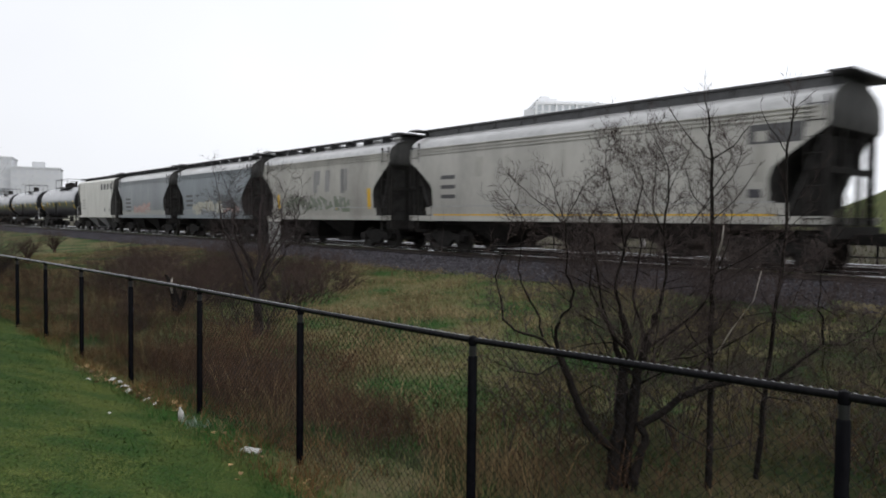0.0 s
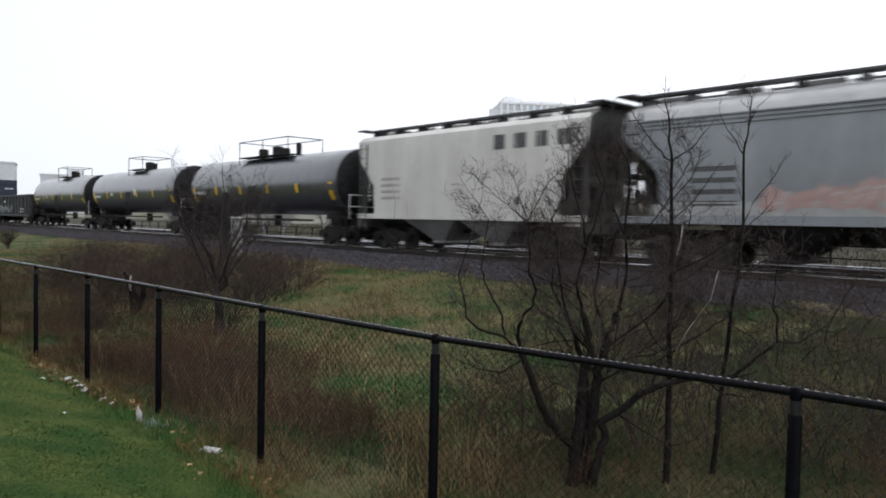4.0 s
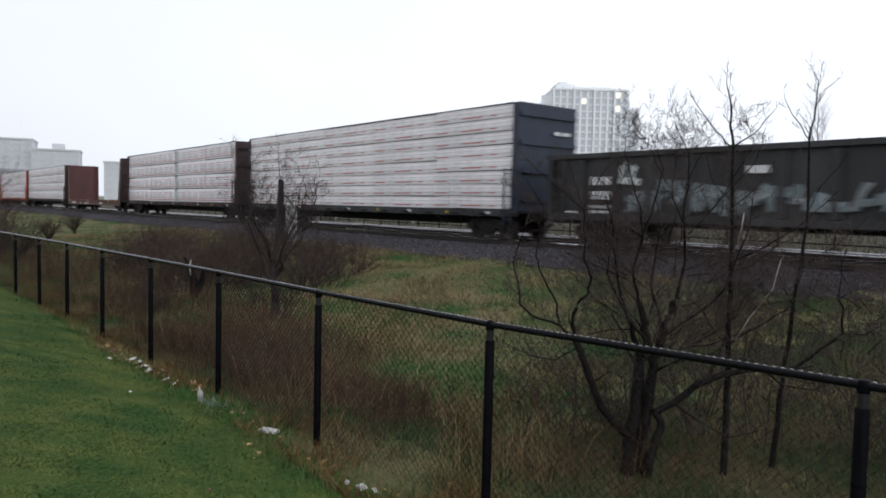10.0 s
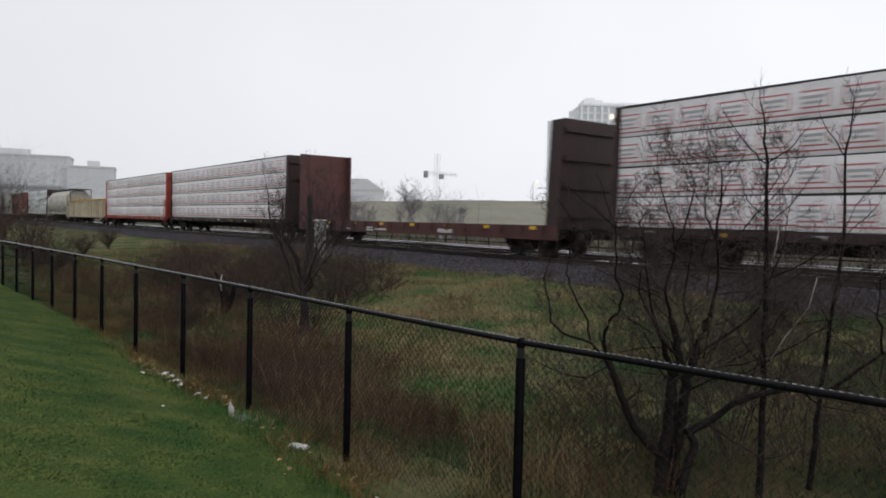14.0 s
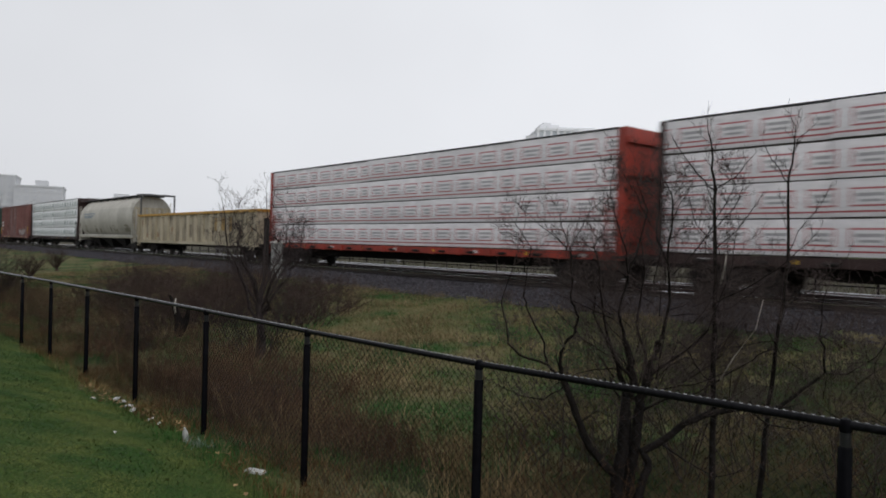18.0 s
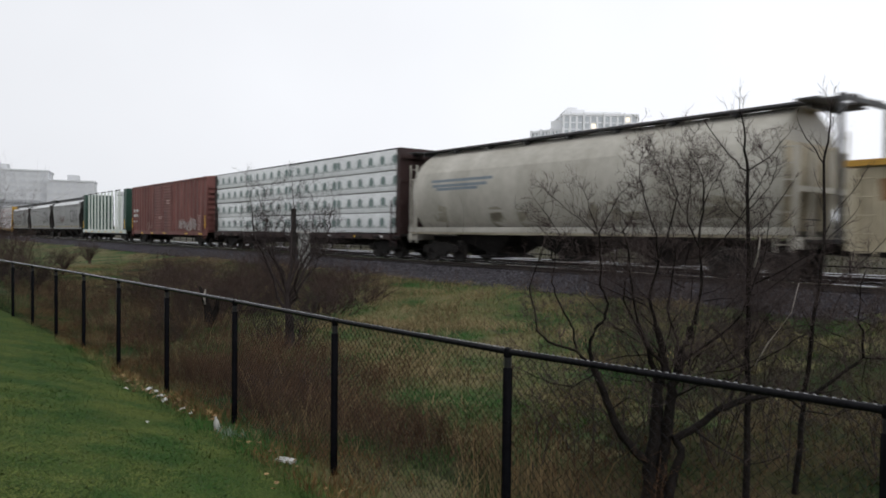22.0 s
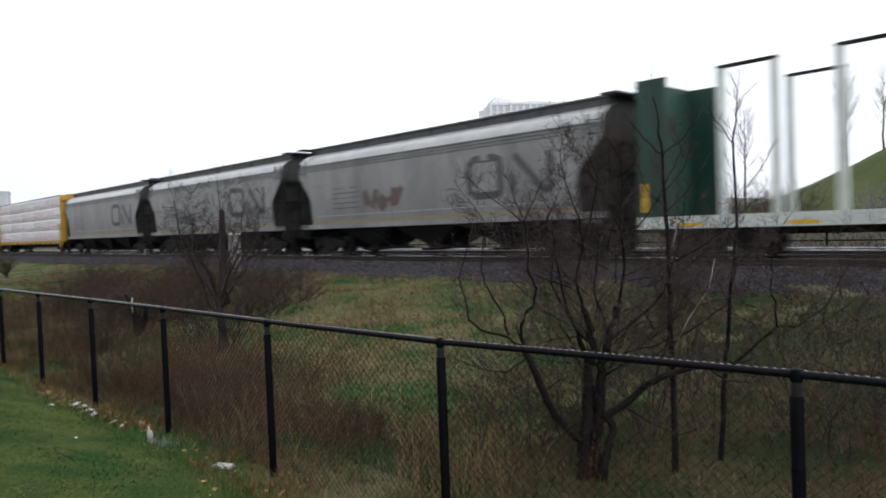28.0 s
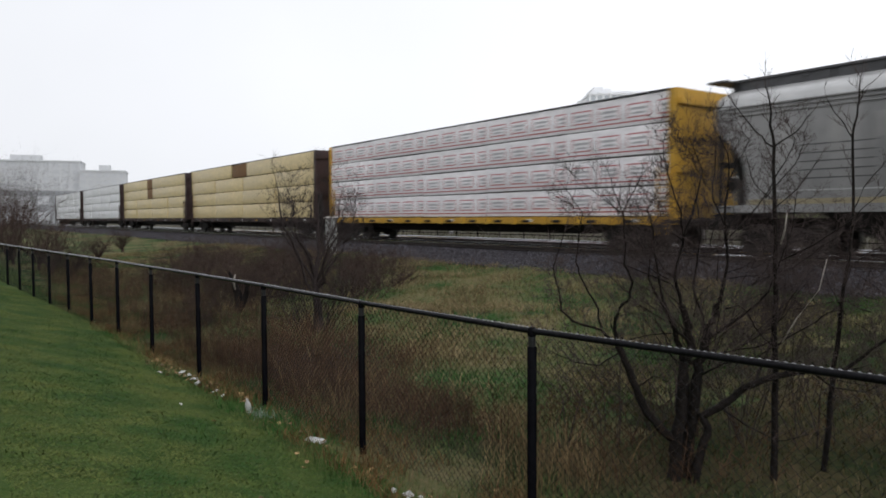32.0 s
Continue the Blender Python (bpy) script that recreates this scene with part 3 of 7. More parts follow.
def tank(label, s_front, length, extra=0):
    """A black tank car with dished ends, top platform and tank saddles."""
    c = wagon("tank_car", label, "tank car", s_front)
    L, R, zc = length, 1.50, 2.84
    s = Shape()
    k = 32
    prof = [(-0.62, 0.35), (-0.64, 0.75), (-0.72, 1.08), (-0.86, 1.33), (-1.05, 1.47), (-1.2, 1.5)]
    prof = [(x, r) for x, r in prof]
    mid = [(-1.2 - (L - 2.4) * i / 12, 1.5) for i in range(1, 12)]
    full = prof + mid + [(-L - x, r) for x, r in reversed(prof)]
    s.rings([[(x, r * math.cos(2 * math.pi * j / k), zc + r * math.sin(2 * math.pi * j / k)) for j in range(k)] for x, r in full])
    shell = part("tank_shell", s, M_BLACK, c, smooth=True)
    shell.data.materials.append(M_SOOTEND)
    for f in shell.data.polygons:
        if abs(f.normal.x) > 0.3:
            f.material_index = 1
    for i in range(1, 5):
        x = -L * i / 5
        part("weld_band", Shape().rings([[(x - d, rr * math.cos(2 * math.pi * j / k), zc + rr * math.sin(2 * math.pi * j / k)) for j in range(k)] for d, rr in ((-0.07, 1.495), (-0.06, 1.506), (0.06, 1.506), (0.07, 1.495))], False), M_BLACK, c, smooth=True)
    for sgn, x0 in ((1, 0.0), (-1, -L)):
        part("stub_sill", Shape().box(min(x0, x0 - sgn * 3.2), max(x0, x0 - sgn * 3.2), -0.3, 0.3, 0.75, 1.2), M_TRUCK, c)
        part("saddle", Shape().prism([(x0 - sgn * 1.5, 1.15), (x0 - sgn * 2.5, 1.15), (x0 - sgn * 2.4, 1.5), (x0 - sgn * 1.6, 1.5)], -1.0, 1.0), M_TRUCK, c)
        part("end_platform", Shape().box(x0 - sgn * 0.35 - 0.3, x0 - sgn * 0.35 + 0.3, -1.45, 1.45, 1.12, 1.18), M_TRUCK, c)
        rail = Shape()
        for y in (-1.4, -0.5, 0.5, 1.4):
            rail.tube([(x0 - sgn * 0.12, y, 1.15), (x0 - sgn * 0.12, y, 2.2)], 0.02, 5)
        for z in (1.7, 2.2):
            rail.tube([(x0 - sgn * 0.12, -1.4, z), (x0 - sgn * 0.12, 1.4, z)], 0.02, 5)
        part("end_railing", rail, M_WHITEMARK if sgn > 0 else M_TRUCK, c)
        ladder(c, x0 - sgn * 0.5, -1.46, 0.6, 1.9, M_TRUCK)
        truck_parts(c, x0 - sgn * 1.75)
    couplers(c, L)
    part("skid_sill", Shape().box(-L + 3, -3, -1.42, -1.36, 1.02, 1.12), M_TRUCK, c)
    # yellow and white markings along the waist
    def plate(x, w, z0, z1, m, nm):
        sh = Shape()
        pts = []
        for k in range(7):
            z = z0 + (z1 - z0) * k / 6
            pts.append((-math.sqrt(1.512 ** 2 - (z - zc) ** 2), z))
        sh.add([(x + d, y, z) for y, z in pts for d in (-w / 2, w / 2)], [(2 * k, 2 * k + 1, 2 * k + 3, 2 * k + 2) for k in range(6)])
        part(nm, sh, m, c)
    n = 5
    for i in range(n + 1):
        x = -1.5 - (L - 3.0) * i / n
        plate(x, 0.24 if i not in (0, n) else 0.34, 2.35 if i not in (0, n) else 2.0, 2.78, M_YELLOW, "reflector")
    plate(-1.9, 1.2, 2.42, 2.7, M_GREYMARK, "stencil_mark")
    plate(-L + 2.2, 1.5, 2.4, 2.56, M_WHITEMARK, "stencil_mark")
    plate(-L + 5.4, 0.5, 2.5, 2.7, M_WHITEMARK, "stencil_mark")
    plate(-L / 2 + 1.2, 0.4, 2.5, 2.9, M_WHITEMARK if extra == 2 else M_GREYMARK, "stencil_mark")
    # top platform
    xs = [(-L / 2 - 1.3, -L / 2 + 1.3)] if extra != 1 else [(-L / 2 - 2.4, -L / 2 + 2.6)]
    for a, b in xs:
        pf = Shape()
        for y in (-0.75, 0.75):
            pf.box(a, b, y - 0.3, y + 0.3, zc + 1.44, zc + 1.49)
        part("top_platform", pf, M_TRUCK, c)
        for x in (a, (a + b) / 2, b) if extra == 1 else (a, b):
            for y in (-1.0, 1.0):
                part("stanchion", Shape().tube([(x, y, zc + 1.05), (x, y, zc + 2.3)], 0.024, 5), M_TRUCK, c)
        for y in (-1.0, 1.0):
            part("handrail", Shape().tube([(a, y, zc + 2.3), (b, y, zc + 2.3)], 0.024, 5), M_TRUCK, c)
        for x in (a, b):
            part("handrail", Shape().tube([(x, -1.0, zc + 2.3), (x, 1.0, zc + 2.3)], 0.024, 5), M_TRUCK, c)
        for x, r, hh in ((-L / 2, 0.3, 0.55), (-L / 2 + 0.8, 0.18, 0.42)) + (((-L / 2 - 1.6, 0.26, 0.5), (-L / 2 + 2.0, 0.12, 0.6)) if extra == 1 else ()):
            v = Shape().rings([[(x + rr * math.cos(2 * math.pi * j / 12), rr * math.sin(2 * math.pi * j / 12), zc + z) for j in range(12)] for rr, z in ((r * 1.2, 1.45), (r * 1.2, 1.52), (r, 1.54), (r, 1.45 + hh), (r * 0.6, 1.5 + hh))])
            part("valve_dome", v, M_TRUCK, c, smooth=True)
    ladder(c, -L / 2, -1.53, 1.3, 2.75, M_TRUCK)
    part("bottom_outlet", Shape().tube([(-L / 2, 0, 0.75), (-L / 2, 0, 1.3)], 0.2, 10), M_TRUCK, c)
    return c


def gondola(label, s_front, length, side_m, rail_m, height=2.75, ribs=16, panel_m=None):
    c = wagon("gondola_wagon", label, "gondola wagon", s_front)
    L, z0 = length, 1.0
    for y in (-1.45, 1.45):
        part("side_wall", Shape().box(-L, 0, y - 0.03, y + 0.03, z0, height), panel_m or side_m, c)
        a, b = (y - 0.16, y + 0.07) if y < 0 else (y - 0.07, y + 0.16)
        part("top_rail", Shape().box(-L - 0.04, 0.04, a, b, height - 0.02, height + 0.13), rail_m, c)
        part("side_sill", Shape().box(-L, 0, a, b, z0 - 0.16, z0 + 0.02), side_m, c)
        for i in range(ribs):
            x = -0.12 - (L - 0.24) * i / (ribs - 1)
            o = y - 0.03 if y < 0 else y + 0.03
            d = -0.15 if y < 0 else 0.15
            rb = Shape().add([(x - 0.13, o, z0), (x + 0.13, o, z0), (x + 0.09, o + d, z0 + 0.05), (x - 0.09, o + d, z0 + 0.05), (x - 0.13, o, height - 0.02), (x + 0.13, o, height - 0.02), (x + 0.09, o + d, height - 0.1), (x - 0.09, o + d, height - 0.1)],
                             [(0, 1, 2, 3), (4, 7, 6, 5), (0, 3, 7, 4), (1, 5, 6, 2), (3, 2, 6, 7)])
            part("side_rib", rb, side_m, c)
    for x in (0.0, -L):
        part("end_wall", Shape().box(x - 0.04, x + 0.04, -1.42, 1.42, z0, height), side_m, c)
        for z in (1.45, 1.95, 2.4):
            sg = 1 if x == 0 else -1
            a, b = sorted((x + sg * 0.04, x + sg * 0.13))
            part("end_rib", Shape().box(a, b, -1.4, 1.4, z - 0.07, z + 0.07), side_m, c)
        part("end_rail", Shape().box(x - 0.08, x + 0.08, -1.52, 1.52, height - 0.01, height + 0.14), rail_m, c)
    part("floor", Shape().box(-L, 0, -1.42, 1.42, z0, z0 + 0.06), M_RUST, c)
    part("centre_sill", Shape().box(-L, 0, -0.3, 0.3, 0.68, 1.0), M_TRUCK, c)
    for i in range(6):
        x = -3.6 - (L - 7.2) * i / 5
        part("cross_bearer", Shape().box(x - 0.08, x + 0.08, -1.4, 1.4, 0.78, 1.0), M_TRUCK, c)
    for x in (-0.45, -L + 0.45):
        ladder(c, x, -1.62, 0.6, height - 0.1, side_m)
    truck_parts(c, -2.0)
    truck_parts(c, -L + 2.0)
    couplers(c, L)
    return c


def wrap_mat(name, base, ink, kind, pitch=1.22, rand=0.05):
    """Printed plastic wrap on a lumber pack: a repeated mark in ink on a pale base."""
    m = mat(name, tuple(c * 0.74 for c in base), base, 1.6, 0.42, fine=6, rand=rand, bump=0.55, wet=0.15, streak=2.5)
    n, l = m.node_tree.nodes, m.node_tree.links
    bs = n["Principled BSDF"]
    old = bs.inputs["Base Color"].links[0].from_socket
    co = n.new("ShaderNodeTexCoord")
    sx = n.new("ShaderNodeSeparateXYZ")
    l.new(co.outputs["Object"], sx.inputs[0])

    def op(kind_, a, b=None, c=None):
        q = n.new("ShaderNodeMath")
        q.operation = kind_
        for i, v in enumerate((a, b, c)):
            if v is None:
                continue
            if isinstance(v, (int, float)):
                q.inputs[i].default_value = v
            else:
                l.new(v, q.inputs[i])
        return q.outputs[0]

    x = op("SUBTRACT", op("MULTIPLY", op("FRACT", op("DIVIDE", op("ADD", sx.outputs["X"], 50.0), pitch)), pitch), pitch / 2)
    z = sx.outputs["Z"]
    ax = op("ABSOLUTE", x)

    def rect(hx, z0, z1):
        a = op("LESS_THAN", ax, hx)
        b = op("MULTIPLY", op("GREATER_THAN", z, z0), op("LESS_THAN", z, z1))
        return op("MULTIPLY", a, b)

    masks = []
    if kind == "frame":
        outer, inner = rect(pitch * 0.38, -0.21, 0.24), rect(pitch * 0.385, -0.165, 0.195)
        sides = op("MULTIPLY", op("SUBTRACT", rect(pitch * 0.38, -0.15, 0.18), rect(pitch * 0.34, -0.22, 0.25)), 0.75)
        fr = op("MAXIMUM", op("MULTIPLY", op("SUBTRACT", outer, inner), 0.9), sides)
        txt = op("MULTIPLY", op("MAXIMUM", rect(pitch * 0.27, 0.03, 0.11), rect(pitch * 0.20, -0.10, -0.04)), 0.6)
        band = op("MULTIPLY", op("MULTIPLY", op("LESS_THAN", z, -0.30), op("GREATER_THAN", z, -0.345)), 0.95)
        masks = [(fr, ink), (txt, (0.12, 0.12, 0.13)), (band, ink)]
    elif kind == "line":
        nz = n.new("ShaderNodeTexNoise")
        nz.inputs["Scale"].default_value = 1.1
        l.new(co.outputs["Object"], nz.inputs["Vector"])
        band = op("MULTIPLY", op("MULTIPLY", op("LESS_THAN", z, -0.10), op("GREATER_THAN", z, -0.14)), op("GREATER_THAN", nz.outputs["Fac"], 0.5))
        b2 = op("MULTIPLY", op("MULTIPLY", op("LESS_THAN", z, 0.2), op("GREATER_THAN", z, 0.16)), 0.5)
        # thin wavering dark lines across the wrap at the pitch of the board layers
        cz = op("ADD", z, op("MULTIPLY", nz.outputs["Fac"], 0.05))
        layer_line = op("MULTIPLY", op("LESS_THAN", op("FRACT", op("DIVIDE", op("ADD", cz, 10.0), 0.16)), 0.13), 0.42)
        masks = [(band, ink), (b2, (0.4, 0.3, 0.3)), (layer_line, (0.10, 0.09, 0.095))]
    elif kind == "tree":
        # a round-topped dark green mark over a broken line of print
        dz = op("SUBTRACT", z, 0.02)
        d2 = op("ADD", op("MULTIPLY", x, x), op("MULTIPLY", op("MULTIPLY", dz, dz), 0.8))
        blob = op("MULTIPLY", op("MULTIPLY", op("LESS_THAN", d2, 0.040), op("GREATER_THAN", z, -0.13)), 0.85)
        foot = op("MULTIPLY", op("MAXIMUM", rect(0.40, -0.175, -0.135), rect(0.40, -0.235, -0.205)), 0.8)
        lines = op("MULTIPLY", op("MULTIPLY", op("LESS_THAN", z, -0.2), op("GREATER_THAN", z, -0.235)), 0.45)
        masks = [(blob, ink), (foot, ink), (lines, (0.2, 0.22, 0.22))]
    for fac, col in masks:
        mx = n.new("ShaderNodeMix")
        mx.data_type = "RGBA"
        l.new(fac, mx.inputs[0])
        l.new(old, mx.inputs["A"])
        mx.inputs["B"].default_value = (*col, 1)
        old = mx.outputs["Result"]
    l.new(old, bs.inputs["Base Color"])
    return m


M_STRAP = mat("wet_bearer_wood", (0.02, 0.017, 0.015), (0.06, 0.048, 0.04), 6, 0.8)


BEARER = Shape().box(-0.05, 0.05, -1.36, 1.36, -0.02, 0.03).data("bearer", M_STRAP)


def pack_mesh(w, d, h, material):
    b = bmesh.new()
    bmesh.ops.create_cube(b, size=1)
    bmesh.ops.scale(b, vec=(w, d, h), verts=b.verts)
    bmesh.ops.bevel(b, geom=b.edges[:], offset=0.018, segments=2, affect="EDGES", profile=0.6)
    # the wrap sags a little between its staples
    for v in b.verts:
        v.co.y += 0.012 * math.sin(v.co.x * 5.1) * (1 if v.co.y > 0 else -1)
    me = bpy.data.meshes.new("lumber_pack")
    b.to_mesh(me)
    b.free()
    me.shade_smooth()
    me.set_sharp_from_angle(angle=radians(40))
    me.materials.append(material)
    return me


def bulkhead(parent, x, sgn, material, top, half_low=1.5, half_top=1.5, thick=0.32):
    """An end wall of plate with ribs on its outer face and gussets at its sides."""
    a, b = sorted((x, x - sgn * 0.06))
    s = Shape()
    s.add([(a, -half_low, 1.0), (a, half_low, 1.0), (a, half_top, top), (a, -half_top, top), (b, -half_low, 1.0), (b, half_low, 1.0), (b, half_top, top), (b, -half_top, top)],
          [(3, 2, 1, 0), (4, 5, 6, 7), (0, 1, 5, 4), (1, 2, 6, 5), (2, 3, 7, 6), (3, 0, 4, 7)])
    w = part("bulkhead", s, material, parent)
    for y in (-1, 1):
        p0, p1 = sorted((x - sgn * 0.06, x - sgn * (0.06 + thick)))
        yl, yt = y * (half_low - 0.05), y * (half_top - 0.05)
        g = Shape().add([(p0, yl - 0.05, 1.0), (p1, yl - 0.05, 1.0), (p1, yt - 0.05, top - 0.03), (p0, yt - 0.05, top - 0.03), (p0, yl + 0.05, 1.0), (p1, yl + 0.05, 1.0), (p1, yt + 0.05, top - 0.03), (p0, yt + 0.05, top - 0.03)],
                        [(3, 2, 1, 0), (4, 5, 6, 7), (0, 1, 5, 4), (1, 2, 6, 5), (2, 3, 7, 6), (3, 0, 4, 7)])
        part("side_post", g, material, w)
    for i in range(4):
        z = 1.5 + (top - 1.7) * i / 3.2
        q0, q1 = sorted((x + sgn * 0.002, x + sgn * 0.1))
        part("cross_rib", Shape().box(q0, q1, -half_top + 0.06, half_top - 0.06, z - 0.08, z + 0.08), material, w)
    return w


def centerbeam(label, s_front, length, frame_m, pack_m=None, top=4.93, tiers=4, cols=4, deck_m=None, gaps=(), half_top=1.5, pack_top=None, split=None):
    """A centre-beam flat car: deck, bulkheads, centre truss, and tiers of wrapped lumber on both sides."""
    c = wagon("lumber_flatcar", label, "lumber wagon", s_front)
    L = length
    deck_m = deck_m or frame_m
    part("deck", Shape().box(-L, 0, -1.42, 1.42, 0.98, 1.06), M_TRUCK, c)
    for y in (-1.46, 1.46):
        part("side_sill", Shape().prism([(-L, 0.86), (-L, 1.1), (0, 1.1), (0, 0.86)], y - 0.045, y + 0.045), deck_m, c)
    n = 14
    for i in range(n):
        x = -0.8 - (L - 1.6) * i / (n - 1)
        part("stake_pocket", Shape().box(x - 0.09, x + 0.09, -1.56, -1.505, 0.84, 1.12), deck_m, c)
        part("winch", Shape().tube([(x + 0.5, -1.54, 0.95), (x + 0.85, -1.54, 0.95)], 0.05, 8), M_TRUCK, c)
    for i in range(9):
        x = -1.5 - (L - 3.0) * i / 8
        part("reflector", Shape().box(x - 0.14, x + 0.14, -1.512, -1.506, 0.93, 1.03), M_YELLOW if i % 2 else M_WHITEMARK, c)
    part("centre_sill", Shape().prism([(-L, 0.7), (-L, 1.0), (0, 1.0), (0, 0.7), (-3.4, 0.62), (-4.6, 0.5), (-L + 4.6, 0.5), (-L + 3.4, 0.62)], -0.35, 0.35), M_TRUCK, c)
    bulkhead(c, 0.0, 1, frame_m, top, half_top=half_top, thick=0.2)
    bulkhead(c, -L, -1, frame_m, top, half_top=half_top, thick=0.04)
    part("truss_chord", Shape().box(-L + 0.1, -0.1, -0.1, 0.1, top - 0.16, top - 0.02), frame_m, c)
    if gaps:
        part("centre_panel", Shape().box(-L + 0.1, -0.1, -0.15, 0.15, 1.06, top - 0.05), frame_m, c)
    for i in range(13):
        x = -0.6 - (L - 1.2) * i / 12
        part("truss_post", Shape().box(x - 0.05, x + 0.05, -0.09, 0.09, 1.06, top - 0.16), frame_m, c)
    if pack_m:
        a0, a1 = -0.28, -L + 0.12
        span = a0 - a1
        ptop = pack_top or (top - 0.02)
        h = (ptop - 1.12) / tiers
        w = span / cols
        whole = pack_mesh(w - 0.02, 1.22, h - (0.045 if tiers < 6 else 0.02), pack_m)
        rnd = random.Random(int(s_front * 10))
        for t in range(tiers):
            runs = [(a0 - w * (i + 0.5), whole) for i in range(cols)]
            if split:
                h0 = h - (0.045 if tiers < 6 else 0.02)
                wa, wb = (a0 - split[0]) / 2, (split[1] - a1) / 2
                fore, aft = pack_mesh(wa - 0.02, 1.22, h0, pack_m), pack_mesh(wb - 0.02, 1.22, h0, pack_m)
                runs = [(a0 - wa * 0.5, fore), (a0 - wa * 1.5, fore), (split[1] - wb * 0.5, aft), (split[1] - wb * 1.5, aft)]
            for tt, g0, g1 in gaps:
                if tt == t:
                    runs = [((a0 + g0) / 2, pack_mesh(a0 - g0 - 0.02, 1.22, h - (0.045 if tiers < 6 else 0.02), pack_m)), ((g1 + a1) / 2, pack_mesh(g1 - a1 - 0.02, 1.22, h - (0.045 if tiers < 6 else 0.02), pack_m))]
                    for y in (-0.78, 0.78):
                        part("short_pack", pack_mesh(abs(g1 - g0) - 0.1, 1.2, h - 0.05, P_BROWNWOOD), None, c, "rusty brown short lumber pack", m=Matrix.Translation(((g0 + g1) / 2, y, 1.12 + h * (t + 0.5))))
            for x, mesh in runs:
                z = 1.12 + h * (t + 0.5)
                for y in (-0.80, 0.80):
                    part("lumber_pack", mesh, None, c, m=Matrix.Translation((x + rnd.uniform(-0.012, 0.012), y + rnd.uniform(-0.025, 0.025), z + rnd.uniform(-0.014, 0.010))) @ pose(0, 0, 0, 0, rnd.uniform(-0.12, 0.12), rnd.uniform(-0.15, 0.15)))
            # dark sheet stands in for the shade of the open gap under each tier
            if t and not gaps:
                part("gap_shade", Shape().box(a1 + 0.05, a0 - 0.05, -1.375, 1.375, 1.12 + h * t - 0.028, 1.12 + h * t + 0.028), M_STRAP, c, "dark sheet added for the shade between the tiers")
            for i in range(cols * 2):
                x = a0 - span * (i + 0.5) / (cols * 2)
                part("bearer", BEARER, None, c, m=Matrix.Translation((x, 0, 1.10 + h * t)))
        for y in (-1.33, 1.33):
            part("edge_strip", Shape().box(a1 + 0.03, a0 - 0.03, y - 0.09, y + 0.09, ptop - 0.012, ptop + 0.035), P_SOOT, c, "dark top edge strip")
    if split:
        part("dunnage_sheet", Shape().box(split[1] + 0.02, split[0] - 0.02, -1.34, 1.34, 1.1, top - 0.12), mat("grey_green_dunnage_sheet", (0.36, 0.40, 0.395), (0.50, 0.53, 0.525), 1.5, 0.5, fine=8), c, "grey-green sheet filling the gap in the load")
    truck_parts(c, -1.95)
    truck_parts(c, -L + 1.95)
    couplers(c, L)
    for x in (-0.4, -L + 0.4):
        ladder(c, x, -1.54, 0.55, 2.6, frame_m, width=0.4)
    return c


def bulkhead_flat(label, s_front, length, frame_m, top=4.88):
    c = wagon("bulkhead_flatcar", label, "flat wagon", s_front)
    L = length
    part("deck", Shape().box(-L, 0, -1.42, 1.42, 1.0, 1.1), M_STRAP, c)
    for y in (-1.47, 1.47):
        part("side_sill", Shape().box(-L, 0, y - 0.045, y + 0.045, 0.62, 1.14), frame_m, c)
    for i in range(18):
        x = -0.7 - (L - 1.4) * i / 17
        part("stake_pocket", Shape().box(x - 0.1, x + 0.1, -1.6, -1.515, 0.86, 1.12), frame_m, c)
    for i in range(8):
        x = -1.2 - (L - 2.4) * i / 7
        part("reflector", Shape().box(x - 0.16, x + 0.16, -1.524, -1.516, 0.98, 1.1), M_YELLOW, c)
    marks(c, [(-L + 2.0, -L + 2.5, 0.72, 0.92), (-L + 2.6, -L + 3.6, 0.72, 0.92), (-L + 5.5, -L + 6, 0.72, 0.8), (-L + 7.6, -L + 8.2, 0.7, 0.78), (-L + 7.6, -L + 8.2, 0.82, 0.88), (-L + 8.4, -L + 9.4, 0.74, 0.82), (-7, -6, 0.74, 0.9)], M_WHITEMARK, -1.519)
    bulkhead(c, 0.0, 1, P_BROWN, top, half_top=1.32, thick=0.5)
    bulkhead(c, -L, -1, frame_m, top, half_top=1.5, thick=0.5)
    part("centre_sill", Shape().box(-L, 0, -0.35, 0.35, 0.6, 1.0), M_TRUCK, c)
    truck_parts(c, -1.95)
    truck_parts(c, -L + 1.95)
    couplers(c, L)
    return c


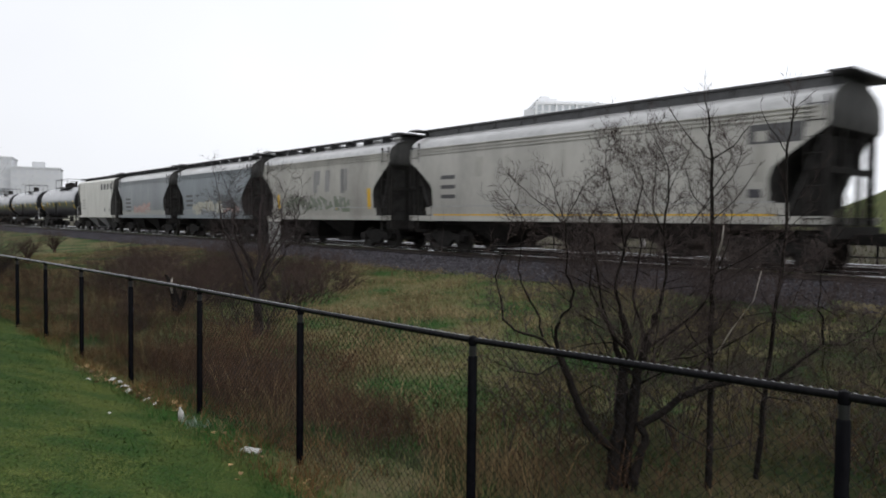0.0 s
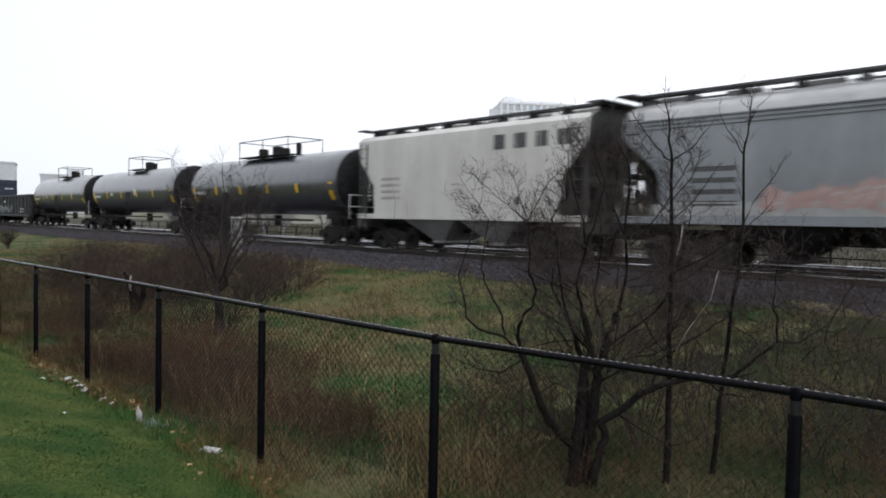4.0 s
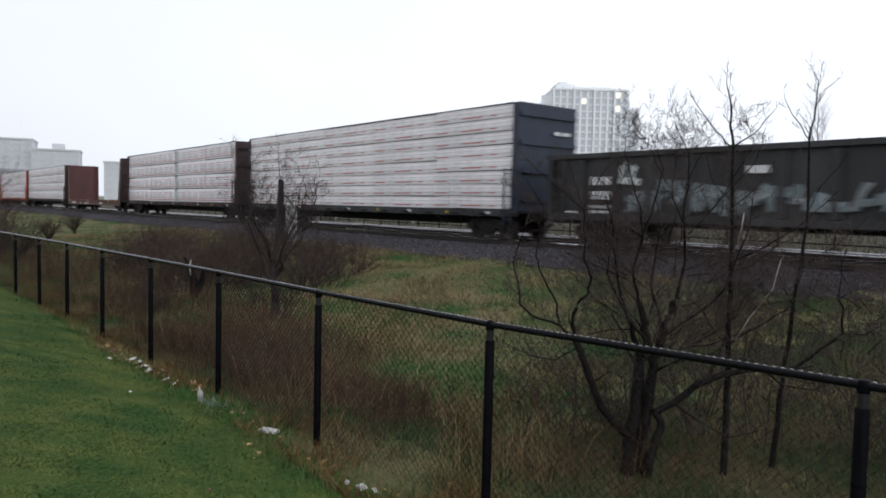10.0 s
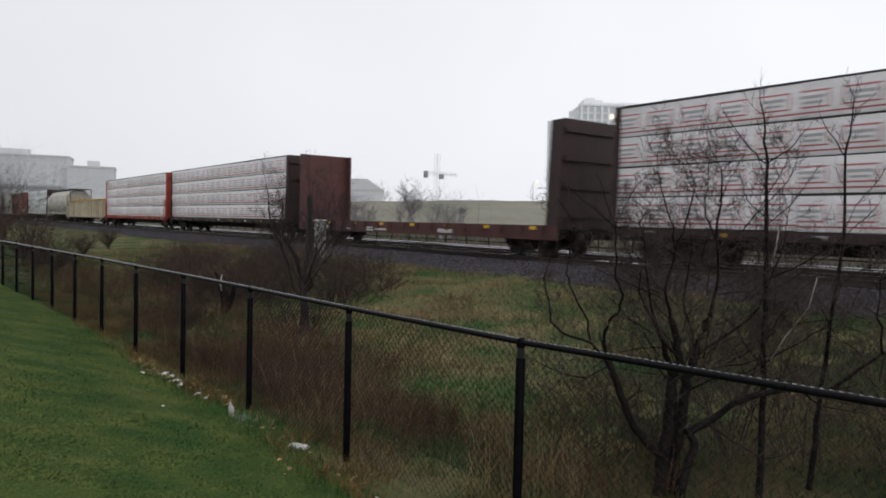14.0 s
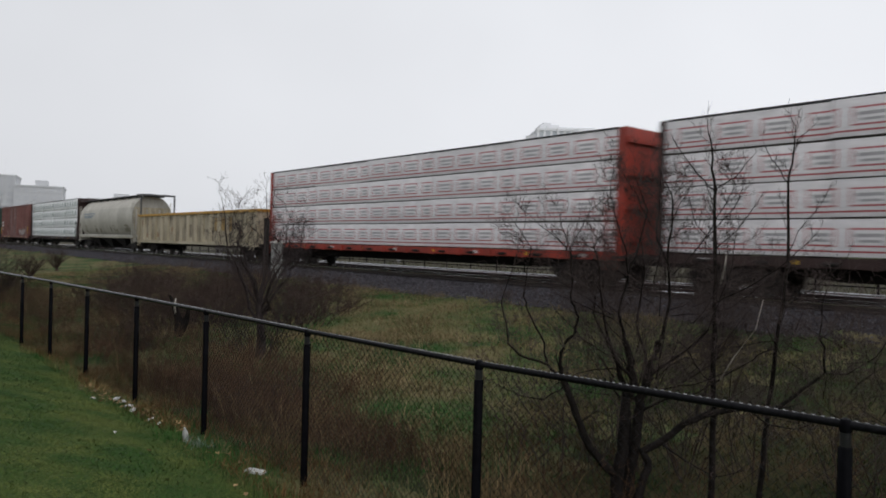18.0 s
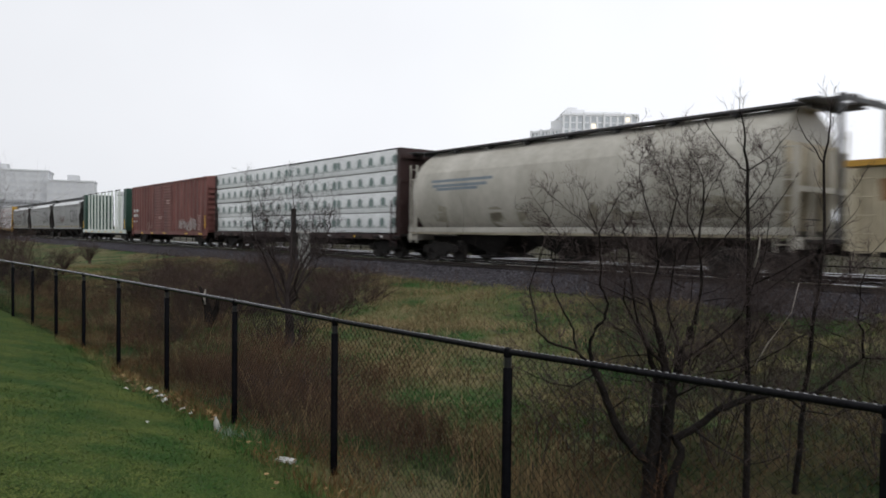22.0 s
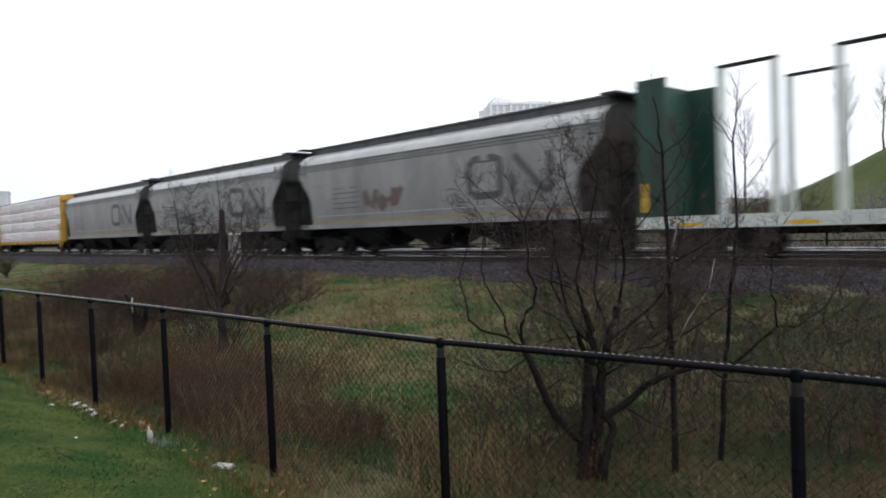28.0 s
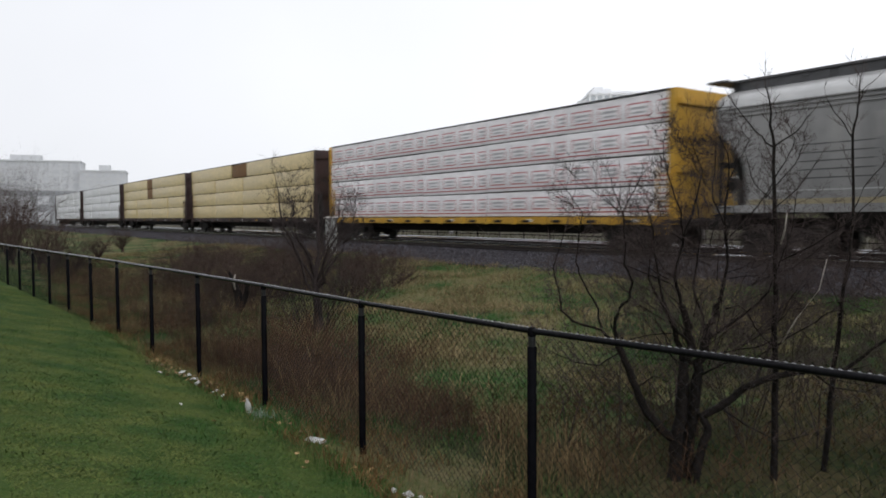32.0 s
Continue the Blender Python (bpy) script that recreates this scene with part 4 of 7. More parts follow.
def stake_car(label, s_front, length, frame_m, stake_m):
    """An empty flat car with green bulkheads and pale hoop stakes on both sides."""
    c = wagon("stake_flatcar", label, "flat wagon", s_front)
    L, top = length, 4.9
    part("deck", Shape().box(-L, 0, -1.42, 1.42, 1.0, 1.1), M_STRAP, c)
    for y in (-1.48, 1.48):
        part("side_sill", Shape().box(-L, 0, y - 0.05, y + 0.05, 0.82, 1.16), stake_m, c)
    for x, sgn in ((0.0, 1), (-L, -1)):
        bulkhead(c, x, sgn, frame_m, top + 0.12, half_top=1.45, thick=0.85)
    for i in range(6):
        for y, dx in ((-1.42, -2.5), (1.42, -1.9)):
            x = dx - 2.86 * i
            if x - 1.4 < -L + 0.3:
                continue
            h = Shape()
            for k in (0, -1.38):
                h.box(x + k - 0.09, x + k + 0.09, y - 0.06, y + 0.06, 1.1, top + 0.02)
            h = part("hoop_stake", h, stake_m, c)
            part("hoop_bar", Shape().box(x - 1.47, x + 0.09, y - 0.062, y + 0.062, top + 0.02, top + 0.1), M_TRUCK, h, "dark worn top bar")
    for i in range(6):
        x = -1.6 - (L - 3.2) * i / 5
        part("reflector", Shape().box(x - 0.35, x + 0.35, -1.536, -1.53, 0.87, 0.97), M_YELLOW, c)
    part("centre_sill", Shape().box(-L, 0, -0.35, 0.35, 0.6, 1.0), M_TRUCK, c)
    for x in (-0.25, -L + 0.25):
        part("corner_reflector", Shape().box(x - 0.09, x + 0.09, -1.56, -1.535, 1.3, 2.1), M_YELLOW, c)
    truck_parts(c, -1.95)
    truck_parts(c, -L + 1.95)
    couplers(c, L)
    return c


def boxcar(label, s_front, length, side_m, top=5.15):
    c = wagon("boxcar", label, "boxcar", s_front)
    L = length
    part("body", Shape().box(-L + 0.05, -0.05, -1.42, 1.42, 1.05, top - 0.25), side_m, c)
    roof = Shape().rings([[(x, y, z) for y, z in ((-1.5, top - 0.28), (-1.5, top - 0.2), (0, top), (1.5, top - 0.2), (1.5, top - 0.28))] for x in (0.0, -L)])
    part("roof", roof, side_m, c)
    for i in range(14):
        x = -0.6 - (L - 1.2) * i / 13
        part("roof_rib", Shape().rings([[(x - 0.04, y, z + o) for y, z in ((-1.49, top - 0.21), (0, top - 0.01), (1.49, top - 0.21))] + [(x + 0.04, y, z + o) for y, z in ((1.49, top - 0.21), (0, top - 0.01), (-1.49, top - 0.21))] for o in (0, 0.05)]), side_m, c)
    d0, d1 = -L * 0.395, -L * 0.66
    for y in (-1.45, 1.45):
        part("side_sill", Shape().box(-L, 0, y - 0.05, y + 0.05, 0.82, 1.08), side_m, c)
        n = 24
        for i in range(n + 1):
            x = -0.1 - (L - 0.2) * i / n
            if d1 < x < d0 and y < 0:
                continue
            o, e = (y + 0.03, y - 0.055) if y < 0 else (y - 0.03, y + 0.055)
            part("side_post", Shape().add([(x - 0.12, o, 1.08), (x + 0.12, o, 1.08), (x + 0.06, e, 1.12), (x - 0.06, e, 1.12), (x - 0.12, o, top - 0.3), (x + 0.12, o, top - 0.3), (x + 0.06, e, top - 0.34), (x - 0.06, e, top - 0.34)],
                                           [(0, 1, 2, 3), (4, 7, 6, 5), (0, 3, 7, 4), (1, 5, 6, 2), (3, 2, 6, 7)]), side_m, c)
    # two plug doors with pressed bars
    for a, b in ((d0, (d0 + d1) / 2 + 0.02), ((d0 + d1) / 2 - 0.02, d1)):
        door = part("door", Shape().box(b, a, -1.49, -1.42, 1.12, top - 0.38), side_m, c)
        for i in range(16):
            z = 1.3 + (top - 1.85) * i / 15
            part("pressed_bar", Shape().add([(b + 0.12, -1.49, z - 0.05), (a - 0.12, -1.49, z - 0.05), (a - 0.12, -1.49, z + 0.05), (b + 0.12, -1.49, z + 0.05), (b + 0.18, -1.53, z), (a - 0.18, -1.53, z)],
                                              [(0, 1, 5, 4), (1, 2, 5), (2, 3, 4, 5), (3, 0, 4)]), side_m, door)
        for x in (a - 0.25, b + 0.25):
            part("lock_rod", Shape().tube([(x, -1.52, 1.1), (x, -1.52, top - 0.4)], 0.02, 6), side_m, door)
    for x, sg in ((0.0, 1), (-L, -1)):
        for i in range(9):
            z = 1.3 + 0.37 * i
            a, b = sorted((x - sg * 0.05, x + sg * 0.04))
            part("end_corrugation", Shape().box(a, b, -1.35, 1.35, z - 0.09, z + 0.09), side_m, c)
        ladder(c, x - sg * 0.42, -1.53, 0.6, 2.3, side_m)
        a, b = sorted((x - sg * 0.12, x - sg * 0.3))
        part("corner_reflector", Shape().box(a, b, -1.54, -1.512, 1.3, 2.2), M_YELLOW, c)
    for x in (-L + 3.2, -L + 6.2, -L * 0.5, -4.2, -1.2):
        part("reflector", Shape().box(x - 0.3, x + 0.3, -1.512, -1.505, 0.86, 0.97), M_YELLOW, c)
    part("centre_sill", Shape().box(-L, 0, -0.35, 0.35, 0.6, 1.05), M_TRUCK, c)
    truck_parts(c, -2.3)
    truck_parts(c, -L + 2.3)
    couplers(c, L)
    return c


# ---------------------------------------------------------------- the train
P_PALE = mat("dusty_pale_grey_paint", (0.360, 0.348, 0.324), (0.528, 0.516, 0.480), 1.1, 0.55, streak=0.25, fine=12)
P_TANGREY = mat("dirty_tan_grey_paint", (0.300, 0.288, 0.263), (0.475, 0.463, 0.425), 1.1, 0.55, streak=0.25, fine=12)
P_BLUEGREY = mat("blue_grey_paint", (0.165, 0.190, 0.212), (0.258, 0.285, 0.308), 1.0, 0.5, streak=0.25, fine=10)
P_MIST = mat("mist_grey_paint", (0.205, 0.222, 0.240), (0.308, 0.325, 0.345), 1.0, 0.5, streak=0.25, fine=10)
P_WHITE = mat("off_white_paint", (0.529, 0.517, 0.483), (0.667, 0.655, 0.621), 1.3, 0.5, streak=0.3, fine=12)
P_CREAM = mat("weathered_cream_paint", (0.29, 0.27, 0.225), (0.54, 0.52, 0.465), 0.8, 0.5, streak=0.3, fine=9)
P_GREY = mat("weathered_grey_paint", (0.172, 0.172, 0.173), (0.312, 0.308, 0.306), 0.9, 0.5, streak=0.3, fine=10)
P_LID = mat("streaked_pale_roof_paint", (0.34, 0.34, 0.34), (0.5, 0.5, 0.5), 2.0, 0.35, fine=9, wet=0.6)
P_NAVY = mat("navy_blue_paint", (0.012, 0.018, 0.035), (0.03, 0.04, 0.065), 1.5, 0.5)
P_BROWN = mat("dark_oxide_brown_paint", (0.022, 0.011, 0.0105), (0.050, 0.026, 0.024), 1.5, 0.6, streak=0.3)
P_OXIDE = mat("red_oxide_paint", (0.115, 0.042, 0.037), (0.225, 0.094, 0.082), 1.2, 0.6, streak=0.25)
P_RED = mat("bright_red_paint", (0.20, 0.028, 0.018), (0.40, 0.05, 0.03), 1.5, 0.5, streak=0.3)
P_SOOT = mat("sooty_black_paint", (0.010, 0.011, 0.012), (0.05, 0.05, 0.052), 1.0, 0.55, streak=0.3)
P_SAND = mat("chalky_sand_paint", (0.322, 0.276, 0.184), (0.552, 0.494, 0.380), 0.9, 0.65, streak=0.2, fine=7)
P_GRIMESAND = mat("grime_streaked_sand_paint", (0.143, 0.117, 0.078), (0.572, 0.507, 0.377), 1.3, 0.7, streak=0.35, fine=5)
P_BROWNWOOD = mat("rain_darkened_brown_lumber", (0.13, 0.065, 0.025), (0.22, 0.12, 0.05), 3, 0.75, streak=4)
P_DRIP = mat("grey_rain_streak", (0.172, 0.170, 0.167), (0.345, 0.339, 0.333), 2.5, 0.5, streak=0.2, fine=10)
P_FADEDOCHRE = mat("blotchy_faded_ochre_paint", (0.24, 0.15, 0.05), (0.46, 0.31, 0.12), 5, 0.6, fine=14)
P_DULLOXIDE = mat("dull_oxide_paint", (0.060, 0.022, 0.020), (0.110, 0.043, 0.038), 1.2, 0.6, streak=0.25)
P_OCHRE = mat("yellow_ochre_paint", (0.42, 0.22, 0.03), (0.55, 0.32, 0.06), 2.0, 0.55)
P_GREEN = mat("bottle_green_paint", (0.010, 0.04, 0.03), (0.025, 0.07, 0.05), 1.5, 0.5, streak=0.3)
P_STAKE = mat("pale_sage_paint", (0.50, 0.54, 0.50), (0.66, 0.70, 0.66), 3.0, 0.55)
P_GOLD = mat("yellow_gold_paint", (0.40, 0.22, 0.02), (0.55, 0.32, 0.04), 2.0, 0.55, streak=0.3)
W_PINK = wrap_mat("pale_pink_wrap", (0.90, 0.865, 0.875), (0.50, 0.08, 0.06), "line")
W_FRAME = wrap_mat("white_wrap_red_print", (0.86, 0.835, 0.855), (0.40, 0.055, 0.06), "frame", 1.2)
W_TREE = wrap_mat("white_wrap_green_print", (0.86, 0.88, 0.89), (0.040, 0.11, 0.095), "tree", 1.02)
W_TAN = wrap_mat("bare_yellow_lumber", (0.68, 0.54, 0.28), (0.4, 0.3, 0.12), "plain")
W_PLAIN = wrap_mat("plain_white_wrap", (0.78, 0.78, 0.80), (0.3, 0.3, 0.3), "plain")
S_PINK = mat("pink_spray_paint", (0.40, 0.26, 0.24), (0.54, 0.38, 0.35), 4, 0.6)
S_WHITE = mat("white_spray_paint", (0.42, 0.44, 0.44), (0.58, 0.6, 0.6), 4, 0.6)
S_TEAL = mat("washed_teal_spray_paint", (0.04, 0.052, 0.056), (0.24, 0.285, 0.30), 1.6, 0.6)
S_DARK = mat("dark_spray_paint", (0.04, 0.04, 0.05), (0.09, 0.09, 0.1), 4, 0.6)
S_RED = mat("rust_red_logo_paint", (0.115, 0.084, 0.081), (0.165, 0.118, 0.110), 4, 0.6)

hopper("pale grey covered hopper with a dark end frame", -10.3, 16.4, P_PALE, sill_m=P_PALE, end_m=M_TRUCK, cut=1.8)
w1 = hopper("long dusty pale grey covered hopper with yellow sill tape", 7.48, 16.6, P_PALE, roof_m=P_LID, end_m=M_TRUCK, trough=True, cut=1.55)
w2 = hopper("dirty tan-grey covered hopper with yellow end marks", 25.35, 12.05, P_TANGREY, roof_m=P_LID, bays=2, end_m=M_TRUCK, cut=1.3)
w3 = hopper("blue-grey covered hopper with low graffiti", 38.73, 11.77, P_BLUEGREY, roof_m=P_LID, bays=2, end_m=M_TRUCK, cut=1.3)
w4 = hopper("mist-grey covered hopper with pink graffiti", 51.83, 12.21, P_MIST, roof_m=P_LID, bays=2, end_m=M_TRUCK, cut=1.3)
w5 = hopper("short off-white flat-sided covered hopper", 65.11, 11.83, P_WHITE, height=4.9, flat=True, bays=2, end_m=P_ENDGRIME)
tank("black tank car with a long railed top platform", 77.55, 17.1, 1)
tank("black tank car with yellow reflectors and one white diamond", 95.10, 17.5, 2)
tank("black tank car with small railed top platform", 112.60, 17.0, 0)
w9 = gondola("sooty black ribbed gondola with pale graffiti", 129.75, 17.25, P_SOOT, P_SOOT, height=2.82, ribs=14)
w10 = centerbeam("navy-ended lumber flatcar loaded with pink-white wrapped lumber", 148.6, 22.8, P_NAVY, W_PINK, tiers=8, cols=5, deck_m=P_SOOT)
w11 = centerbeam("brown lumber flatcar loaded with red-printed white packs", 173.2, 23.55, P_BROWN, W_FRAME, cols=5, split=(-10.95, -11.80))
w12 = bulkhead_flat("empty rust-red bulkhead flatcar", 199.18, 20.5, P_DULLOXIDE)
w13 = centerbeam("brown lumber flatcar loaded with printed white packs", 221.3, 23.4, P_BROWN, W_FRAME, cols=5)
w14 = centerbeam("bright red lumber flatcar loaded with red-printed white packs", 245.9, 23.4, P_RED, W_FRAME, cols=5)
w15 = gondola("chalky sand-coloured gondola with an ochre top rail", 270.8, 20.9, P_SAND, P_OCHRE, height=2.85, ribs=17, panel_m=P_GRIMESAND)
w16 = hopper("weathered cream rounded covered hopper with faded slate-blue stripes", 292.8, 17.1, P_CREAM, tube=True, lip=0.9, height=4.8)
w17 = centerbeam("oxide-red lumber flatcar loaded with green-printed white packs", 310.6, 22.4, P_BROWN, W_TREE, cols=4)
w18 = boxcar("rust-red boxcar with plug doors and white graffiti", 334.7, 18.97, P_OXIDE)
w19 = stake_car("empty flatcar with bottle-green end walls and pale hoop stakes", 355.8, 17.8, P_GREEN, P_STAKE)
w20 = hopper("weathered grey covered hopper with a large dark emblem", 374.62, 16.9, P_GREY, roof_m=P_LID, end_m=M_TRUCK, trough=True, cut=1.05)
w21 = hopper("weathered grey covered hopper with a large dark emblem", 392.9, 16.65, P_GREY, roof_m=P_LID, end_m=M_TRUCK, trough=True, cut=1.05)
w22 = hopper("weathered grey covered hopper with a large dark emblem", 410.9, 16.6, P_GREY, roof_m=P_LID, end_m=M_TRUCK, trough=True, cut=1.05)
w23 = centerbeam("yellow lumber flatcar loaded with red-printed white packs", 428.75, 22.45, P_GOLD, W_FRAME, cols=5)
w24 = centerbeam("brown lumber flatcar stacked with bare yellow lumber", 452.9, 23.4, P_BROWN, W_TAN, cols=4, gaps=((3, -10.9, -13.9),))
w25 = centerbeam("brown lumber flatcar stacked with bare yellow lumber", 477.6, 23.4, P_BROWN, W_TAN, cols=4, gaps=((3, -11.2, -13.2), (2, -11.2, -13.2)))
w26 = centerbeam("brown lumber flatcar stacked with plain white packs", 502.3, 23.2, P_BROWN, W_PLAIN, cols=4)
w27 = centerbeam("brown lumber flatcar stacked with plain white packs", 526.9, 23.2, P_BROWN, W_PLAIN, cols=4)

SILL_TAN = mat("tan_grimed_sill_paint", (0.26, 0.22, 0.14), (0.36, 0.31, 0.21), 2.0, 0.6, streak=0.3)


def bar_rows(c, x0, x1, z0, z1, rows, material, face, fill=0.45):
    """Stencilled lines as plain bars on a side."""
    h = (z1 - z0) / rows
    for i in range(rows):
        s = Shape()
        z = z0 + h * (i + 0.5)
        stroke(s, [(x0, z), (x1, z)], h * fill, face)
        part("stencil_mark", s, material, c)


def hull(k):
    return lambda z: hull_y(z, k)


K = (4.92 - 0.2) / 4.22
for c, L in ((w1, 16.6), (w2, 12.05), (w3, 11.77), (w4, 12.21), (w20, 16.9), (w21, 16.65), (w22, 16.6)):
    band = Shape()
    grey = c in (w20, w21, w22)
    stroke(band, [(-1.1, 1.48 if grey else 1.58), (-L + 1.1, 1.48 if grey else 1.58)], 0.14 if grey else 0.3, hull(K))
    part("lower_band", band, {w1: P_PALE, w2: P_TANGREY, w3: P_MIST, w4: P_LID}.get(c, SILL_TAN), c)
    line = Shape()
    stroke(line, [(-1.4, 1.76), (-L + 1.4, 1.76)], 0.035, lambda z: hull(K)(z) - 0.002)
    part("pale_line", line, P_LID, c)
tape = Shape()
stroke(tape, [(-1.4, 1.43), (-15.0, 1.43)], 0.05, lambda z: hull(K)(z) - 0.003)
part("sill_tape", tape, M_YELLOW, w1, "yellow reflective tape along the sill")
bar_rows(w1, -13.65, -14.5, 1.95, 3.05, 3, M_GREYMARK, hull(K), 0.4)
bar_rows(w1, -0.7, -2.1, 3.2, 3.75, 1, M_GREYMARK, hull(K), 0.9)
bar_rows(w1, -1.75, -2.1, 1.85, 2.1, 1, S_DARK, hull(K), 0.9)
for x, z0, z1 in ((-1.6, 1.7, 2.6), (-4.3, 1.7, 2.05), (-10.1, 1.7, 2.5)):
    y_ = Shape()
    stroke(y_, [(x, z0), (x, z1)], 0.28, hull(K))
    part("yellow_mark", y_, M_YELLOW, w2)
tags(w2, 61, -9.4, -3.2, 1.55, 2.5, hull(K), (mat("faded_green_spray", (0.15, 0.18, 0.13), (0.24, 0.27, 0.21), 4, 0.6), P_GREY), 9, "faded green graffiti")
tags(w3, 62, -8.6, -4.0, 1.5, 2.4, hull(K), (mat("chalky_cream_spray", (0.42, 0.40, 0.33), (0.52, 0.5, 0.43), 4, 0.6), S_WHITE), 4, "chalky cream graffiti", 1.7)
tags(w3, 63, -4.0, -1.8, 1.5, 2.0, hull(K), (S_PINK, S_DARK), 4, "small pink graffiti")
bar_rows(w3, -8.8, -9.9, 1.9, 2.8, 3, M_GREYMARK, hull(K))
tags(w4, 64, -8.0, -4.1, 1.45, 2.35, hull(K), (S_PINK, S_WHITE), 6, "salmon pink graffiti", 2.2)
bar_rows(w4, -8.7, -10.0, 1.6, 2.8, 4, M_GREYMARK, hull(K))
flat_side = lambda z: -1.526
marks(w5, [(-4.0, -3.5, 3.6, 4.1), (-3.1, -2.55, 3.6, 4.1), (-2.15, -1.65, 3.6, 4.1), (-1.25, -0.7, 3.6, 4.1)], M_GREYMARK, -1.524, "emblem_block")
bar_rows(w5, -9.0, -10.2, 1.9, 2.9, 4, P_TANGREY, flat_side)
marks(w5, [(-3.0, -2.75, 1.75, 2.0), (-1.6, -1.45, 1.7, 1.9)], S_DARK, -1.524)
for i in range(11):
    x = -1.0 - 1.0 * i
    part("side_seam", Shape().box(x - 0.012, x + 0.012, -1.532, -1.518, 1.9 if i in (0, 10) else 1.3, 4.2), P_WHITE, w5)

# black gondola: chalk-white blocks and pale scribbles between the ribs
marks(w9, [(-15.4, -14.5, 1.95, 2.2), (-15.4, -14.5, 1.5, 1.75), (-15.4, -14.5, 1.22, 1.32), (-15.4, -14.5, 1.06, 1.15), (-16.4, -15.9, 1.06, 1.12), (-3.6, -2.2, 1.5, 1.6), (-3.6, -2.2, 1.22, 1.3), (-10.2, -9.6, 2.2, 2.4)], M_WHITEMARK, -1.61)
tags(w9, 65, -14.0, -6.6, 1.05, 2.1, lambda z: -1.612, (S_TEAL, mat("faint_chalk_spray", (0.17, 0.18, 0.185), (0.33, 0.345, 0.35), 3, 0.6)), 7, "faint blue-white graffiti")
tags(w9, 66, -14.2, -13.4, 1.9, 2.7, lambda z: -1.613, (S_WHITE, S_DARK), 1, "white graffiti flourish")
# marks on the navy end wall
for y0, y1 in ((0.25, 0.6), (0.68, 1.1)):
    part("stencil_mark", Shape().box(0.101, 0.108, y0, y1, 3.86, 3.98), M_WHITEMARK, w10)
# sand gondola: three ochre squares, rust patches
marks(w15, [(-6.1, -5.4, 1.75, 2.55), (-5.05, -4.5, 1.75, 2.55), (-4.2, -3.5, 1.75, 2.55)], P_FADEDOCHRE, -1.484, "emblem_square")
rust = mat("rust_bleed", (0.20, 0.10, 0.05), (0.32, 0.2, 0.11), 3, 0.8)
rr = random.Random(4)
grime = mat("soot_grime", (0.12, 0.10, 0.072), (0.33, 0.285, 0.215), 1.8, 0.85, fine=6)
for i in range(22):
    x = rr.choice((rr.uniform(-10.5, -7.0), rr.uniform(-3.5, -0.5), rr.uniform(-20, -18), rr.uniform(-7.0, -3.5)))
    z = rr.uniform(1.5, 2.8)
    s_ = Shape()
    stroke(s_, [(x, z), (x + rr.uniform(-0.1, 0.1), (z + 1.1) / 2), (x + rr.uniform(-0.15, 0.15), 1.06 + rr.uniform(0, 0.3))], rr.uniform(0.1, 0.45), lambda z, i=i: -1.4825 - 0.0001 * i)
    part("grime_streak", s_, grime, w15)
for i in range(16):
    x = rr.uniform(-20.5, -0.5)
    z = rr.uniform(1.2, 2.6)
    s_ = Shape()
    stroke(s_, [(x, z), (x + rr.uniform(-0.1, 0.1), z - rr.uniform(0.15, 0.6))], rr.uniform(0.08, 0.3), lambda z: -1.485)
    part("rust_streak", s_, rust, w15)
# cream hopper: teal stripe, dark smudges low down
teal = mat("faded_slate_lettering", (0.13, 0.17, 0.21), (0.22, 0.26, 0.29), 4, 0.6)


def tube_face(z, k=(4.8 - 0.2) / 4.36):
    t = [(1.25, 1.05), (1.5, 1.25), (1.9, 1.45), (2.4, 1.56), (2.75, 1.575), (3.1, 1.54), (3.45, 1.43), (3.8, 1.22)]
    z = z / k
    for (a, ya), (b, yb) in zip(t, t[1:]):
        if z <= b:
            return -(ya + (yb - ya) * max(0.0, (z - a) / (b - a))) - 0.006
    return -1.35


for x0, x1, z in ((-11.6, -15.4, 3.28), (-11.9, -15.3, 3.08), (-12.4, -15.0, 2.94)):
    s_ = Shape()
    stroke(s_, [(x0, z), (x1, z)], 0.11, tube_face)
    part("slate_stripe", s_, teal, w16)
smudge = mat("dark_grime_smear", (0.19, 0.17, 0.13), (0.38, 0.36, 0.29), 1.2, 0.8, fine=6)
for i in range(15):
    x = rr.uniform(-16.0, -1.2)
    s_ = Shape()
    stroke(s_, [(x, 1.5), (x + rr.uniform(-0.2, 0.2), 1.7), (x + rr.uniform(-0.3, 0.3), rr.uniform(1.8, 2.3))], rr.uniform(0.3, 0.7), tube_face)
    part("grime_smear", s_, smudge, w16)
for y in (-1.44,):
    part("running_board", Shape().box(-16.8, -0.3, y - 0.06, y + 0.04, 1.12, 1.30), P_SAND, w16)
# boxcar lettering as bars, and sprayed white loops
marks(w18, [(-18.3, -17.8, 2.74, 2.98), (-17.5, -16.95, 2.74, 2.98), (-18.3, -17.7, 2.32, 2.54), (-17.5, -17.0, 2.32, 2.54), (-18.3, -17.9, 1.86, 1.95), (-17.5, -17.2, 1.86, 1.95)], M_WHITEMARK, -1.512)
tags(w18, 67, -5.8, -1.9, 1.1, 2.3, lambda z: -1.512, (mat("washed_white_spray", (0.24, 0.20, 0.19), (0.52, 0.50, 0.49), 5, 0.6), S_PINK), 7, "white sprayed graffiti")
tags(w18, 68, -14.4, -12.7, 1.1, 2.1, lambda z: -1.512, (P_OXIDE, S_PINK), 3, "thin pale graffiti outlines")
bar_rows(w18, -1.05, -1.7, 1.15, 2.3, 9, S_PINK, lambda z: -1.512, 0.35)
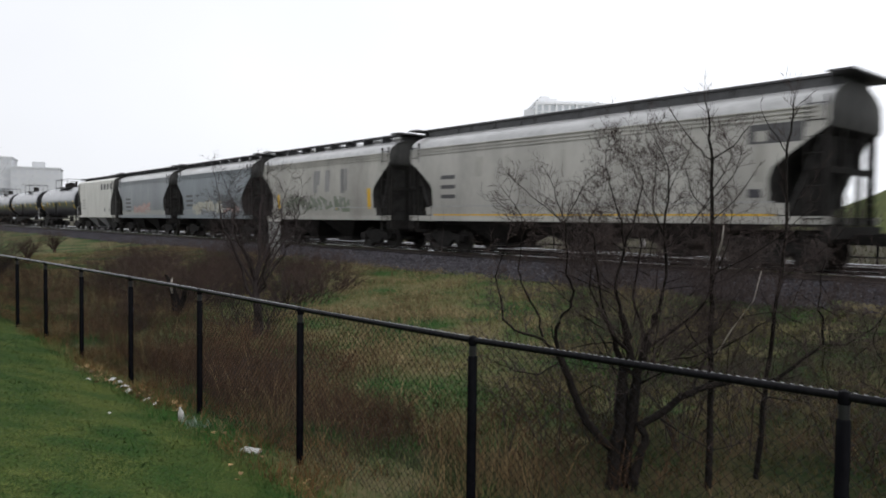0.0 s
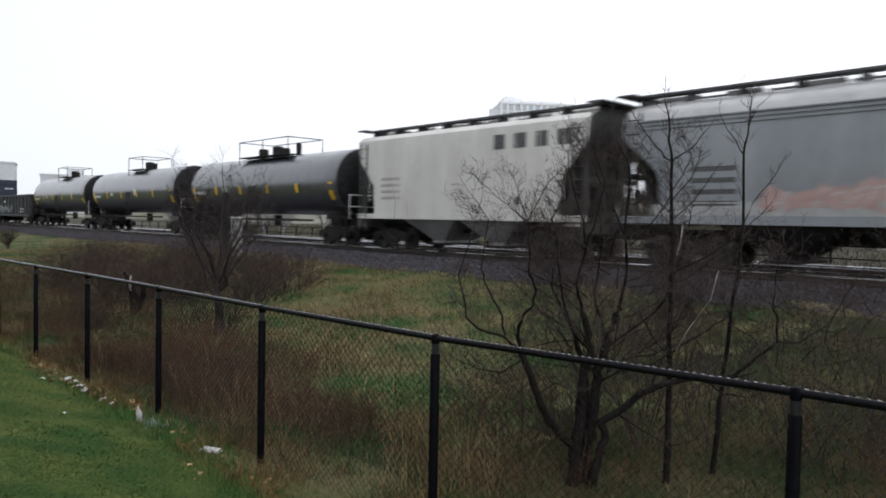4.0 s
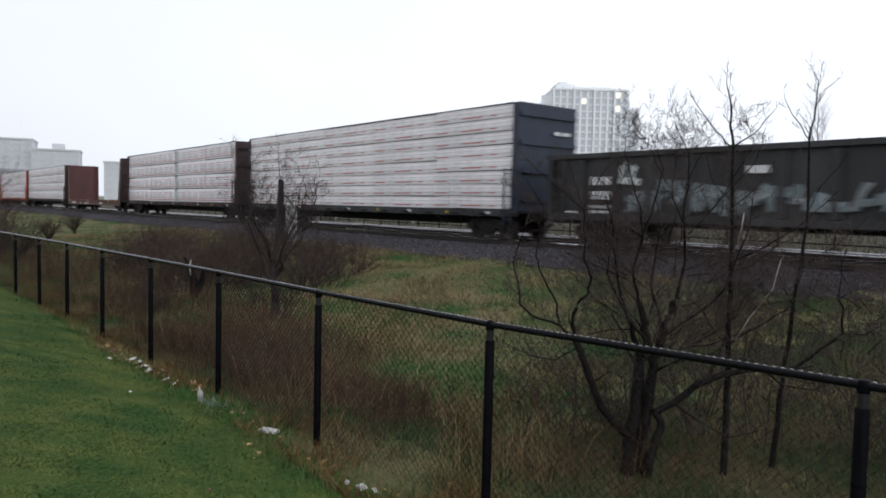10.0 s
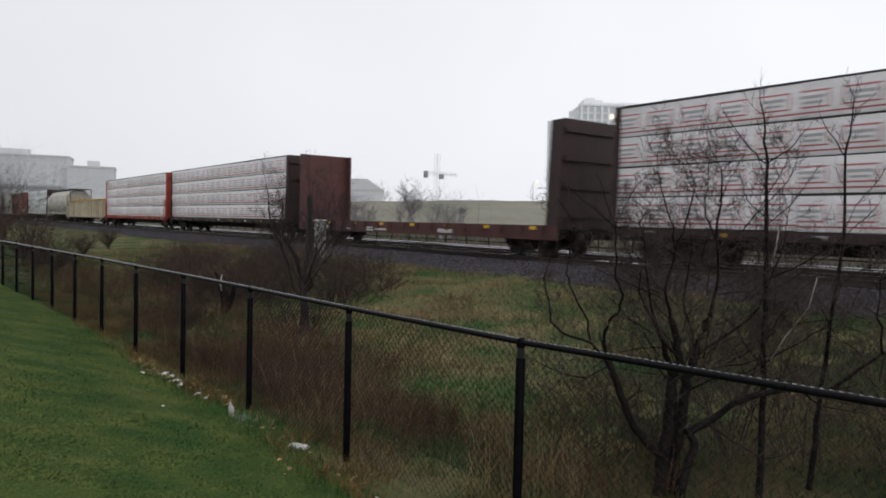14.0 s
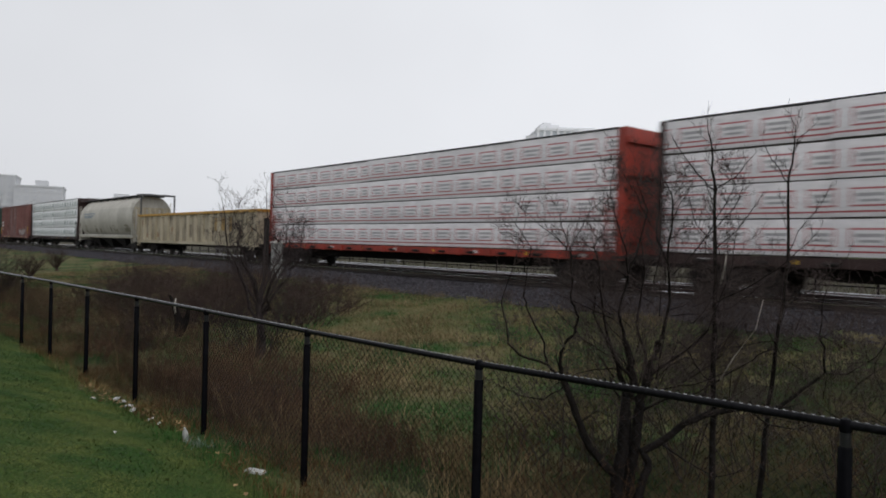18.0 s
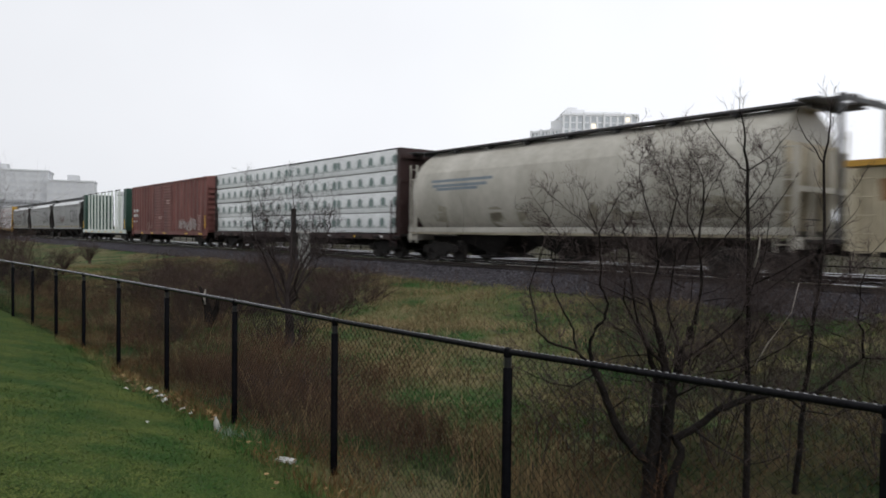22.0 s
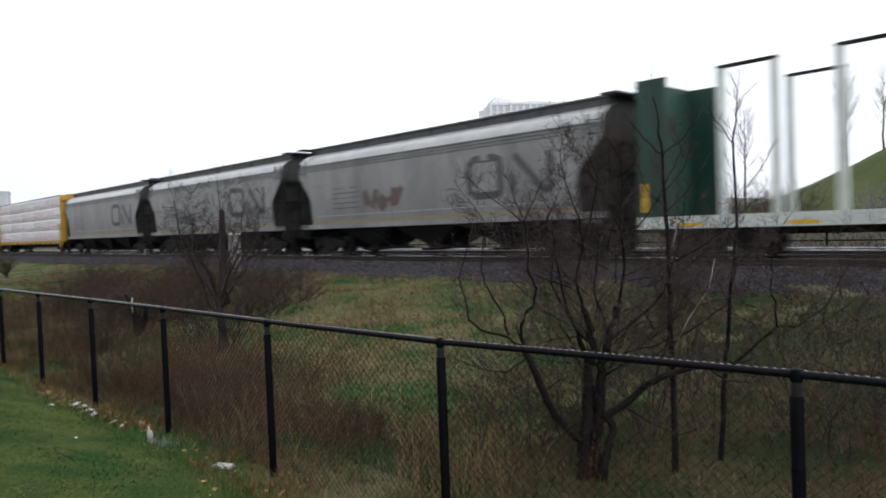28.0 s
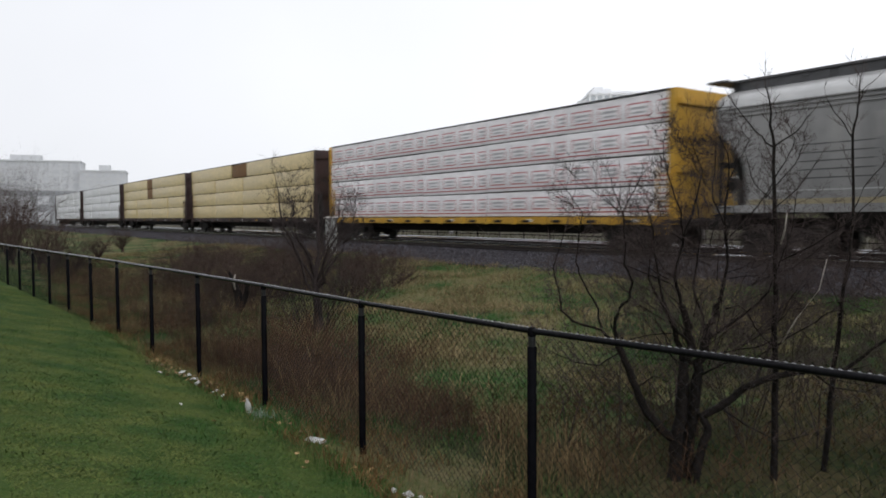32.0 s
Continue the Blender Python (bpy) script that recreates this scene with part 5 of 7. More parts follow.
bar_rows(w18, -8.1, -8.8, 3.2, 3.6, 2, S_PINK, lambda z: -1.534, 0.5)
bar_rows(w18, -10.0, -10.9, 2.05, 2.3, 2, S_PINK, lambda z: -1.534, 0.5)
# grey hoppers: ring-and-slant emblem, stencil lines, one rusty patch
for c in (w20, w21, w22):
    ring = Shape()
    q = [(-3.95, 2.98), (-3.95, 3.28), (-4.2, 3.38), (-5.15, 3.38), (-5.4, 3.2), (-5.4, 2.3), (-5.15, 2.12), (-4.2, 2.12), (-3.95, 2.22), (-3.95, 2.98)]
    shift = -0.25 if c is w20 else 0.0
    stroke(ring, [(x + shift, z) for x, z in q], 0.26, hull(K))
    part("emblem_ring", ring, M_GREYMARK, c)
    for a, b in (((-3.4, 2.1), (-3.4, 2.75)), ((-3.3, 3.4), (-2.0, 2.1)), ((-1.85, 2.1), (-1.8, 3.4))):
        sl = Shape()
        stroke(sl, [(a[0] + shift, a[1]), (b[0] + shift, b[1])], 0.26, lambda z: hull(K)(z) - 0.002)
        part("emblem_bar", sl, M_GREYMARK, c)
    bar_rows(c, -12.2, -14.1, 1.95, 3.0, 5, M_GREYMARK, hull(K), 0.16)
blot = Shape()
for i in range(9):
    x = rr.uniform(-11.6, -9.8)
    stroke(blot, [(x, rr.uniform(1.9, 2.2)), (x + rr.uniform(-0.5, 0.5), rr.uniform(2.3, 2.75))], rr.uniform(0.25, 0.5), lambda z, i=i: hull(K)(z) - 0.0006 * i)
part("rust_red_patch", blot, S_RED, w20)
# dust and spray stripes on the roofs catch no paint: drip stains under the hatches
for c, L, m in ((w1, 16.6, P_TANGREY), (w2, 12.05, P_GREY), (w20, 16.9, P_DRIP), (w21, 16.65, P_DRIP), (w22, 16.6, P_DRIP)):
    for i in range(7):
        x = rr.uniform(-L + 1.6, -1.6)
        st = Shape()
        stroke(st, [(x, 3.55), (x + rr.uniform(-0.05, 0.05), rr.uniform(2.2, 3.0))], rr.uniform(0.12, 0.4), hull(K))
        part("drip_stain", st, m, c)


# ---------------------------------------------------------------- fence
POSTS = [(10.99, -4.68), (9.21, -2.98), (7.43, -1.28), (5.65, 0.42), (3.87, 2.12), (2.13, 3.80), (0.29, 5.47), (-1.31, 7.15), (-2.87, 8.93), (-4.44, 10.67), (-5.95, 12.30), (-7.42, 13.92), (-8.78, 15.35)]
POSTS += [(-8.78 - 1.42 * i, 15.35 + 1.50 * i) for i in range(1, 20)]
fence = thing("chain_link_fence", "black vinyl chain-link fence with round posts and top rail", "fence")
post_me = Shape().tube([(0, 0, -0.3), (0, 0, 1.40), (0, 0, 1.41)], [0.036, 0.036, 0.029], 12).data("post", M_FENCE, True)
neck_me = Shape().tube([(0, 0, 1.39), (0, 0, 1.50)], 0.028, 12).data("post_neck", M_SLEEVE, True)
cap_me = Shape().rings([[(r * math.cos(a * math.pi / 6), r * math.sin(a * math.pi / 6), z) for a in range(12)] for r, z in ((0.030, 1.485), (0.034, 1.50), (0.034, 1.535), (0.026, 1.553), (0.010, 1.560))]).data("post_cap", M_FENCE, True)
clamp_me = Shape().rings([[(r * math.cos(a * math.pi / 6), r * math.sin(a * math.pi / 6), z) for a in range(12)] for r, z in ((0.036, 0), (0.039, 0), (0.039, 0.012), (0.036, 0.012))]).data("tie_band", M_FENCE)


def weave(width, height):
    """Woven wire of one bay: zigzag wires that interlock in diamonds."""
    s = Shape()
    pitch, r = 0.036, 0.0023
    cols = int(width / pitch)
    rows = int(height / pitch)
    for c in range(cols):
        x0 = -width / 2 + c * pitch
        pts = []
        for k in range(rows + 1):
            pts.append((x0 + (pitch * 1.04 if (k + c) % 2 else 0.0), 0.004 * (1 if (k + c) % 2 else -1), 0.05 + k * pitch))
        s.tube(pts, r, 3, cap=False)
    me = bpy.data.meshes.new("wire_mesh")
    me.from_pydata(s.v, [], s.f)
    me.materials.append(M_WIRE)
    return me


def knuckles(width, rail):
    """Twisted wire ends of the mesh over the top rail, coloured to glint."""
    s = Shape()
    for c in range(int(width / 0.048)):
        x = -width / 2 + c * 0.048
        pts = []
        for k, q in enumerate((-0.021, -0.013, -0.002)):
            pts.append((x + 0.013 * k, 0.031 + q, rail + math.sqrt(0.0235 ** 2 - q * q) + 0.0015))
        s.tube(pts, 0.0029, 4)
    me = bpy.data.meshes.new("wire_selvage")
    me.from_pydata(s.v, [], s.f)
    me.materials.append(M_KNUCKLE)
    return me


# paler than the black wire: the wet glint is in the base colour
M_KNUCKLE = mat("glint_paled_wire_ends", (0.10, 0.10, 0.105), (0.46, 0.46, 0.47), 22, 0.25, spec=0.6)
weaves = {}
ends = {}
tops = []
for i, (x, y) in enumerate(POSTS):
    p = part("post", post_me, None, fence, m=Matrix.Translation((x, y, 0)))
    part("post_neck", neck_me, None, p, "dull grey sleeve")
    part("post_cap", cap_me, None, p)
    for z in (0.45, 1.0):
        part("tie_band", clamp_me, None, p, m=Matrix.Translation((0, 0, z)))
    tops.append(Vector((x, y, 1.535 if i > 6 else 1.525)))
for a, b in zip(tops, tops[1:]):
    part("top_rail", Shape().tube([a, b], 0.0235, 12), M_TOPRAIL, fence, smooth=True)
    d = b - a
    key = (round(d.length, 2), round((a.z + b.z) / 2, 3))
    if key not in weaves:
        weaves[key] = weave(d.length, 1.525)
        ends[key] = knuckles(d.length, key[1])
    part("wire_mesh", weaves[key], None, fence, m=Matrix.Translation(((a.x + b.x) / 2, (a.y + b.y) / 2, 0.0)) @ pose(0, 0, 0, 0, 0, math.degrees(math.atan2(d.y, d.x))) @ Matrix.Translation((0, -0.031, 0)))
    tagged(part("wire_selvage", ends[key], None, fence, m=Matrix.Translation(((a.x + b.x) / 2, (a.y + b.y) / 2, 0.0)) @ pose(0, 0, 0, 0, 0, math.degrees(math.atan2(d.y, d.x))) @ Matrix.Translation((0, -0.031, 0))), kind="stuff")


# ---------------------------------------------------------------- plants
def blades(name, pts, h0, h1, wide, lean, material, label, seed):
    """Grass: many bent blades as one object."""
    rng = np.random.default_rng(seed)
    pts = np.asarray(pts, float)
    n = len(pts)
    h = rng.uniform(h0, h1, n)[:, None]
    a = rng.uniform(0, 2 * np.pi, n)
    side = np.stack([np.cos(a), np.sin(a), np.zeros(n)], 1) * wide * rng.uniform(0.6, 1.3, n)[:, None]
    b = a + np.pi / 2 * rng.choice((-1, 1), n) + rng.uniform(-0.4, 0.4, n) if lean > 2 else rng.uniform(0, 2 * np.pi, n)
    tilt = np.stack([np.cos(b), np.sin(b), np.zeros(n)], 1) * (lean * rng.uniform(0.2, 1.0, n)[:, None]) * h
    up = np.array([0, 0, 1.0]) * h
    v = np.stack([pts - side, pts + side, pts + side * 0.75 + up * 0.55 + tilt * 0.35, pts - side * 0.75 + up * 0.55 + tilt * 0.35, pts + up + tilt], 1).reshape(-1, 3)
    base = np.arange(n) * 5
    quads = np.stack([base, base + 1, base + 2, base + 3], 1)
    tris = np.stack([base + 3, base + 2, base + 4], 1)
    me = bpy.data.meshes.new(name)
    me.from_pydata(v.tolist(), [], quads.tolist() + tris.tolist())
    me.materials.append(material)
    return tagged(new(name, me), label, "grass", kind="stuff")


def scatter(n, s0, s1, p0, p1, seed, patch=0.0, keep=0.5, bias=1.0):
    """Places on the ground in a stretch of the plan; with patch, only where a slow noise is high."""
    rnd = random.Random(seed)
    out = []
    while len(out) < n:
        s = s0 + (s1 - s0) * rnd.random() ** bias
        p = rnd.uniform(p0, p1)
        v = at(s, p)
        if patch and noise.noise(Vector((v.x * patch, v.y * patch, seed))) * 0.5 + 0.5 < keep + rnd.uniform(-0.15, 0.15):
            continue
        out.append((v.x, v.y, ground_z(v.x, v.y)))
    return out


G_LAWN = mat("lawn_blades", (0.034, 0.080, 0.018), (0.112, 0.136, 0.037), 1.5, 0.6, island=0.22, spec=0.06, hard=1.8)
G_BANK = mat("bank_blades", (0.032, 0.104, 0.024), (0.168, 0.150, 0.068), 0.55, 0.7, island=0.35, spec=0.06, hard=2.6)
G_YARD = mat("dull_yard_grass", (0.042, 0.048, 0.024), (0.098, 0.086, 0.055), 0.2, 0.8, island=0.4, spec=0.06)
G_DARKBLADE = mat("dark_blades", (0.022, 0.052, 0.015), (0.085, 0.070, 0.033), 0.7, 0.7, island=0.4, spec=0.06, hard=2.0)
G_TAN = mat("dead_grass", (0.15, 0.115, 0.06), (0.28, 0.22, 0.125), 1.0, 0.8, island=0.4, spec=0.06)
G_WEED = mat("dead_brown_stalks", (0.054, 0.032, 0.020), (0.130, 0.076, 0.044), 1.0, 0.85, island=0.4, spec=0.06)
G_BARK = mat("wet_dark_bark", (0.007, 0.0063, 0.0056), (0.025, 0.020, 0.018), 9, 0.75, bump=0.6, fine=50, spec=0.06)
G_TWIG = mat("twig_bark", (0.044, 0.034, 0.032), (0.10, 0.078, 0.073), 9, 0.75, spec=0.06)
G_BANKTREE = mat("dark_thorn_bark", (0.030, 0.024, 0.024), (0.072, 0.058, 0.056), 9, 0.8, spec=0.06)
G_SHRUB = mat("bramble_canes", (0.042, 0.029, 0.025), (0.088, 0.063, 0.053), 5, 0.8, island=0.35, spec=0.06)
G_STRAW = mat("pale_straw", (0.11, 0.072, 0.033), (0.28, 0.205, 0.11), 1.6, 0.8, island=0.4, spec=0.06)
G_DEADTWIG = mat("peeled_pale_twig", (0.28, 0.25, 0.22), (0.4, 0.37, 0.33), 12, 0.7)
G_FARSHRUB = mat("far_scrub_canes", (0.05, 0.04, 0.036), (0.10, 0.083, 0.076), 5, 0.8, island=0.3, spec=0.06)
# far twigs lightened in colour, as if seen through haze
G_FARTWIG = mat("haze_paled_twig_bark", (0.20, 0.19, 0.19), (0.28, 0.27, 0.27), 5, 0.8, spec=0.06)

blades("lawn_grass", scatter(260000, 4.4, 26.0, 0.4, 3.35, 11, bias=1.6), 0.006, 0.013, 0.0042, 4.2, G_LAWN, "short wet mown lawn grass", 1)
blades("lawn_tufts", scatter(9000, 2.0, 24.0, 0.0, 3.5, 12, 0.9, 0.55, 1.4), 0.025, 0.045, 0.0045, 2.6, G_LAWN, "slightly longer lawn tufts", 2)
G_AMBER = mat("amber_dead_grass", (0.085, 0.046, 0.020), (0.215, 0.130, 0.058), 1.3, 0.8, island=0.4, spec=0.06)
G_SILVER = mat("silvery_weed_leaf", (0.16, 0.22, 0.17), (0.30, 0.36, 0.30), 6, 0.7, island=0.3, spec=0.06)
blades("verge_grass", scatter(3500, -6.0, 30.0, 2.95, 4.2, 13, 1.1, 0.52, 1.2), 0.05, 0.17, 0.0035, 1.0, G_TAN, "tan dead grass along the fence foot", 3)
blades("amber_verge_grass", scatter(14000, 2.0, 26.0, 2.98, 4.1, 27, 1.0, 0.47, 1.2), 0.04, 0.17, 0.0045, 1.3, G_AMBER, "amber-brown dead grass and leaves along the fence foot", 13)
tuft_rng = random.Random(77)
tuft = [(x, y, ground_z(x, y)) for x, y in [(-2.74 + tuft_rng.gauss(0, 0.07), 8.33 + tuft_rng.gauss(0, 0.06)) for i in range(90)]]
blades("silvery_weed", tuft, 0.05, 0.13, 0.006, 0.8, G_SILVER, "silvery green weed clump beside the bottle", 14)
blades("verge_green_grass", scatter(24000, -6.0, 30.0, 2.8, 4.6, 14, 0.6, 0.38, 1.2), 0.05, 0.15, 0.004, 0.9, G_BANK, "green grass along the fence foot", 4)
blades("bank_grass", scatter(85000, 6.0, 48.0, 4.0, 15.9, 15, bias=1.3), 0.035, 0.10, 0.007, 1.2, G_BANK, "rough green grass on the railway bank", 5)
blades("dark_bank_grass", scatter(42000, -7.0, 7.5, 4.0, 15.6, 35), 0.03, 0.10, 0.006, 1.2, G_DARKBLADE, "darker grass under the bare tree", 11)
blades("bank_dead_grass", scatter(36000, 7.5, 48.0, 5.6, 15.9, 16, 0.5, 0.58, 1.2), 0.06, 0.20, 0.0065, 1.9, G_TAN, "flattened tan grass on the railway bank", 6)
blades("near_dead_grass", scatter(1500, 1.0, 9.0, 4.0, 9.0, 18, 0.55, 0.6), 0.04, 0.10, 0.0035, 1.3, G_TAN, "short tan dead grass behind the fence", 8)
blades("straw_grass", scatter(650, 4.2, 9.6, 3.72, 5.2, 23, 0.9, 0.5), 0.25, 0.75, 0.0036, 0.75, G_STRAW, "drooping dead straw grass behind the fence", 9)
blades("thicket_straw", scatter(450, 9.0, 30.0, 3.7, 5.6, 19, 0.75, 0.60), 0.25, 0.8, 0.005, 0.7, G_STRAW, "pale straw tufts among the brown weeds", 10)
blades("far_verge_grass", scatter(16000, 0.0, 90.0, 32.5, 60.0, 17), 0.12, 0.35, 0.02, 0.9, G_YARD, "rough grass beyond the railway", 7)


def weeds(name, pts, h0, h1, seed, material, label, arms=5):
    """Dead stalks with short side shoots, one object."""
    rnd = random.Random(seed)
    s = Shape()
    for x, y, z in pts:
        h = rnd.uniform(h0, h1)
        lx, ly = rnd.gauss(0, 0.3) * h, rnd.gauss(0, 0.3) * h
        base, top = Vector((x, y, z - 0.02)), Vector((x + lx, y + ly, z + h))
        mid = (base + top) / 2 + Vector((lx * -0.2, ly * -0.2, 0))
        s.tube([base, mid, top], [0.0035, 0.0028, 0.0012], 3, cap=False)
        for k in range(arms):
            f = rnd.uniform(0.35, 1.0)
            q = base.lerp(top, f)
            a = rnd.uniform(0, 6.28)
            l = rnd.uniform(0.06, 0.22) * (1.2 - 0.5 * f)
            s.tube([q, q + Vector((math.cos(a) * l, math.sin(a) * l, l * rnd.uniform(0.3, 1.1)))], [0.0022, 0.0008], 3, cap=False)
    me = bpy.data.meshes.new(name)
    me.from_pydata(s.v, [], s.f)
    me.materials.append(material)
    return tagged(new(name, me), label, "dead weeds", kind="stuff")


weeds("brown_weeds", scatter(3000, 9.0, 36.0, 3.75, 6.4, 21, 0.6, 0.50, 1.2), 0.2, 0.65, 22, G_WEED, "thicket of dead brown weeds behind the fence", 6)
weeds("low_brown_weeds", scatter(1300, 6.0, 12.5, 3.75, 5.2, 27, 0.6, 0.46), 0.15, 0.5, 28, G_WEED, "low dead brown weeds behind the fence", 7)
weeds("near_brown_weeds", scatter(800, 0.0, 6.5, 4.6, 9.5, 29, 0.5, 0.42), 0.12, 0.5, 30, G_WEED, "low dark dead weeds among the suckers", 7)
weeds("bank_weeds", scatter(900, 6.0, 45.0, 6.0, 16.0, 25, 0.3, 0.52), 0.25, 0.6, 26, G_WEED, "scattered dead weeds on the bank", 4)


def grow(limbs, twigs, rnd, base, direction, length, radius, depth, up=0.35, spread=0.75, droop=0.0, wob=0.16, thin=0.011, least=0.0021):
    """A limb with its side shoots, each finer than the last."""
    n = 5 if depth > 1 else 4
    d = direction.normalized()
    pts, rads = [base.copy()], [radius]
    p = base.copy()
    for i in range(n):
        d = (d + Vector((rnd.gauss(0, wob), rnd.gauss(0, wob), rnd.gauss(0, wob * 0.6) + up * 0.16 - droop))).normalized()
        p = p + d * (length / n)
        pts.append(p.copy())
        rads.append(radius * (1 - 0.75 * (i + 1) / n))
    (limbs if radius > thin else twigs).tube(pts, rads, 6 if radius > 0.02 else (4 if radius > 0.006 else 3), cap=False)
    if depth <= 0:
        return
    k = 4 if depth > 1 else 3
    for i in range(k + rnd.randint(0, 2)):
        f = rnd.uniform(0.25, 1.0)
        j = min(int(f * n), n - 1)
        q = pts[j].lerp(pts[j + 1], f * n - j)
        ax = (pts[j + 1] - pts[j]).normalized()
        o = Vector((rnd.gauss(0, 1), rnd.gauss(0, 1), rnd.gauss(0.1, 0.6)))
        o = (o - ax * o.dot(ax)).normalized()
        grow(limbs, twigs, rnd, q, ax * (1 - spread * 0.6) + o * spread + Vector((0, 0, up * 0.6)), length * rnd.uniform(0.4, 0.62), max(least, rads[j] * 0.55), depth - 1, up, spread, droop, wob, thin, least)


def meshed(name, shape, material, parent, label=""):
    me = bpy.data.meshes.new(name)
    me.from_pydata(shape.v, [], shape.f)
    me.shade_smooth()
    me.materials.append(material)
    return part(name, me, None, parent, label)


def bend(pts, rnd, amount=0.025):
    """Rounds a coarse guide into a crooked limb."""
    out = []
    for a, b in zip(pts, pts[1:]):
        for k in range(3):
            q = a.lerp(b, k / 3)
            if k:
                q += Vector((rnd.gauss(0, amount), rnd.gauss(0, amount), rnd.gauss(0, amount * 0.5)))
            out.append(q)
    return out + [pts[-1]]


def guided_limb(limbs, twigs, rnd, pts, r0, r1, shoots, length, depth=1, up=0.6, start=0.3, wob=0.16, crook=0.025, rmax=0.008, least=0.0021):
    pts = bend([Vector(p) for p in pts], rnd, crook)
    n = len(pts)
    rads = [r0 + (r1 - r0) * i / (n - 1) for i in range(n)]
    limbs.tube(pts, rads, 7, cap=False)
    for i in range(shoots):
        f = start + (1 - start) * rnd.random()
        j = min(int(f * (n - 1)), n - 2)
        q = pts[j].lerp(pts[j + 1], rnd.random())
        ax = (pts[j + 1] - pts[j]).normalized()
        o = Vector((rnd.gauss(0, 1), rnd.gauss(0, 0.8), rnd.gauss(0.2, 0.6)))
        o = (o - ax * o.dot(ax)).normalized()
        grow(limbs, twigs, rnd, q, o * 0.9 + ax * 0.5 + Vector((0, 0, up * 0.5)), length * rnd.uniform(0.6, 1.2), max(0.003, least, min(rads[j] * 0.32, rmax)), depth, up, wob=wob, least=least)
    grow(limbs, twigs, rnd, pts[-1], pts[-1] - pts[-2], length, min(r1, 0.012), depth, up, wob=wob, least=least)


def crab_tree():
    """The crooked many-stemmed bare tree behind the fence."""
    rnd = random.Random(5)
    root = thing("bare_tree", "crooked many-stemmed bare tree, wet dark bark, behind the fence", "tree")
    trunk = Shape()
    Y = 6.6

    def stem(pts, r0, r1):
        q = bend([Vector((x, Y + d, z)) for x, z, d in pts], rnd, 0.010)
        trunk.tube(q, [r0 + (r1 - r0) * k / (len(q) - 1) for k in range(len(q))], 9, cap=False)

    # four stems that part near the ground and lean away from one another
    stem([(1.64, -0.15, 0.0), (1.63, 0.10, 0.0), (1.63, 0.35, 0.0), (1.68, 0.59, 0.0), (1.69, 0.82, 0.02), (1.70, 1.06, 0.03), (1.77, 1.20, 0.04), (1.75, 1.39, 0.05), (1.68, 1.58, 0.05)], 0.066, 0.030)
    stem([(1.77, -0.15, 0.06), (1.75, 0.26, 0.05), (1.79, 0.59, 0.05), (1.81, 0.82, 0.04), (1.82, 1.06, 0.04), (1.89, 1.25, 0.04), (1.95, 1.44, 0.05), (2.02, 1.63, 0.05)], 0.058, 0.032)
    stem([(1.76, -0.15, -0.07), (1.79, 0.07, -0.06), (1.84, 0.30, -0.05), (1.90, 0.44, -0.03), (1.85, 0.62, 0.0)], 0.044, 0.034)
    stem([(1.70, -0.15, 0.10), (1.72, 0.40, 0.12), (1.76, 0.80, 0.16), (1.72, 1.15, 0.20), (1.62, 1.45, 0.25)], 0.040, 0.024)
    meshed("trunk", trunk, G_BARK, root)

    def limb(pts, r0, r1, density, l, depth=2, up=0.25, start=0.15, crook=0.007):
        limbs, twigs = Shape(), Shape()
        p = [Vector((x, Y + d, z if z < 2.3 else 2.3 + (z - 2.3) * 0.74)) for x, z, d in pts]
        n = int((2.1 if depth > 1 else 1.5) * density * sum((b - a).length for a, b in zip(p, p[1:])))
        high = min(1.0, max(0.0, (p[0].z - 0.6) / 0.9))
        guided_limb(limbs, twigs, rnd, p, r0 * (1 - 0.38 * high), r1 * (1 - 0.3 * high), n, l * 0.9, depth, up=up, start=start, wob=0.17, crook=crook, rmax=0.0042, least=0.0018)
        lb = meshed("limb", limbs, G_BARK, root)
        tagged(meshed("twig_spray", twigs, G_TWIG, lb), kind="stuff")

    # a dense tangle of thin crossing branches over the stems
    tangle, fuzz = Shape(), Shape()
    for i in range(68):
        a0 = rnd.uniform(0, 6.28)
        z = rnd.uniform(0.95, 2.15)
        reach = 0.10 + 0.32 * rnd.random() * (z - 0.7)
        b0 = Vector((1.86 + 1.5 * reach * math.cos(a0) + 0.10 * (z - 1), Y + 0.1 + 0.8 * reach * math.sin(a0), z))
        grow(tangle, fuzz, rnd, b0, Vector((1.1 * math.cos(a0) + rnd.gauss(0, 0.4), 0.8 * math.sin(a0), rnd.uniform(0.1, 1.1))), rnd.uniform(0.45, 0.85), rnd.uniform(0.004, 0.007), 3, 0.22, 0.8, wob=0.2, thin=0.0045, least=0.0015)
    tg = meshed("inner_branching", tangle, G_BARK, root)
    tagged(tg, kind="stuff")
    tagged(meshed("twig_spray", fuzz, G_TWIG, tg), kind="stuff")
    # finer brush among the saplings
    brush, wisps = Shape(), Shape()
    for i in range(75):
        b0 = Vector((rnd.uniform(2.3, 4.7), rnd.uniform(6.5, 7.2), rnd.uniform(0.8, 1.75)))
        grow(brush, wisps, rnd, b0, Vector((rnd.gauss(0, 0.8), rnd.gauss(0, 0.4), rnd.uniform(0.0, 1.0))), rnd.uniform(0.4, 0.8), rnd.uniform(0.004, 0.006), 3, 0.22, 0.8, wob=0.2, thin=0.0045, least=0.0015)
    tg = meshed("inner_branching", brush, G_BARK, root)
    tagged(tg, kind="stuff")
    tagged(meshed("twig_spray", wisps, G_TWIG, tg), kind="stuff")
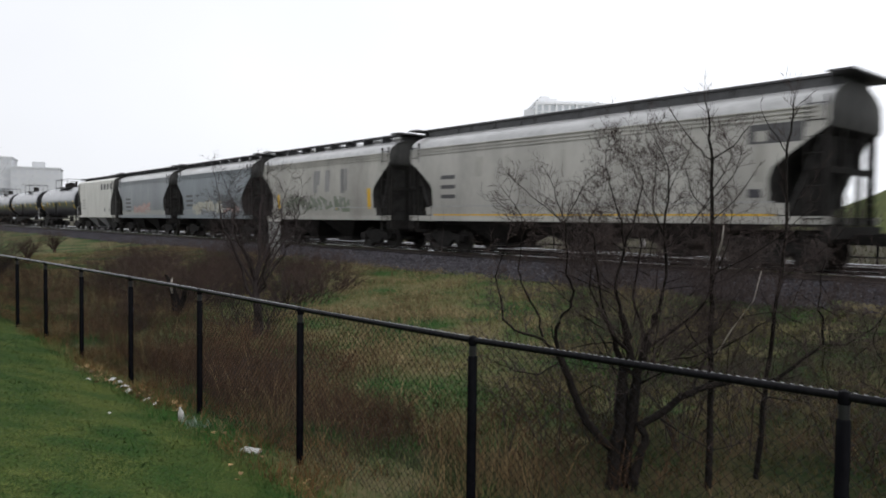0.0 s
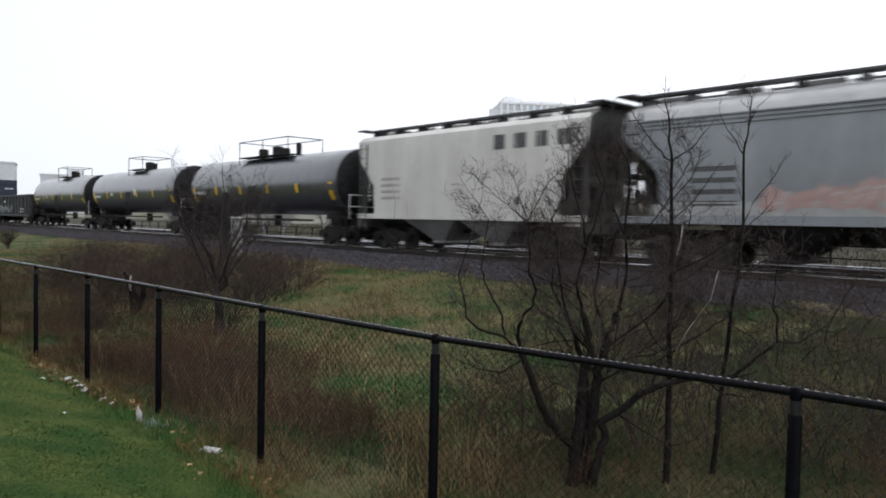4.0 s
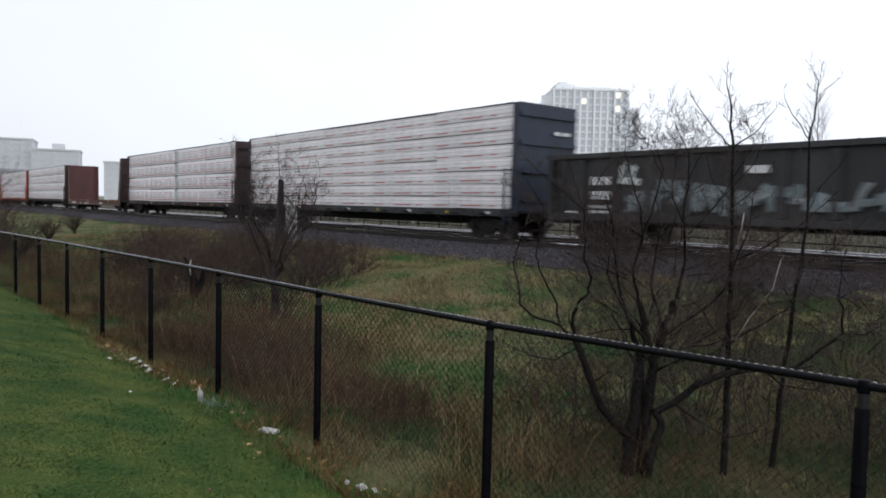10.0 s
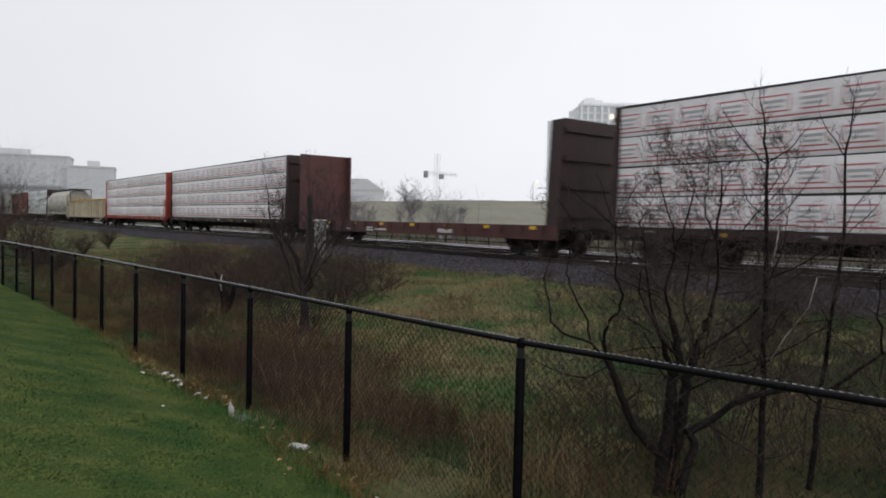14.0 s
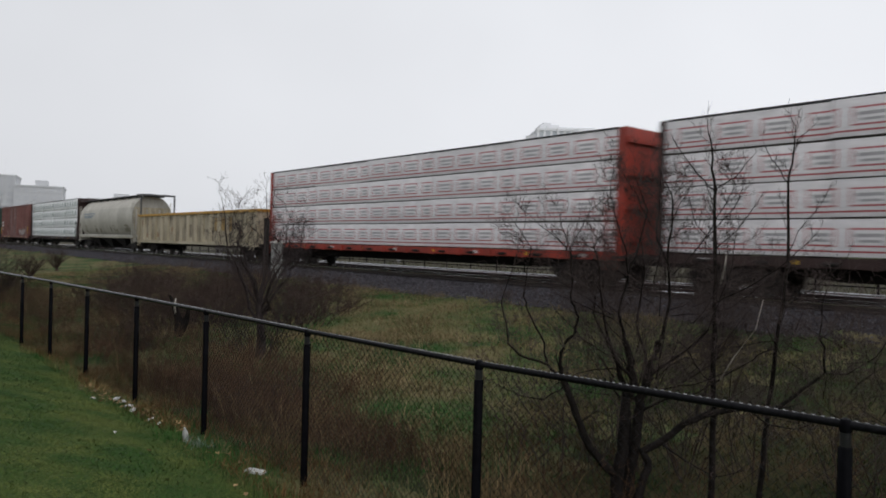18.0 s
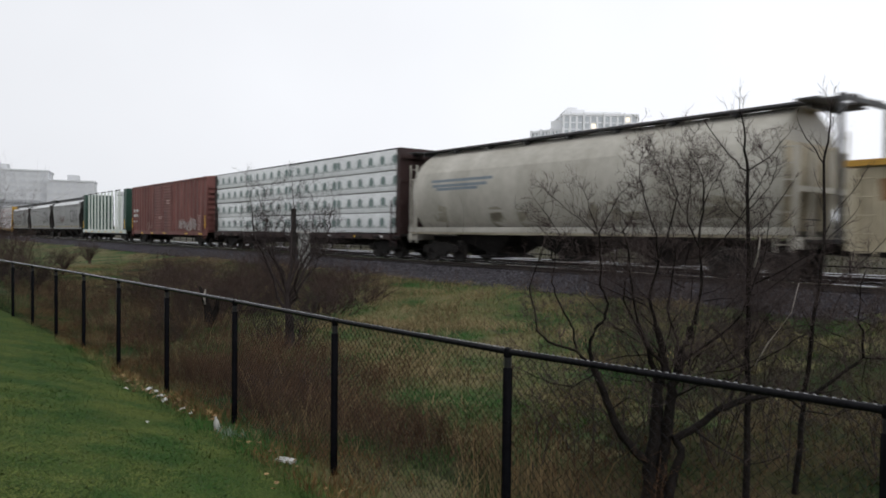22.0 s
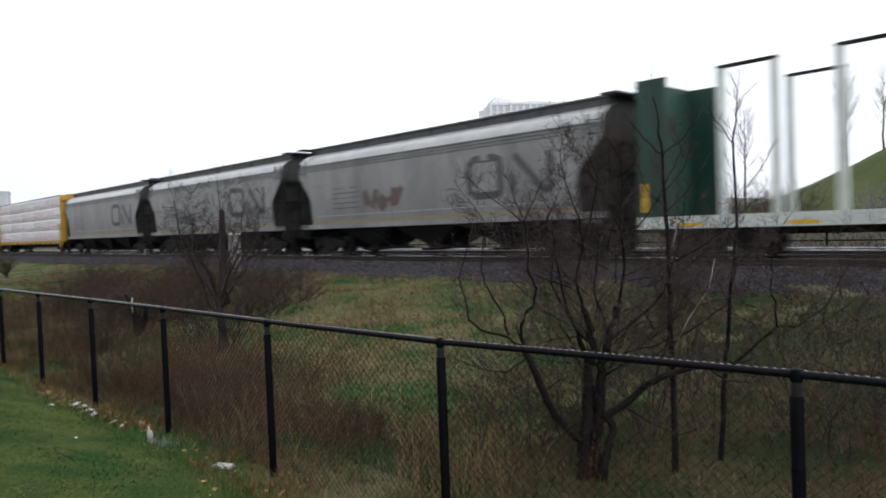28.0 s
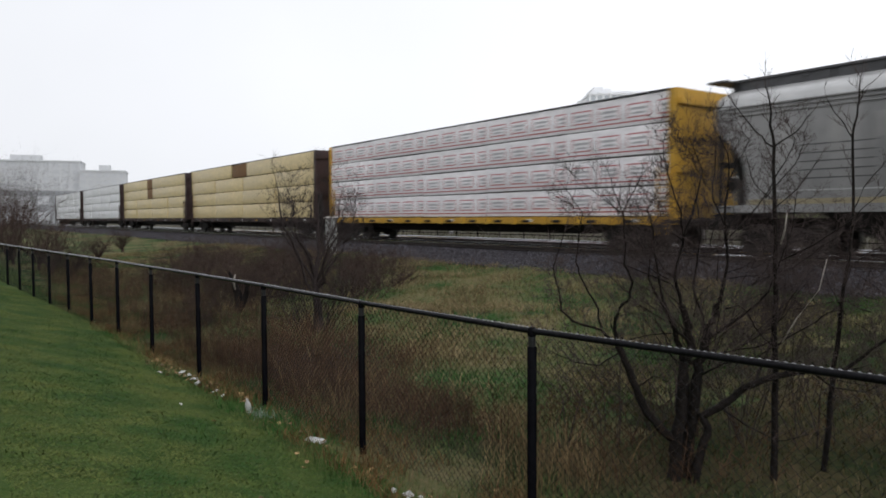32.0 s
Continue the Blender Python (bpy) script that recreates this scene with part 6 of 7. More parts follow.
    # the low limb that bows out and up, with its knee and its two forks
    limb([(1.61, 0.38, 0), (1.48, 0.49, -0.03), (1.36, 0.63, -0.06), (1.29, 0.77, -0.08), (1.20, 1.01, -0.1), (1.14, 1.15, -0.1), (1.09, 1.27, -0.1)], 0.040, 0.030, 5, 0.28, 1)
    limb([(1.09, 1.27, -0.1), (1.07, 1.43, -0.1), (1.11, 1.57, -0.1), (1.20, 1.66, -0.08), (1.23, 1.80, -0.06), (1.16, 1.94, -0.05), (1.17, 2.12, -0.05), (1.14, 2.45, -0.05)], 0.024, 0.009, 9, 0.26)
    limb([(1.14, 2.45, -0.05), (1.05, 2.75, -0.05), (0.97, 3.05, -0.05)], 0.008, 0.003, 14, 0.16, 1)
    limb([(1.14, 2.45, -0.05), (1.30, 2.86, 0), (1.46, 3.10, 0)], 0.008, 0.003, 14, 0.16, 1)
    limb([(1.16, 2.42, -0.05), (0.85, 2.73, -0.1), (0.62, 3.02, -0.1)], 0.007, 0.003, 12, 0.16, 1)
    limb([(1.09, 1.24, -0.1), (0.95, 1.38, -0.15), (0.69, 1.47, -0.2), (0.59, 1.56, -0.2), (0.57, 1.75, -0.2), (0.52, 1.93, -0.2), (0.62, 2.25, -0.2)], 0.018, 0.005, 9, 0.24)
    limb([(0.95, 1.40, -0.15), (0.87, 1.66, -0.15), (0.77, 1.84, -0.15), (0.72, 1.98, -0.15), (0.78, 2.45, -0.15), (0.62, 2.75, -0.15)], 0.015, 0.004, 9, 0.26)
    limb([(1.12, 1.18, -0.1), (0.92, 1.08, -0.2), (0.70, 1.12, -0.25), (0.50, 1.22, -0.3)], 0.010, 0.004, 9, 0.22, 1)
    limb([(1.26, 0.86, -0.08), (1.40, 0.98, -0.15), (1.52, 0.94, -0.2)], 0.008, 0.003, 9, 0.2, 1)
    # the crown over the stems
    limb([(1.68, 1.58, 0.05), (1.62, 1.85, 0.05), (1.70, 2.15, 0.08), (1.80, 2.54, 0.1), (1.87, 2.95, 0.1), (1.74, 3.39, 0.1)], 0.026, 0.004, 11, 0.30)
    limb([(1.70, 2.1, 0.08), (1.66, 2.45, 0), (1.54, 2.91, 0), (1.50, 3.2, 0), (1.52, 3.52, 0)], 0.014, 0.003, 11, 0.24)
    limb([(2.02, 1.63, 0.05), (2.08, 1.95, 0.05), (2.05, 2.4, 0.05), (2.08, 2.9, 0.05), (2.07, 3.15, 0.05), (1.94, 3.48, 0.05)], 0.026, 0.004, 11, 0.30)
    limb([(2.05, 2.3, 0.05), (1.96, 2.6, 0.1), (1.98, 3.1, 0.1), (1.97, 3.46, 0.1)], 0.014, 0.003, 11, 0.24)
    limb([(1.90, 2.77, 0.1), (1.78, 3.11, 0.1), (1.70, 3.26, 0.1), (1.57, 3.52, 0.1)], 0.008, 0.003, 12, 0.2, 1)
    limb([(2.05, 2.7, 0.05), (2.14, 3.05, 0.0), (2.24, 3.3, 0.0), (2.16, 3.46, 0.0)], 0.008, 0.003, 12, 0.2, 1)
    limb([(2.1, 2.2, 0.05), (2.4, 2.55, 0.2), (2.65, 3.08, 0.25), (2.72, 3.33, 0.25), (2.64, 3.57, 0.25)], 0.012, 0.003, 9, 0.26)
    limb([(2.45, 2.62, 0.2), (2.75, 3.04, 0.3), (2.82, 3.28, 0.3), (2.85, 3.50, 0.3)], 0.009, 0.003, 9, 0.22, 1)
    limb([(1.77, 1.20, 0.04), (1.58, 1.42, 0.0), (1.48, 1.75, 0.0), (1.42, 2.23, 0.0), (1.36, 2.48, 0.0), (1.50, 2.84, 0.0)], 0.022, 0.004, 11, 0.28)
    limb([(1.62, 1.45, 0.25), (1.45, 1.8, 0.35), (1.50, 2.2, 0.4), (1.42, 2.6, 0.4)], 0.020, 0.004, 11, 0.3)
    limb([(1.82, 1.06, 0.04), (1.96, 1.32, 0.3), (1.90, 1.7, 0.5), (2.0, 2.2, 0.6), (1.95, 2.6, 0.6)], 0.022, 0.005, 10, 0.3)
    limb([(1.89, 1.25, 0.04), (2.19, 1.49, 0.0), (2.33, 1.63, -0.05), (2.42, 1.77, -0.05), (2.58, 2.2, -0.05), (2.62, 2.6, -0.05)], 0.022, 0.004, 10, 0.28)
    limb([(1.85, 0.95, 0.04), (2.0, 1.1, -0.15), (2.2, 1.16, -0.25), (2.4, 1.3, -0.3)], 0.014, 0.004, 9, 0.26)
    # the long low limb that runs out level and turns up
    limb([(1.86, 0.59, 0), (2.03, 0.71, -0.04), (2.21, 0.87, -0.06), (2.44, 0.97, -0.08), (2.68, 1.02, -0.1), (3.02, 1.03, -0.1)], 0.036, 0.024, 7, 0.26)
    limb([(3.02, 1.03, -0.1), (3.25, 1.22, -0.1), (3.44, 1.36, -0.1), (3.43, 1.55, -0.1), (3.38, 1.69, -0.1), (3.46, 2.1, -0.05)], 0.022, 0.005, 10, 0.28)
    limb([(2.75, 1.02, -0.1), (3.0, 0.86, 0), (3.3, 0.8, 0.1), (3.6, 0.92, 0.1)], 0.012, 0.004, 9, 0.26)
    limb([(3.44, 1.36, -0.1), (3.7, 1.34, 0), (3.95, 1.5, 0), (4.2, 1.9, 0)], 0.012, 0.004, 9, 0.28)
    limb([(2.30, 0.9, -0.05), (2.55, 1.2, 0.3), (2.75, 1.6, 0.5), (2.8, 2.1, 0.6)], 0.018, 0.006, 10, 0.3)
    limb([(2.0, 0.68, -0.03), (2.2, 0.55, -0.1), (2.45, 0.42, -0.15), (2.7, 0.5, -0.2)], 0.010, 0.003, 9, 0.22, 1)
    return root


def sapling(pts, r0, r1, forks, shoots, length, seed, label):
    """A straight young tree: a leader, then forks that each carry short spurs."""
    rnd = random.Random(seed)
    root = thing("sapling", label, "tree")
    limbs, twigs = Shape(), Shape()
    guided_limb(limbs, twigs, rnd, pts, r0, r1, shoots, length, 1, up=0.7, start=0.35, wob=0.10, crook=0.006, rmax=0.0045, least=0.0021)
    meshed("trunk", limbs, G_BARK, root)
    tagged(meshed("twig_spray", twigs, G_TWIG, root), kind="stuff")
    for fork, fr in forks:
        fl, ft = Shape(), Shape()
        n = int(11 * sum((Vector(b) - Vector(a)).length for a, b in zip(fork, fork[1:])))
        guided_limb(fl, ft, rnd, fork, fr, 0.0032, n, 0.13, 1, up=0.6, start=0.2, wob=0.14, crook=0.008, rmax=0.0035, least=0.0021)
        b = meshed("branch", fl, G_BARK, root)
        tagged(meshed("spur_twig", ft, G_TWIG, b), kind="stuff")
    return root


def bush(x, y, height, stems, seed, material, label, spread=0.5, trunk=0.0, depth=2, name="shrub", cat="shrub", r=0.014, least=0.0021):
    rnd = random.Random(seed)
    z = ground_z(x, y) - 0.05
    root = thing(name, label, cat)
    limbs, twigs = Shape(), Shape()
    if trunk:
        limbs.tube([(x, y, z - 0.1), (x + 0.02, y, z + trunk * 0.6), (x, y, z + trunk * 1.1)], [r * 5.5, r * 4.5, r * 3.5], 9, cap=False)
    for i in range(stems):
        a = rnd.uniform(0, 6.28)
        o = spread * rnd.random()
        b = Vector((x + math.cos(a) * o * (0.15 if trunk else 0.7), y + math.sin(a) * o * (0.15 if trunk else 0.7), z + trunk * rnd.uniform(0.7, 1.05)))
        grow(limbs, twigs, rnd, b, Vector((math.cos(a) * spread, math.sin(a) * spread, 1.0)), (height - trunk) * rnd.uniform(0.5, 0.85), r * rnd.uniform(0.7, 1.4), depth, 0.32, 0.85, wob=0.22, thin=min(0.011, r * 0.62), least=least)
    if limbs.v:
        tagged(meshed("branching", limbs, material, root), kind="stuff")
    if twigs.v:
        tagged(meshed("twig_crown", twigs, material, root), kind="stuff")
    return root


crab_tree()
pole_one = sapling([(2.48, 6.6, -0.1), (2.49, 6.6, 0.55), (2.48, 6.6, 1.21), (2.47, 6.6, 1.87), (2.46, 6.6, 2.43), (2.45, 6.6, 2.98), (2.42, 6.6, 3.26), (2.37, 6.6, 3.50)], 0.034, 0.005,
                   [([(2.45, 6.6, 2.97), (2.27, 6.57, 3.12), (2.07, 6.55, 3.37)], 0.007), ([(2.45, 6.6, 2.98), (2.63, 6.6, 3.10), (2.77, 6.6, 3.28)], 0.007),
                    ([(2.48, 6.6, 1.21), (2.32, 6.5, 1.35), (2.19, 6.45, 1.54), (2.09, 6.45, 1.63)], 0.008), ([(2.48, 6.6, 1.21), (2.81, 6.55, 1.45), (3.0, 6.55, 1.59), (3.1, 6.55, 1.95)], 0.008),
                    ([(2.47, 6.6, 2.45), (2.66, 6.6, 2.62), (2.82, 6.6, 2.86)], 0.005), ([(2.46, 6.6, 2.5), (2.30, 6.62, 2.65), (2.22, 6.62, 2.9)], 0.005),
                    ([(2.47, 6.6, 1.95), (2.75, 6.5, 2.12), (3.05, 6.45, 2.35), (3.3, 6.45, 2.6)], 0.007)], 26, 0.22, 31, "straight bare sapling behind the fence")
for i, (x, y, h, n) in enumerate(((0.75, 7.5, 1.7, 5), (1.25, 7.6, 2.2, 8), (1.7, 7.8, 2.5, 10), (2.1, 7.9, 2.6, 11), (2.6, 7.7, 2.5, 11), (3.3, 7.6, 2.4, 9), (4.1, 7.3, 2.5, 8), (4.9, 7.4, 2.4, 6), (2.2, 9.0, 2.3, 10), (2.9, 8.6, 2.4, 9), (3.6, 8.9, 2.2, 9))):
    bush(x, y, h, n, 130 + i, G_TWIG, "thicket of thin dark bare suckers behind the tree", 0.34, 0, 2, r=0.0062)
for i, (x, y, h, n) in enumerate(((4.3, 6.7, 1.5, 20), (5.0, 6.3, 1.5, 20), (5.6, 5.7, 1.4, 18), (5.2, 7.4, 1.9, 18))):
    bush(x, y, h, n, 150 + i, G_SHRUB, "low tangle of dark bare twigs behind the fence", 0.8, 0, 2, r=0.006)
sapling([(3.04, 6.9, -0.1), (3.09, 6.9, 0.66), (3.15, 6.9, 1.16), (3.20, 6.9, 1.75), (3.27, 6.9, 2.32), (3.25, 6.9, 3.10), (3.29, 6.9, 3.36), (3.31, 6.9, 3.62)], 0.028, 0.004,
        [([(3.25, 6.9, 3.08), (3.13, 6.88, 3.25), (3.0, 6.86, 3.43)], 0.006), ([(3.29, 6.9, 3.35), (3.33, 6.9, 3.50), (3.44, 6.9, 3.60)], 0.005), ([(3.26, 6.9, 2.4), (3.45, 6.9, 2.75), (3.62, 6.9, 3.0)], 0.005), ([(3.22, 6.9, 1.9), (3.5, 6.85, 2.1), (3.8, 6.85, 2.4)], 0.006)], 22, 0.2, 32, "slender leaning bare sapling behind the fence")
dead = Shape()
dead.tube([(2.52, 6.54, 1.27), (2.62, 6.5, 1.48), (2.80, 6.48, 1.74), (2.86, 6.48, 2.0)], [0.0065, 0.006, 0.005, 0.003], 6)
dead.tube([(2.50, 6.55, 2.13), (2.52, 6.52, 2.25), (2.53, 6.5, 2.40)], [0.009, 0.008, 0.004], 6)
meshed("dead_twig", dead, G_DEADTWIG, pole_one, "peeled pale dead twig")




def thorn_tree(x, y, top, crown, limbs_n, seed):
    """A dense low-forked tree: a short trunk and steep crooked limbs, each with its own twigs."""
    rnd = random.Random(seed)
    z = ground_z(x, y) - 0.05
    root = thing("bare_tree", "dense bare small tree on the bank", "tree")
    tr = Shape()
    tr.tube([(x, y, z - 0.1), (x + 0.03, y, z + 0.5), (x - 0.02, y, z + 1.0), (x, y, z + 1.45)], [0.11, 0.09, 0.065, 0.035], 9, cap=False)
    meshed("trunk", tr, G_BANKTREE, root)
    for i in range(limbs_n):
        a = 6.283 * i / limbs_n + rnd.uniform(-0.2, 0.2)
        rr_ = crown * rnd.uniform(0.35, 1.0)
        h = top * rnd.uniform(0.72, 1.0) - 0.45 * rr_ * rr_
        z0 = z + rnd.uniform(0.7, 1.35)
        c_, s_ = math.cos(a), math.sin(a)
        mid = z0 + (h - z0) * 0.45
        limbs, twigs = Shape(), Shape()
        guided_limb(limbs, twigs, rnd, [(x, y, z0), (x + 0.55 * rr_ * c_, y + 0.55 * rr_ * s_, mid), (x + 0.9 * rr_ * c_, y + 0.9 * rr_ * s_, mid + (h - mid) * 0.5), (x + rr_ * c_, y + rr_ * s_, h)],
                    rnd.uniform(0.024, 0.036), 0.006, 15, 0.5, 2, up=0.3, start=0.2, wob=0.2, crook=0.05, rmax=0.007, least=0.0028)
        lb = meshed("limb", limbs, G_BANKTREE, root)
        if twigs.v:
            tagged(meshed("twig_spray", twigs, G_BANKTREE, lb), kind="stuff")


thorn_tree(-3.66, 14.85, 3.5, 1.05, 11, 43)
bush(-3.72, 14.95, 1.75, 34, 47, G_BANKTREE, "dark brushwood round the small tree on the bank", 0.5, 0, 2, r=0.009, least=0.0028)
# a forked stump with peeled wood
root = thing("broken_tree", "dark forked broken tree with pale peeled wood in the thicket", "tree")
st = Shape()
st.tube([(-6.28, 17.6, -0.1), (-6.30, 17.6, 0.5), (-6.40, 17.6, 0.8), (-6.52, 17.6, 1.05)], [0.12, 0.10, 0.07, 0.03], 8, cap=False)
st.tube([(-6.26, 17.6, 0.1), (-6.08, 17.55, 0.5), (-6.02, 17.5, 0.8)], [0.09, 0.07, 0.04], 8, cap=False)
meshed("trunk", st, G_BARK, root)
st = Shape()
st.tube([(-6.34, 17.5, 0.62), (-6.37, 17.5, 0.8), (-6.33, 17.5, 1.0)], [0.02, 0.03, 0.01], 6)
meshed("peeled_wood", st, G_DEADTWIG, root, "pale peeled wood")
for i, (s, p, h, n, w) in enumerate(((18.5, 6.4, 1.1, 39, 1.0), (19.5, 7.6, 1.7, 66, 1.3), (21.0, 9.0, 1.8, 69, 1.4), (23.0, 7.2, 1.8, 66, 1.3), (24.5, 9.6, 1.7, 66, 1.4), (26.5, 11.5, 1.6, 60, 1.4), (27.0, 7.6, 1.7, 60, 1.3), (29.0, 13.2, 1.4, 51, 1.3), (30.0, 9.4, 1.7, 60, 1.3), (33.0, 11.0, 1.6, 51, 1.3), (17.5, 9.4, 1.4, 54, 1.2), (19.0, 11.2, 1.3, 51, 1.2), (22.0, 12.4, 1.3, 51, 1.3), (24.5, 13.6, 1.2, 48, 1.3), (16.6, 4.9, 0.9, 36, 0.9), (9.6, 4.7, 0.7, 33, 0.8))):
    v = at(s, p)
    bush(v.x, v.y, h, n, 50 + i, G_SHRUB, "tangle of bare brown bramble canes", w, 0, 2, r=0.015, least=0.003)
for i, (s, p, h) in enumerate(((32, 4.9, 2.3), (35.5, 4.6, 2.9), (39, 4.5, 3.6), (44, 3.9, 5.6), (50, 4.2, 6.6), (60, 5.4, 7.2), (50, 10.5, 1.8), (42, 7.6, 2.0), (72, 5.4, 7.4))):
    v = at(s, p)
    bush(v.x, v.y, h, 30, 70 + i, G_SHRUB, "bare grey-brown bush on the railway bank", 0.75 if h < 3 else 0.42, 0.3, 2, r=0.020)

# ---------------------------------------------------------------- litter by the fence
M_LITTER = mat("weathered_white_plastic", (0.36, 0.36, 0.35), (0.56, 0.56, 0.54), 15, 0.5)
M_LEAF = mat("dead_brown_leaf", (0.12, 0.065, 0.026), (0.32, 0.22, 0.11), 15, 0.8, rand=0.65)
bot = Shape().rings([[(r * math.cos(a * math.pi / 6), r * math.sin(a * math.pi / 6), z) for a in range(12)] for r, z in ((0.01, 0), (0.04, 0.0), (0.045, 0.02), (0.045, 0.12), (0.035, 0.16), (0.016, 0.19), (0.016, 0.22), (0.005, 0.222))])
b = part("plastic_bottle", bot, M_LITTER, smooth=True, m=Matrix.Translation((-2.90, 8.40, ground_z(-2.90, 8.40) + 0.02)) @ pose(0, 0, 0, 6, -5, 0) @ Matrix.Diagonal((0.75, 0.75, 0.75, 1)))
tagged(b, "white plastic bottle standing in the grass by the fence", "litter")
pl = Shape()
pl.rings([[(-0.13, -0.05, 0), (0.13, -0.06, 0), (0.14, 0.06, 0), (-0.12, 0.05, 0)], [(-0.12, -0.04, 0.035), (0.13, -0.05, 0.03), (0.13, 0.05, 0.04), (-0.11, 0.04, 0.05)], [(-0.06, -0.02, 0.05), (0.05, -0.02, 0.045), (0.06, 0.02, 0.05), (-0.05, 0.02, 0.06)]])
b = part("flat_stone", pl, M_LITTER, m=Matrix.Translation((-1.85, 7.38, ground_z(-1.85, 7.38) + 0.015)) @ pose(0, 0, 0, 0, 0, -20) @ Matrix.Diagonal((0.8, 0.8, 0.7, 1)))
tagged(b, "flat pale stone lying in the grass by the fence", "stone")
rnd = random.Random(9)
leaf_me = Shape().add([(-0.05, -0.03, 0), (0.02, -0.045, 0.02), (0.06, 0.0, 0.005), (0.01, 0.045, 0.03), (-0.05, 0.03, 0.012), (0, 0, -0.004)], [(0, 1, 5), (1, 2, 5), (2, 3, 5), (3, 4, 5), (4, 0, 5)]).data("fallen_leaf", M_LEAF)
for i in range(95):
    k = rnd.random() ** 1.3
    x = -5.25 + 1.9 * k + rnd.gauss(0, 0.14)
    y = 11.2 - 2.15 * k + rnd.gauss(0, 0.14)
    lf = part("fallen_leaf", leaf_me, None, m=Matrix.Translation((x, y, ground_z(x, y) + 0.05)) @ pose(0, 0, 0, rnd.uniform(-30, 30), rnd.uniform(-30, 30), rnd.uniform(0, 360)) @ Matrix.Diagonal((*(rnd.uniform(0.3, 0.8),) * 3, 1)))
    tagged(lf, "pale dead leaf on the lawn edge", "leaf", "fallen leaves along the fence")
for i in range(44):
    k = rnd.random()
    x, y = -3.35 + 3.1 * k + rnd.gauss(0, 0.12), 9.05 - 3.35 * k + rnd.gauss(0, 0.12)
    lf = part("fallen_leaf", leaf_me, None, m=Matrix.Translation((x, y, ground_z(x, y) + 0.05)) @ pose(0, 0, 0, rnd.uniform(-30, 30), rnd.uniform(-30, 30), rnd.uniform(0, 360)) @ Matrix.Diagonal((*(rnd.uniform(0.2, 0.55),) * 3, 1)))
    tagged(lf, "curled tan dead leaf under the fence", "leaf", "fallen leaves along the fence")
for i in range(9):
    x = rnd.uniform(-4.5, -0.8)
    y = 7.0 + (-x - 1.2) * 1.1 - rnd.uniform(0.1, 2.6)
    lf = part("fallen_leaf", leaf_me, None, m=Matrix.Translation((x, y, ground_z(x, y) + 0.06)) @ pose(0, 0, 0, rnd.uniform(-20, 20), rnd.uniform(-20, 20), rnd.uniform(0, 360)) @ Matrix.Diagonal((0.45, 0.45, 0.45, 1)))
    tagged(lf, "small pale dead leaf on the lawn", "leaf", "fallen leaves along the fence")

# torn scraps of white packaging among the leaves
scrap = Shape().add([(-0.06, -0.035, 0), (0.0, -0.05, 0.035), (0.065, -0.02, 0.01), (0.05, 0.04, 0.04), (-0.02, 0.05, 0.012), (-0.065, 0.02, 0.03), (0, 0, 0.05)], [(0, 1, 6), (1, 2, 6), (2, 3, 6), (3, 4, 6), (4, 5, 6), (5, 0, 6)]).data("paper_scrap", M_LITTER)
for i, (x, y, k) in enumerate(((-4.55, 10.32, 1.1), (-4.42, 10.22, 0.9), (-4.18, 9.85, 0.9), (-4.02, 9.60, 0.7), (-4.75, 10.02, 0.6), (-3.62, 9.20, 0.6), (-3.45, 9.02, 0.5), (-0.72, 6.02, 0.8), (-0.60, 5.92, 0.6), (-0.85, 6.1, 0.5), (-3.55, 8.0, 0.4))):
    sc = part("paper_scrap", scrap, None, m=Matrix.Translation((x, y, ground_z(x, y) + 0.04)) @ pose(0, 0, 0, rnd.uniform(-20, 20), rnd.uniform(-20, 20), rnd.uniform(0, 360)) @ Matrix.Diagonal((k, k, k, 1)))
    tagged(sc, "crumpled white packaging scrap in the grass", "litter", "litter along the fence")

# ---------------------------------------------------------------- trackside cabinet and post
M_CABINET = mat("flaking_white_cabinet_paint", (0.10, 0.10, 0.10), (0.42, 0.42, 0.41), 4.5, 0.7, fine=9)
M_CAP = mat("pale_cabinet_lid", (0.5, 0.48, 0.45), (0.62, 0.6, 0.57), 8, 0.6)
v = at(30.6, 15.5)
cz = ground_z(v.x, v.y)
cab = thing("relay_cabinet", "weathered flaking white trackside relay cabinet with a flat lid", "cabinet", Matrix.Translation((v.x, v.y, cz)) @ pose(0, 0, 0, 0, 0, 18))
top = 2.34 - cz
part("body", Shape().rings([[(-0.22, -0.2, -0.1), (0.22, -0.2, -0.1), (0.22, 0.2, -0.1), (-0.22, 0.2, -0.1)], [(-0.25, -0.22, top), (0.25, -0.22, top), (0.25, 0.22, top), (-0.25, 0.22, top)]]), M_CABINET, cab)
part("lid", Shape().rings([[(-0.31, -0.28, top), (0.31, -0.28, top), (0.31, 0.28, top), (-0.31, 0.28, top)], [(-0.31, -0.28, top + 0.04), (0.31, -0.28, top + 0.04), (0.31, 0.28, top + 0.04), (-0.31, 0.28, top + 0.04)], [(-0.2, -0.2, top + 0.08), (0.2, -0.2, top + 0.08), (0.2, 0.2, top + 0.08), (-0.2, 0.2, top + 0.08)]]), M_CAP, cab)
part("door", Shape().box(-0.19, 0.19, -0.235, -0.215, 0.15, top - 0.12), M_CABINET, cab)
part("door_handle", Shape().tube([(0.12, -0.26, top * 0.5), (0.12, -0.26, top * 0.5 + 0.12)], 0.012, 6), M_TRUCK, cab)
v = at(32.3, 15.8)
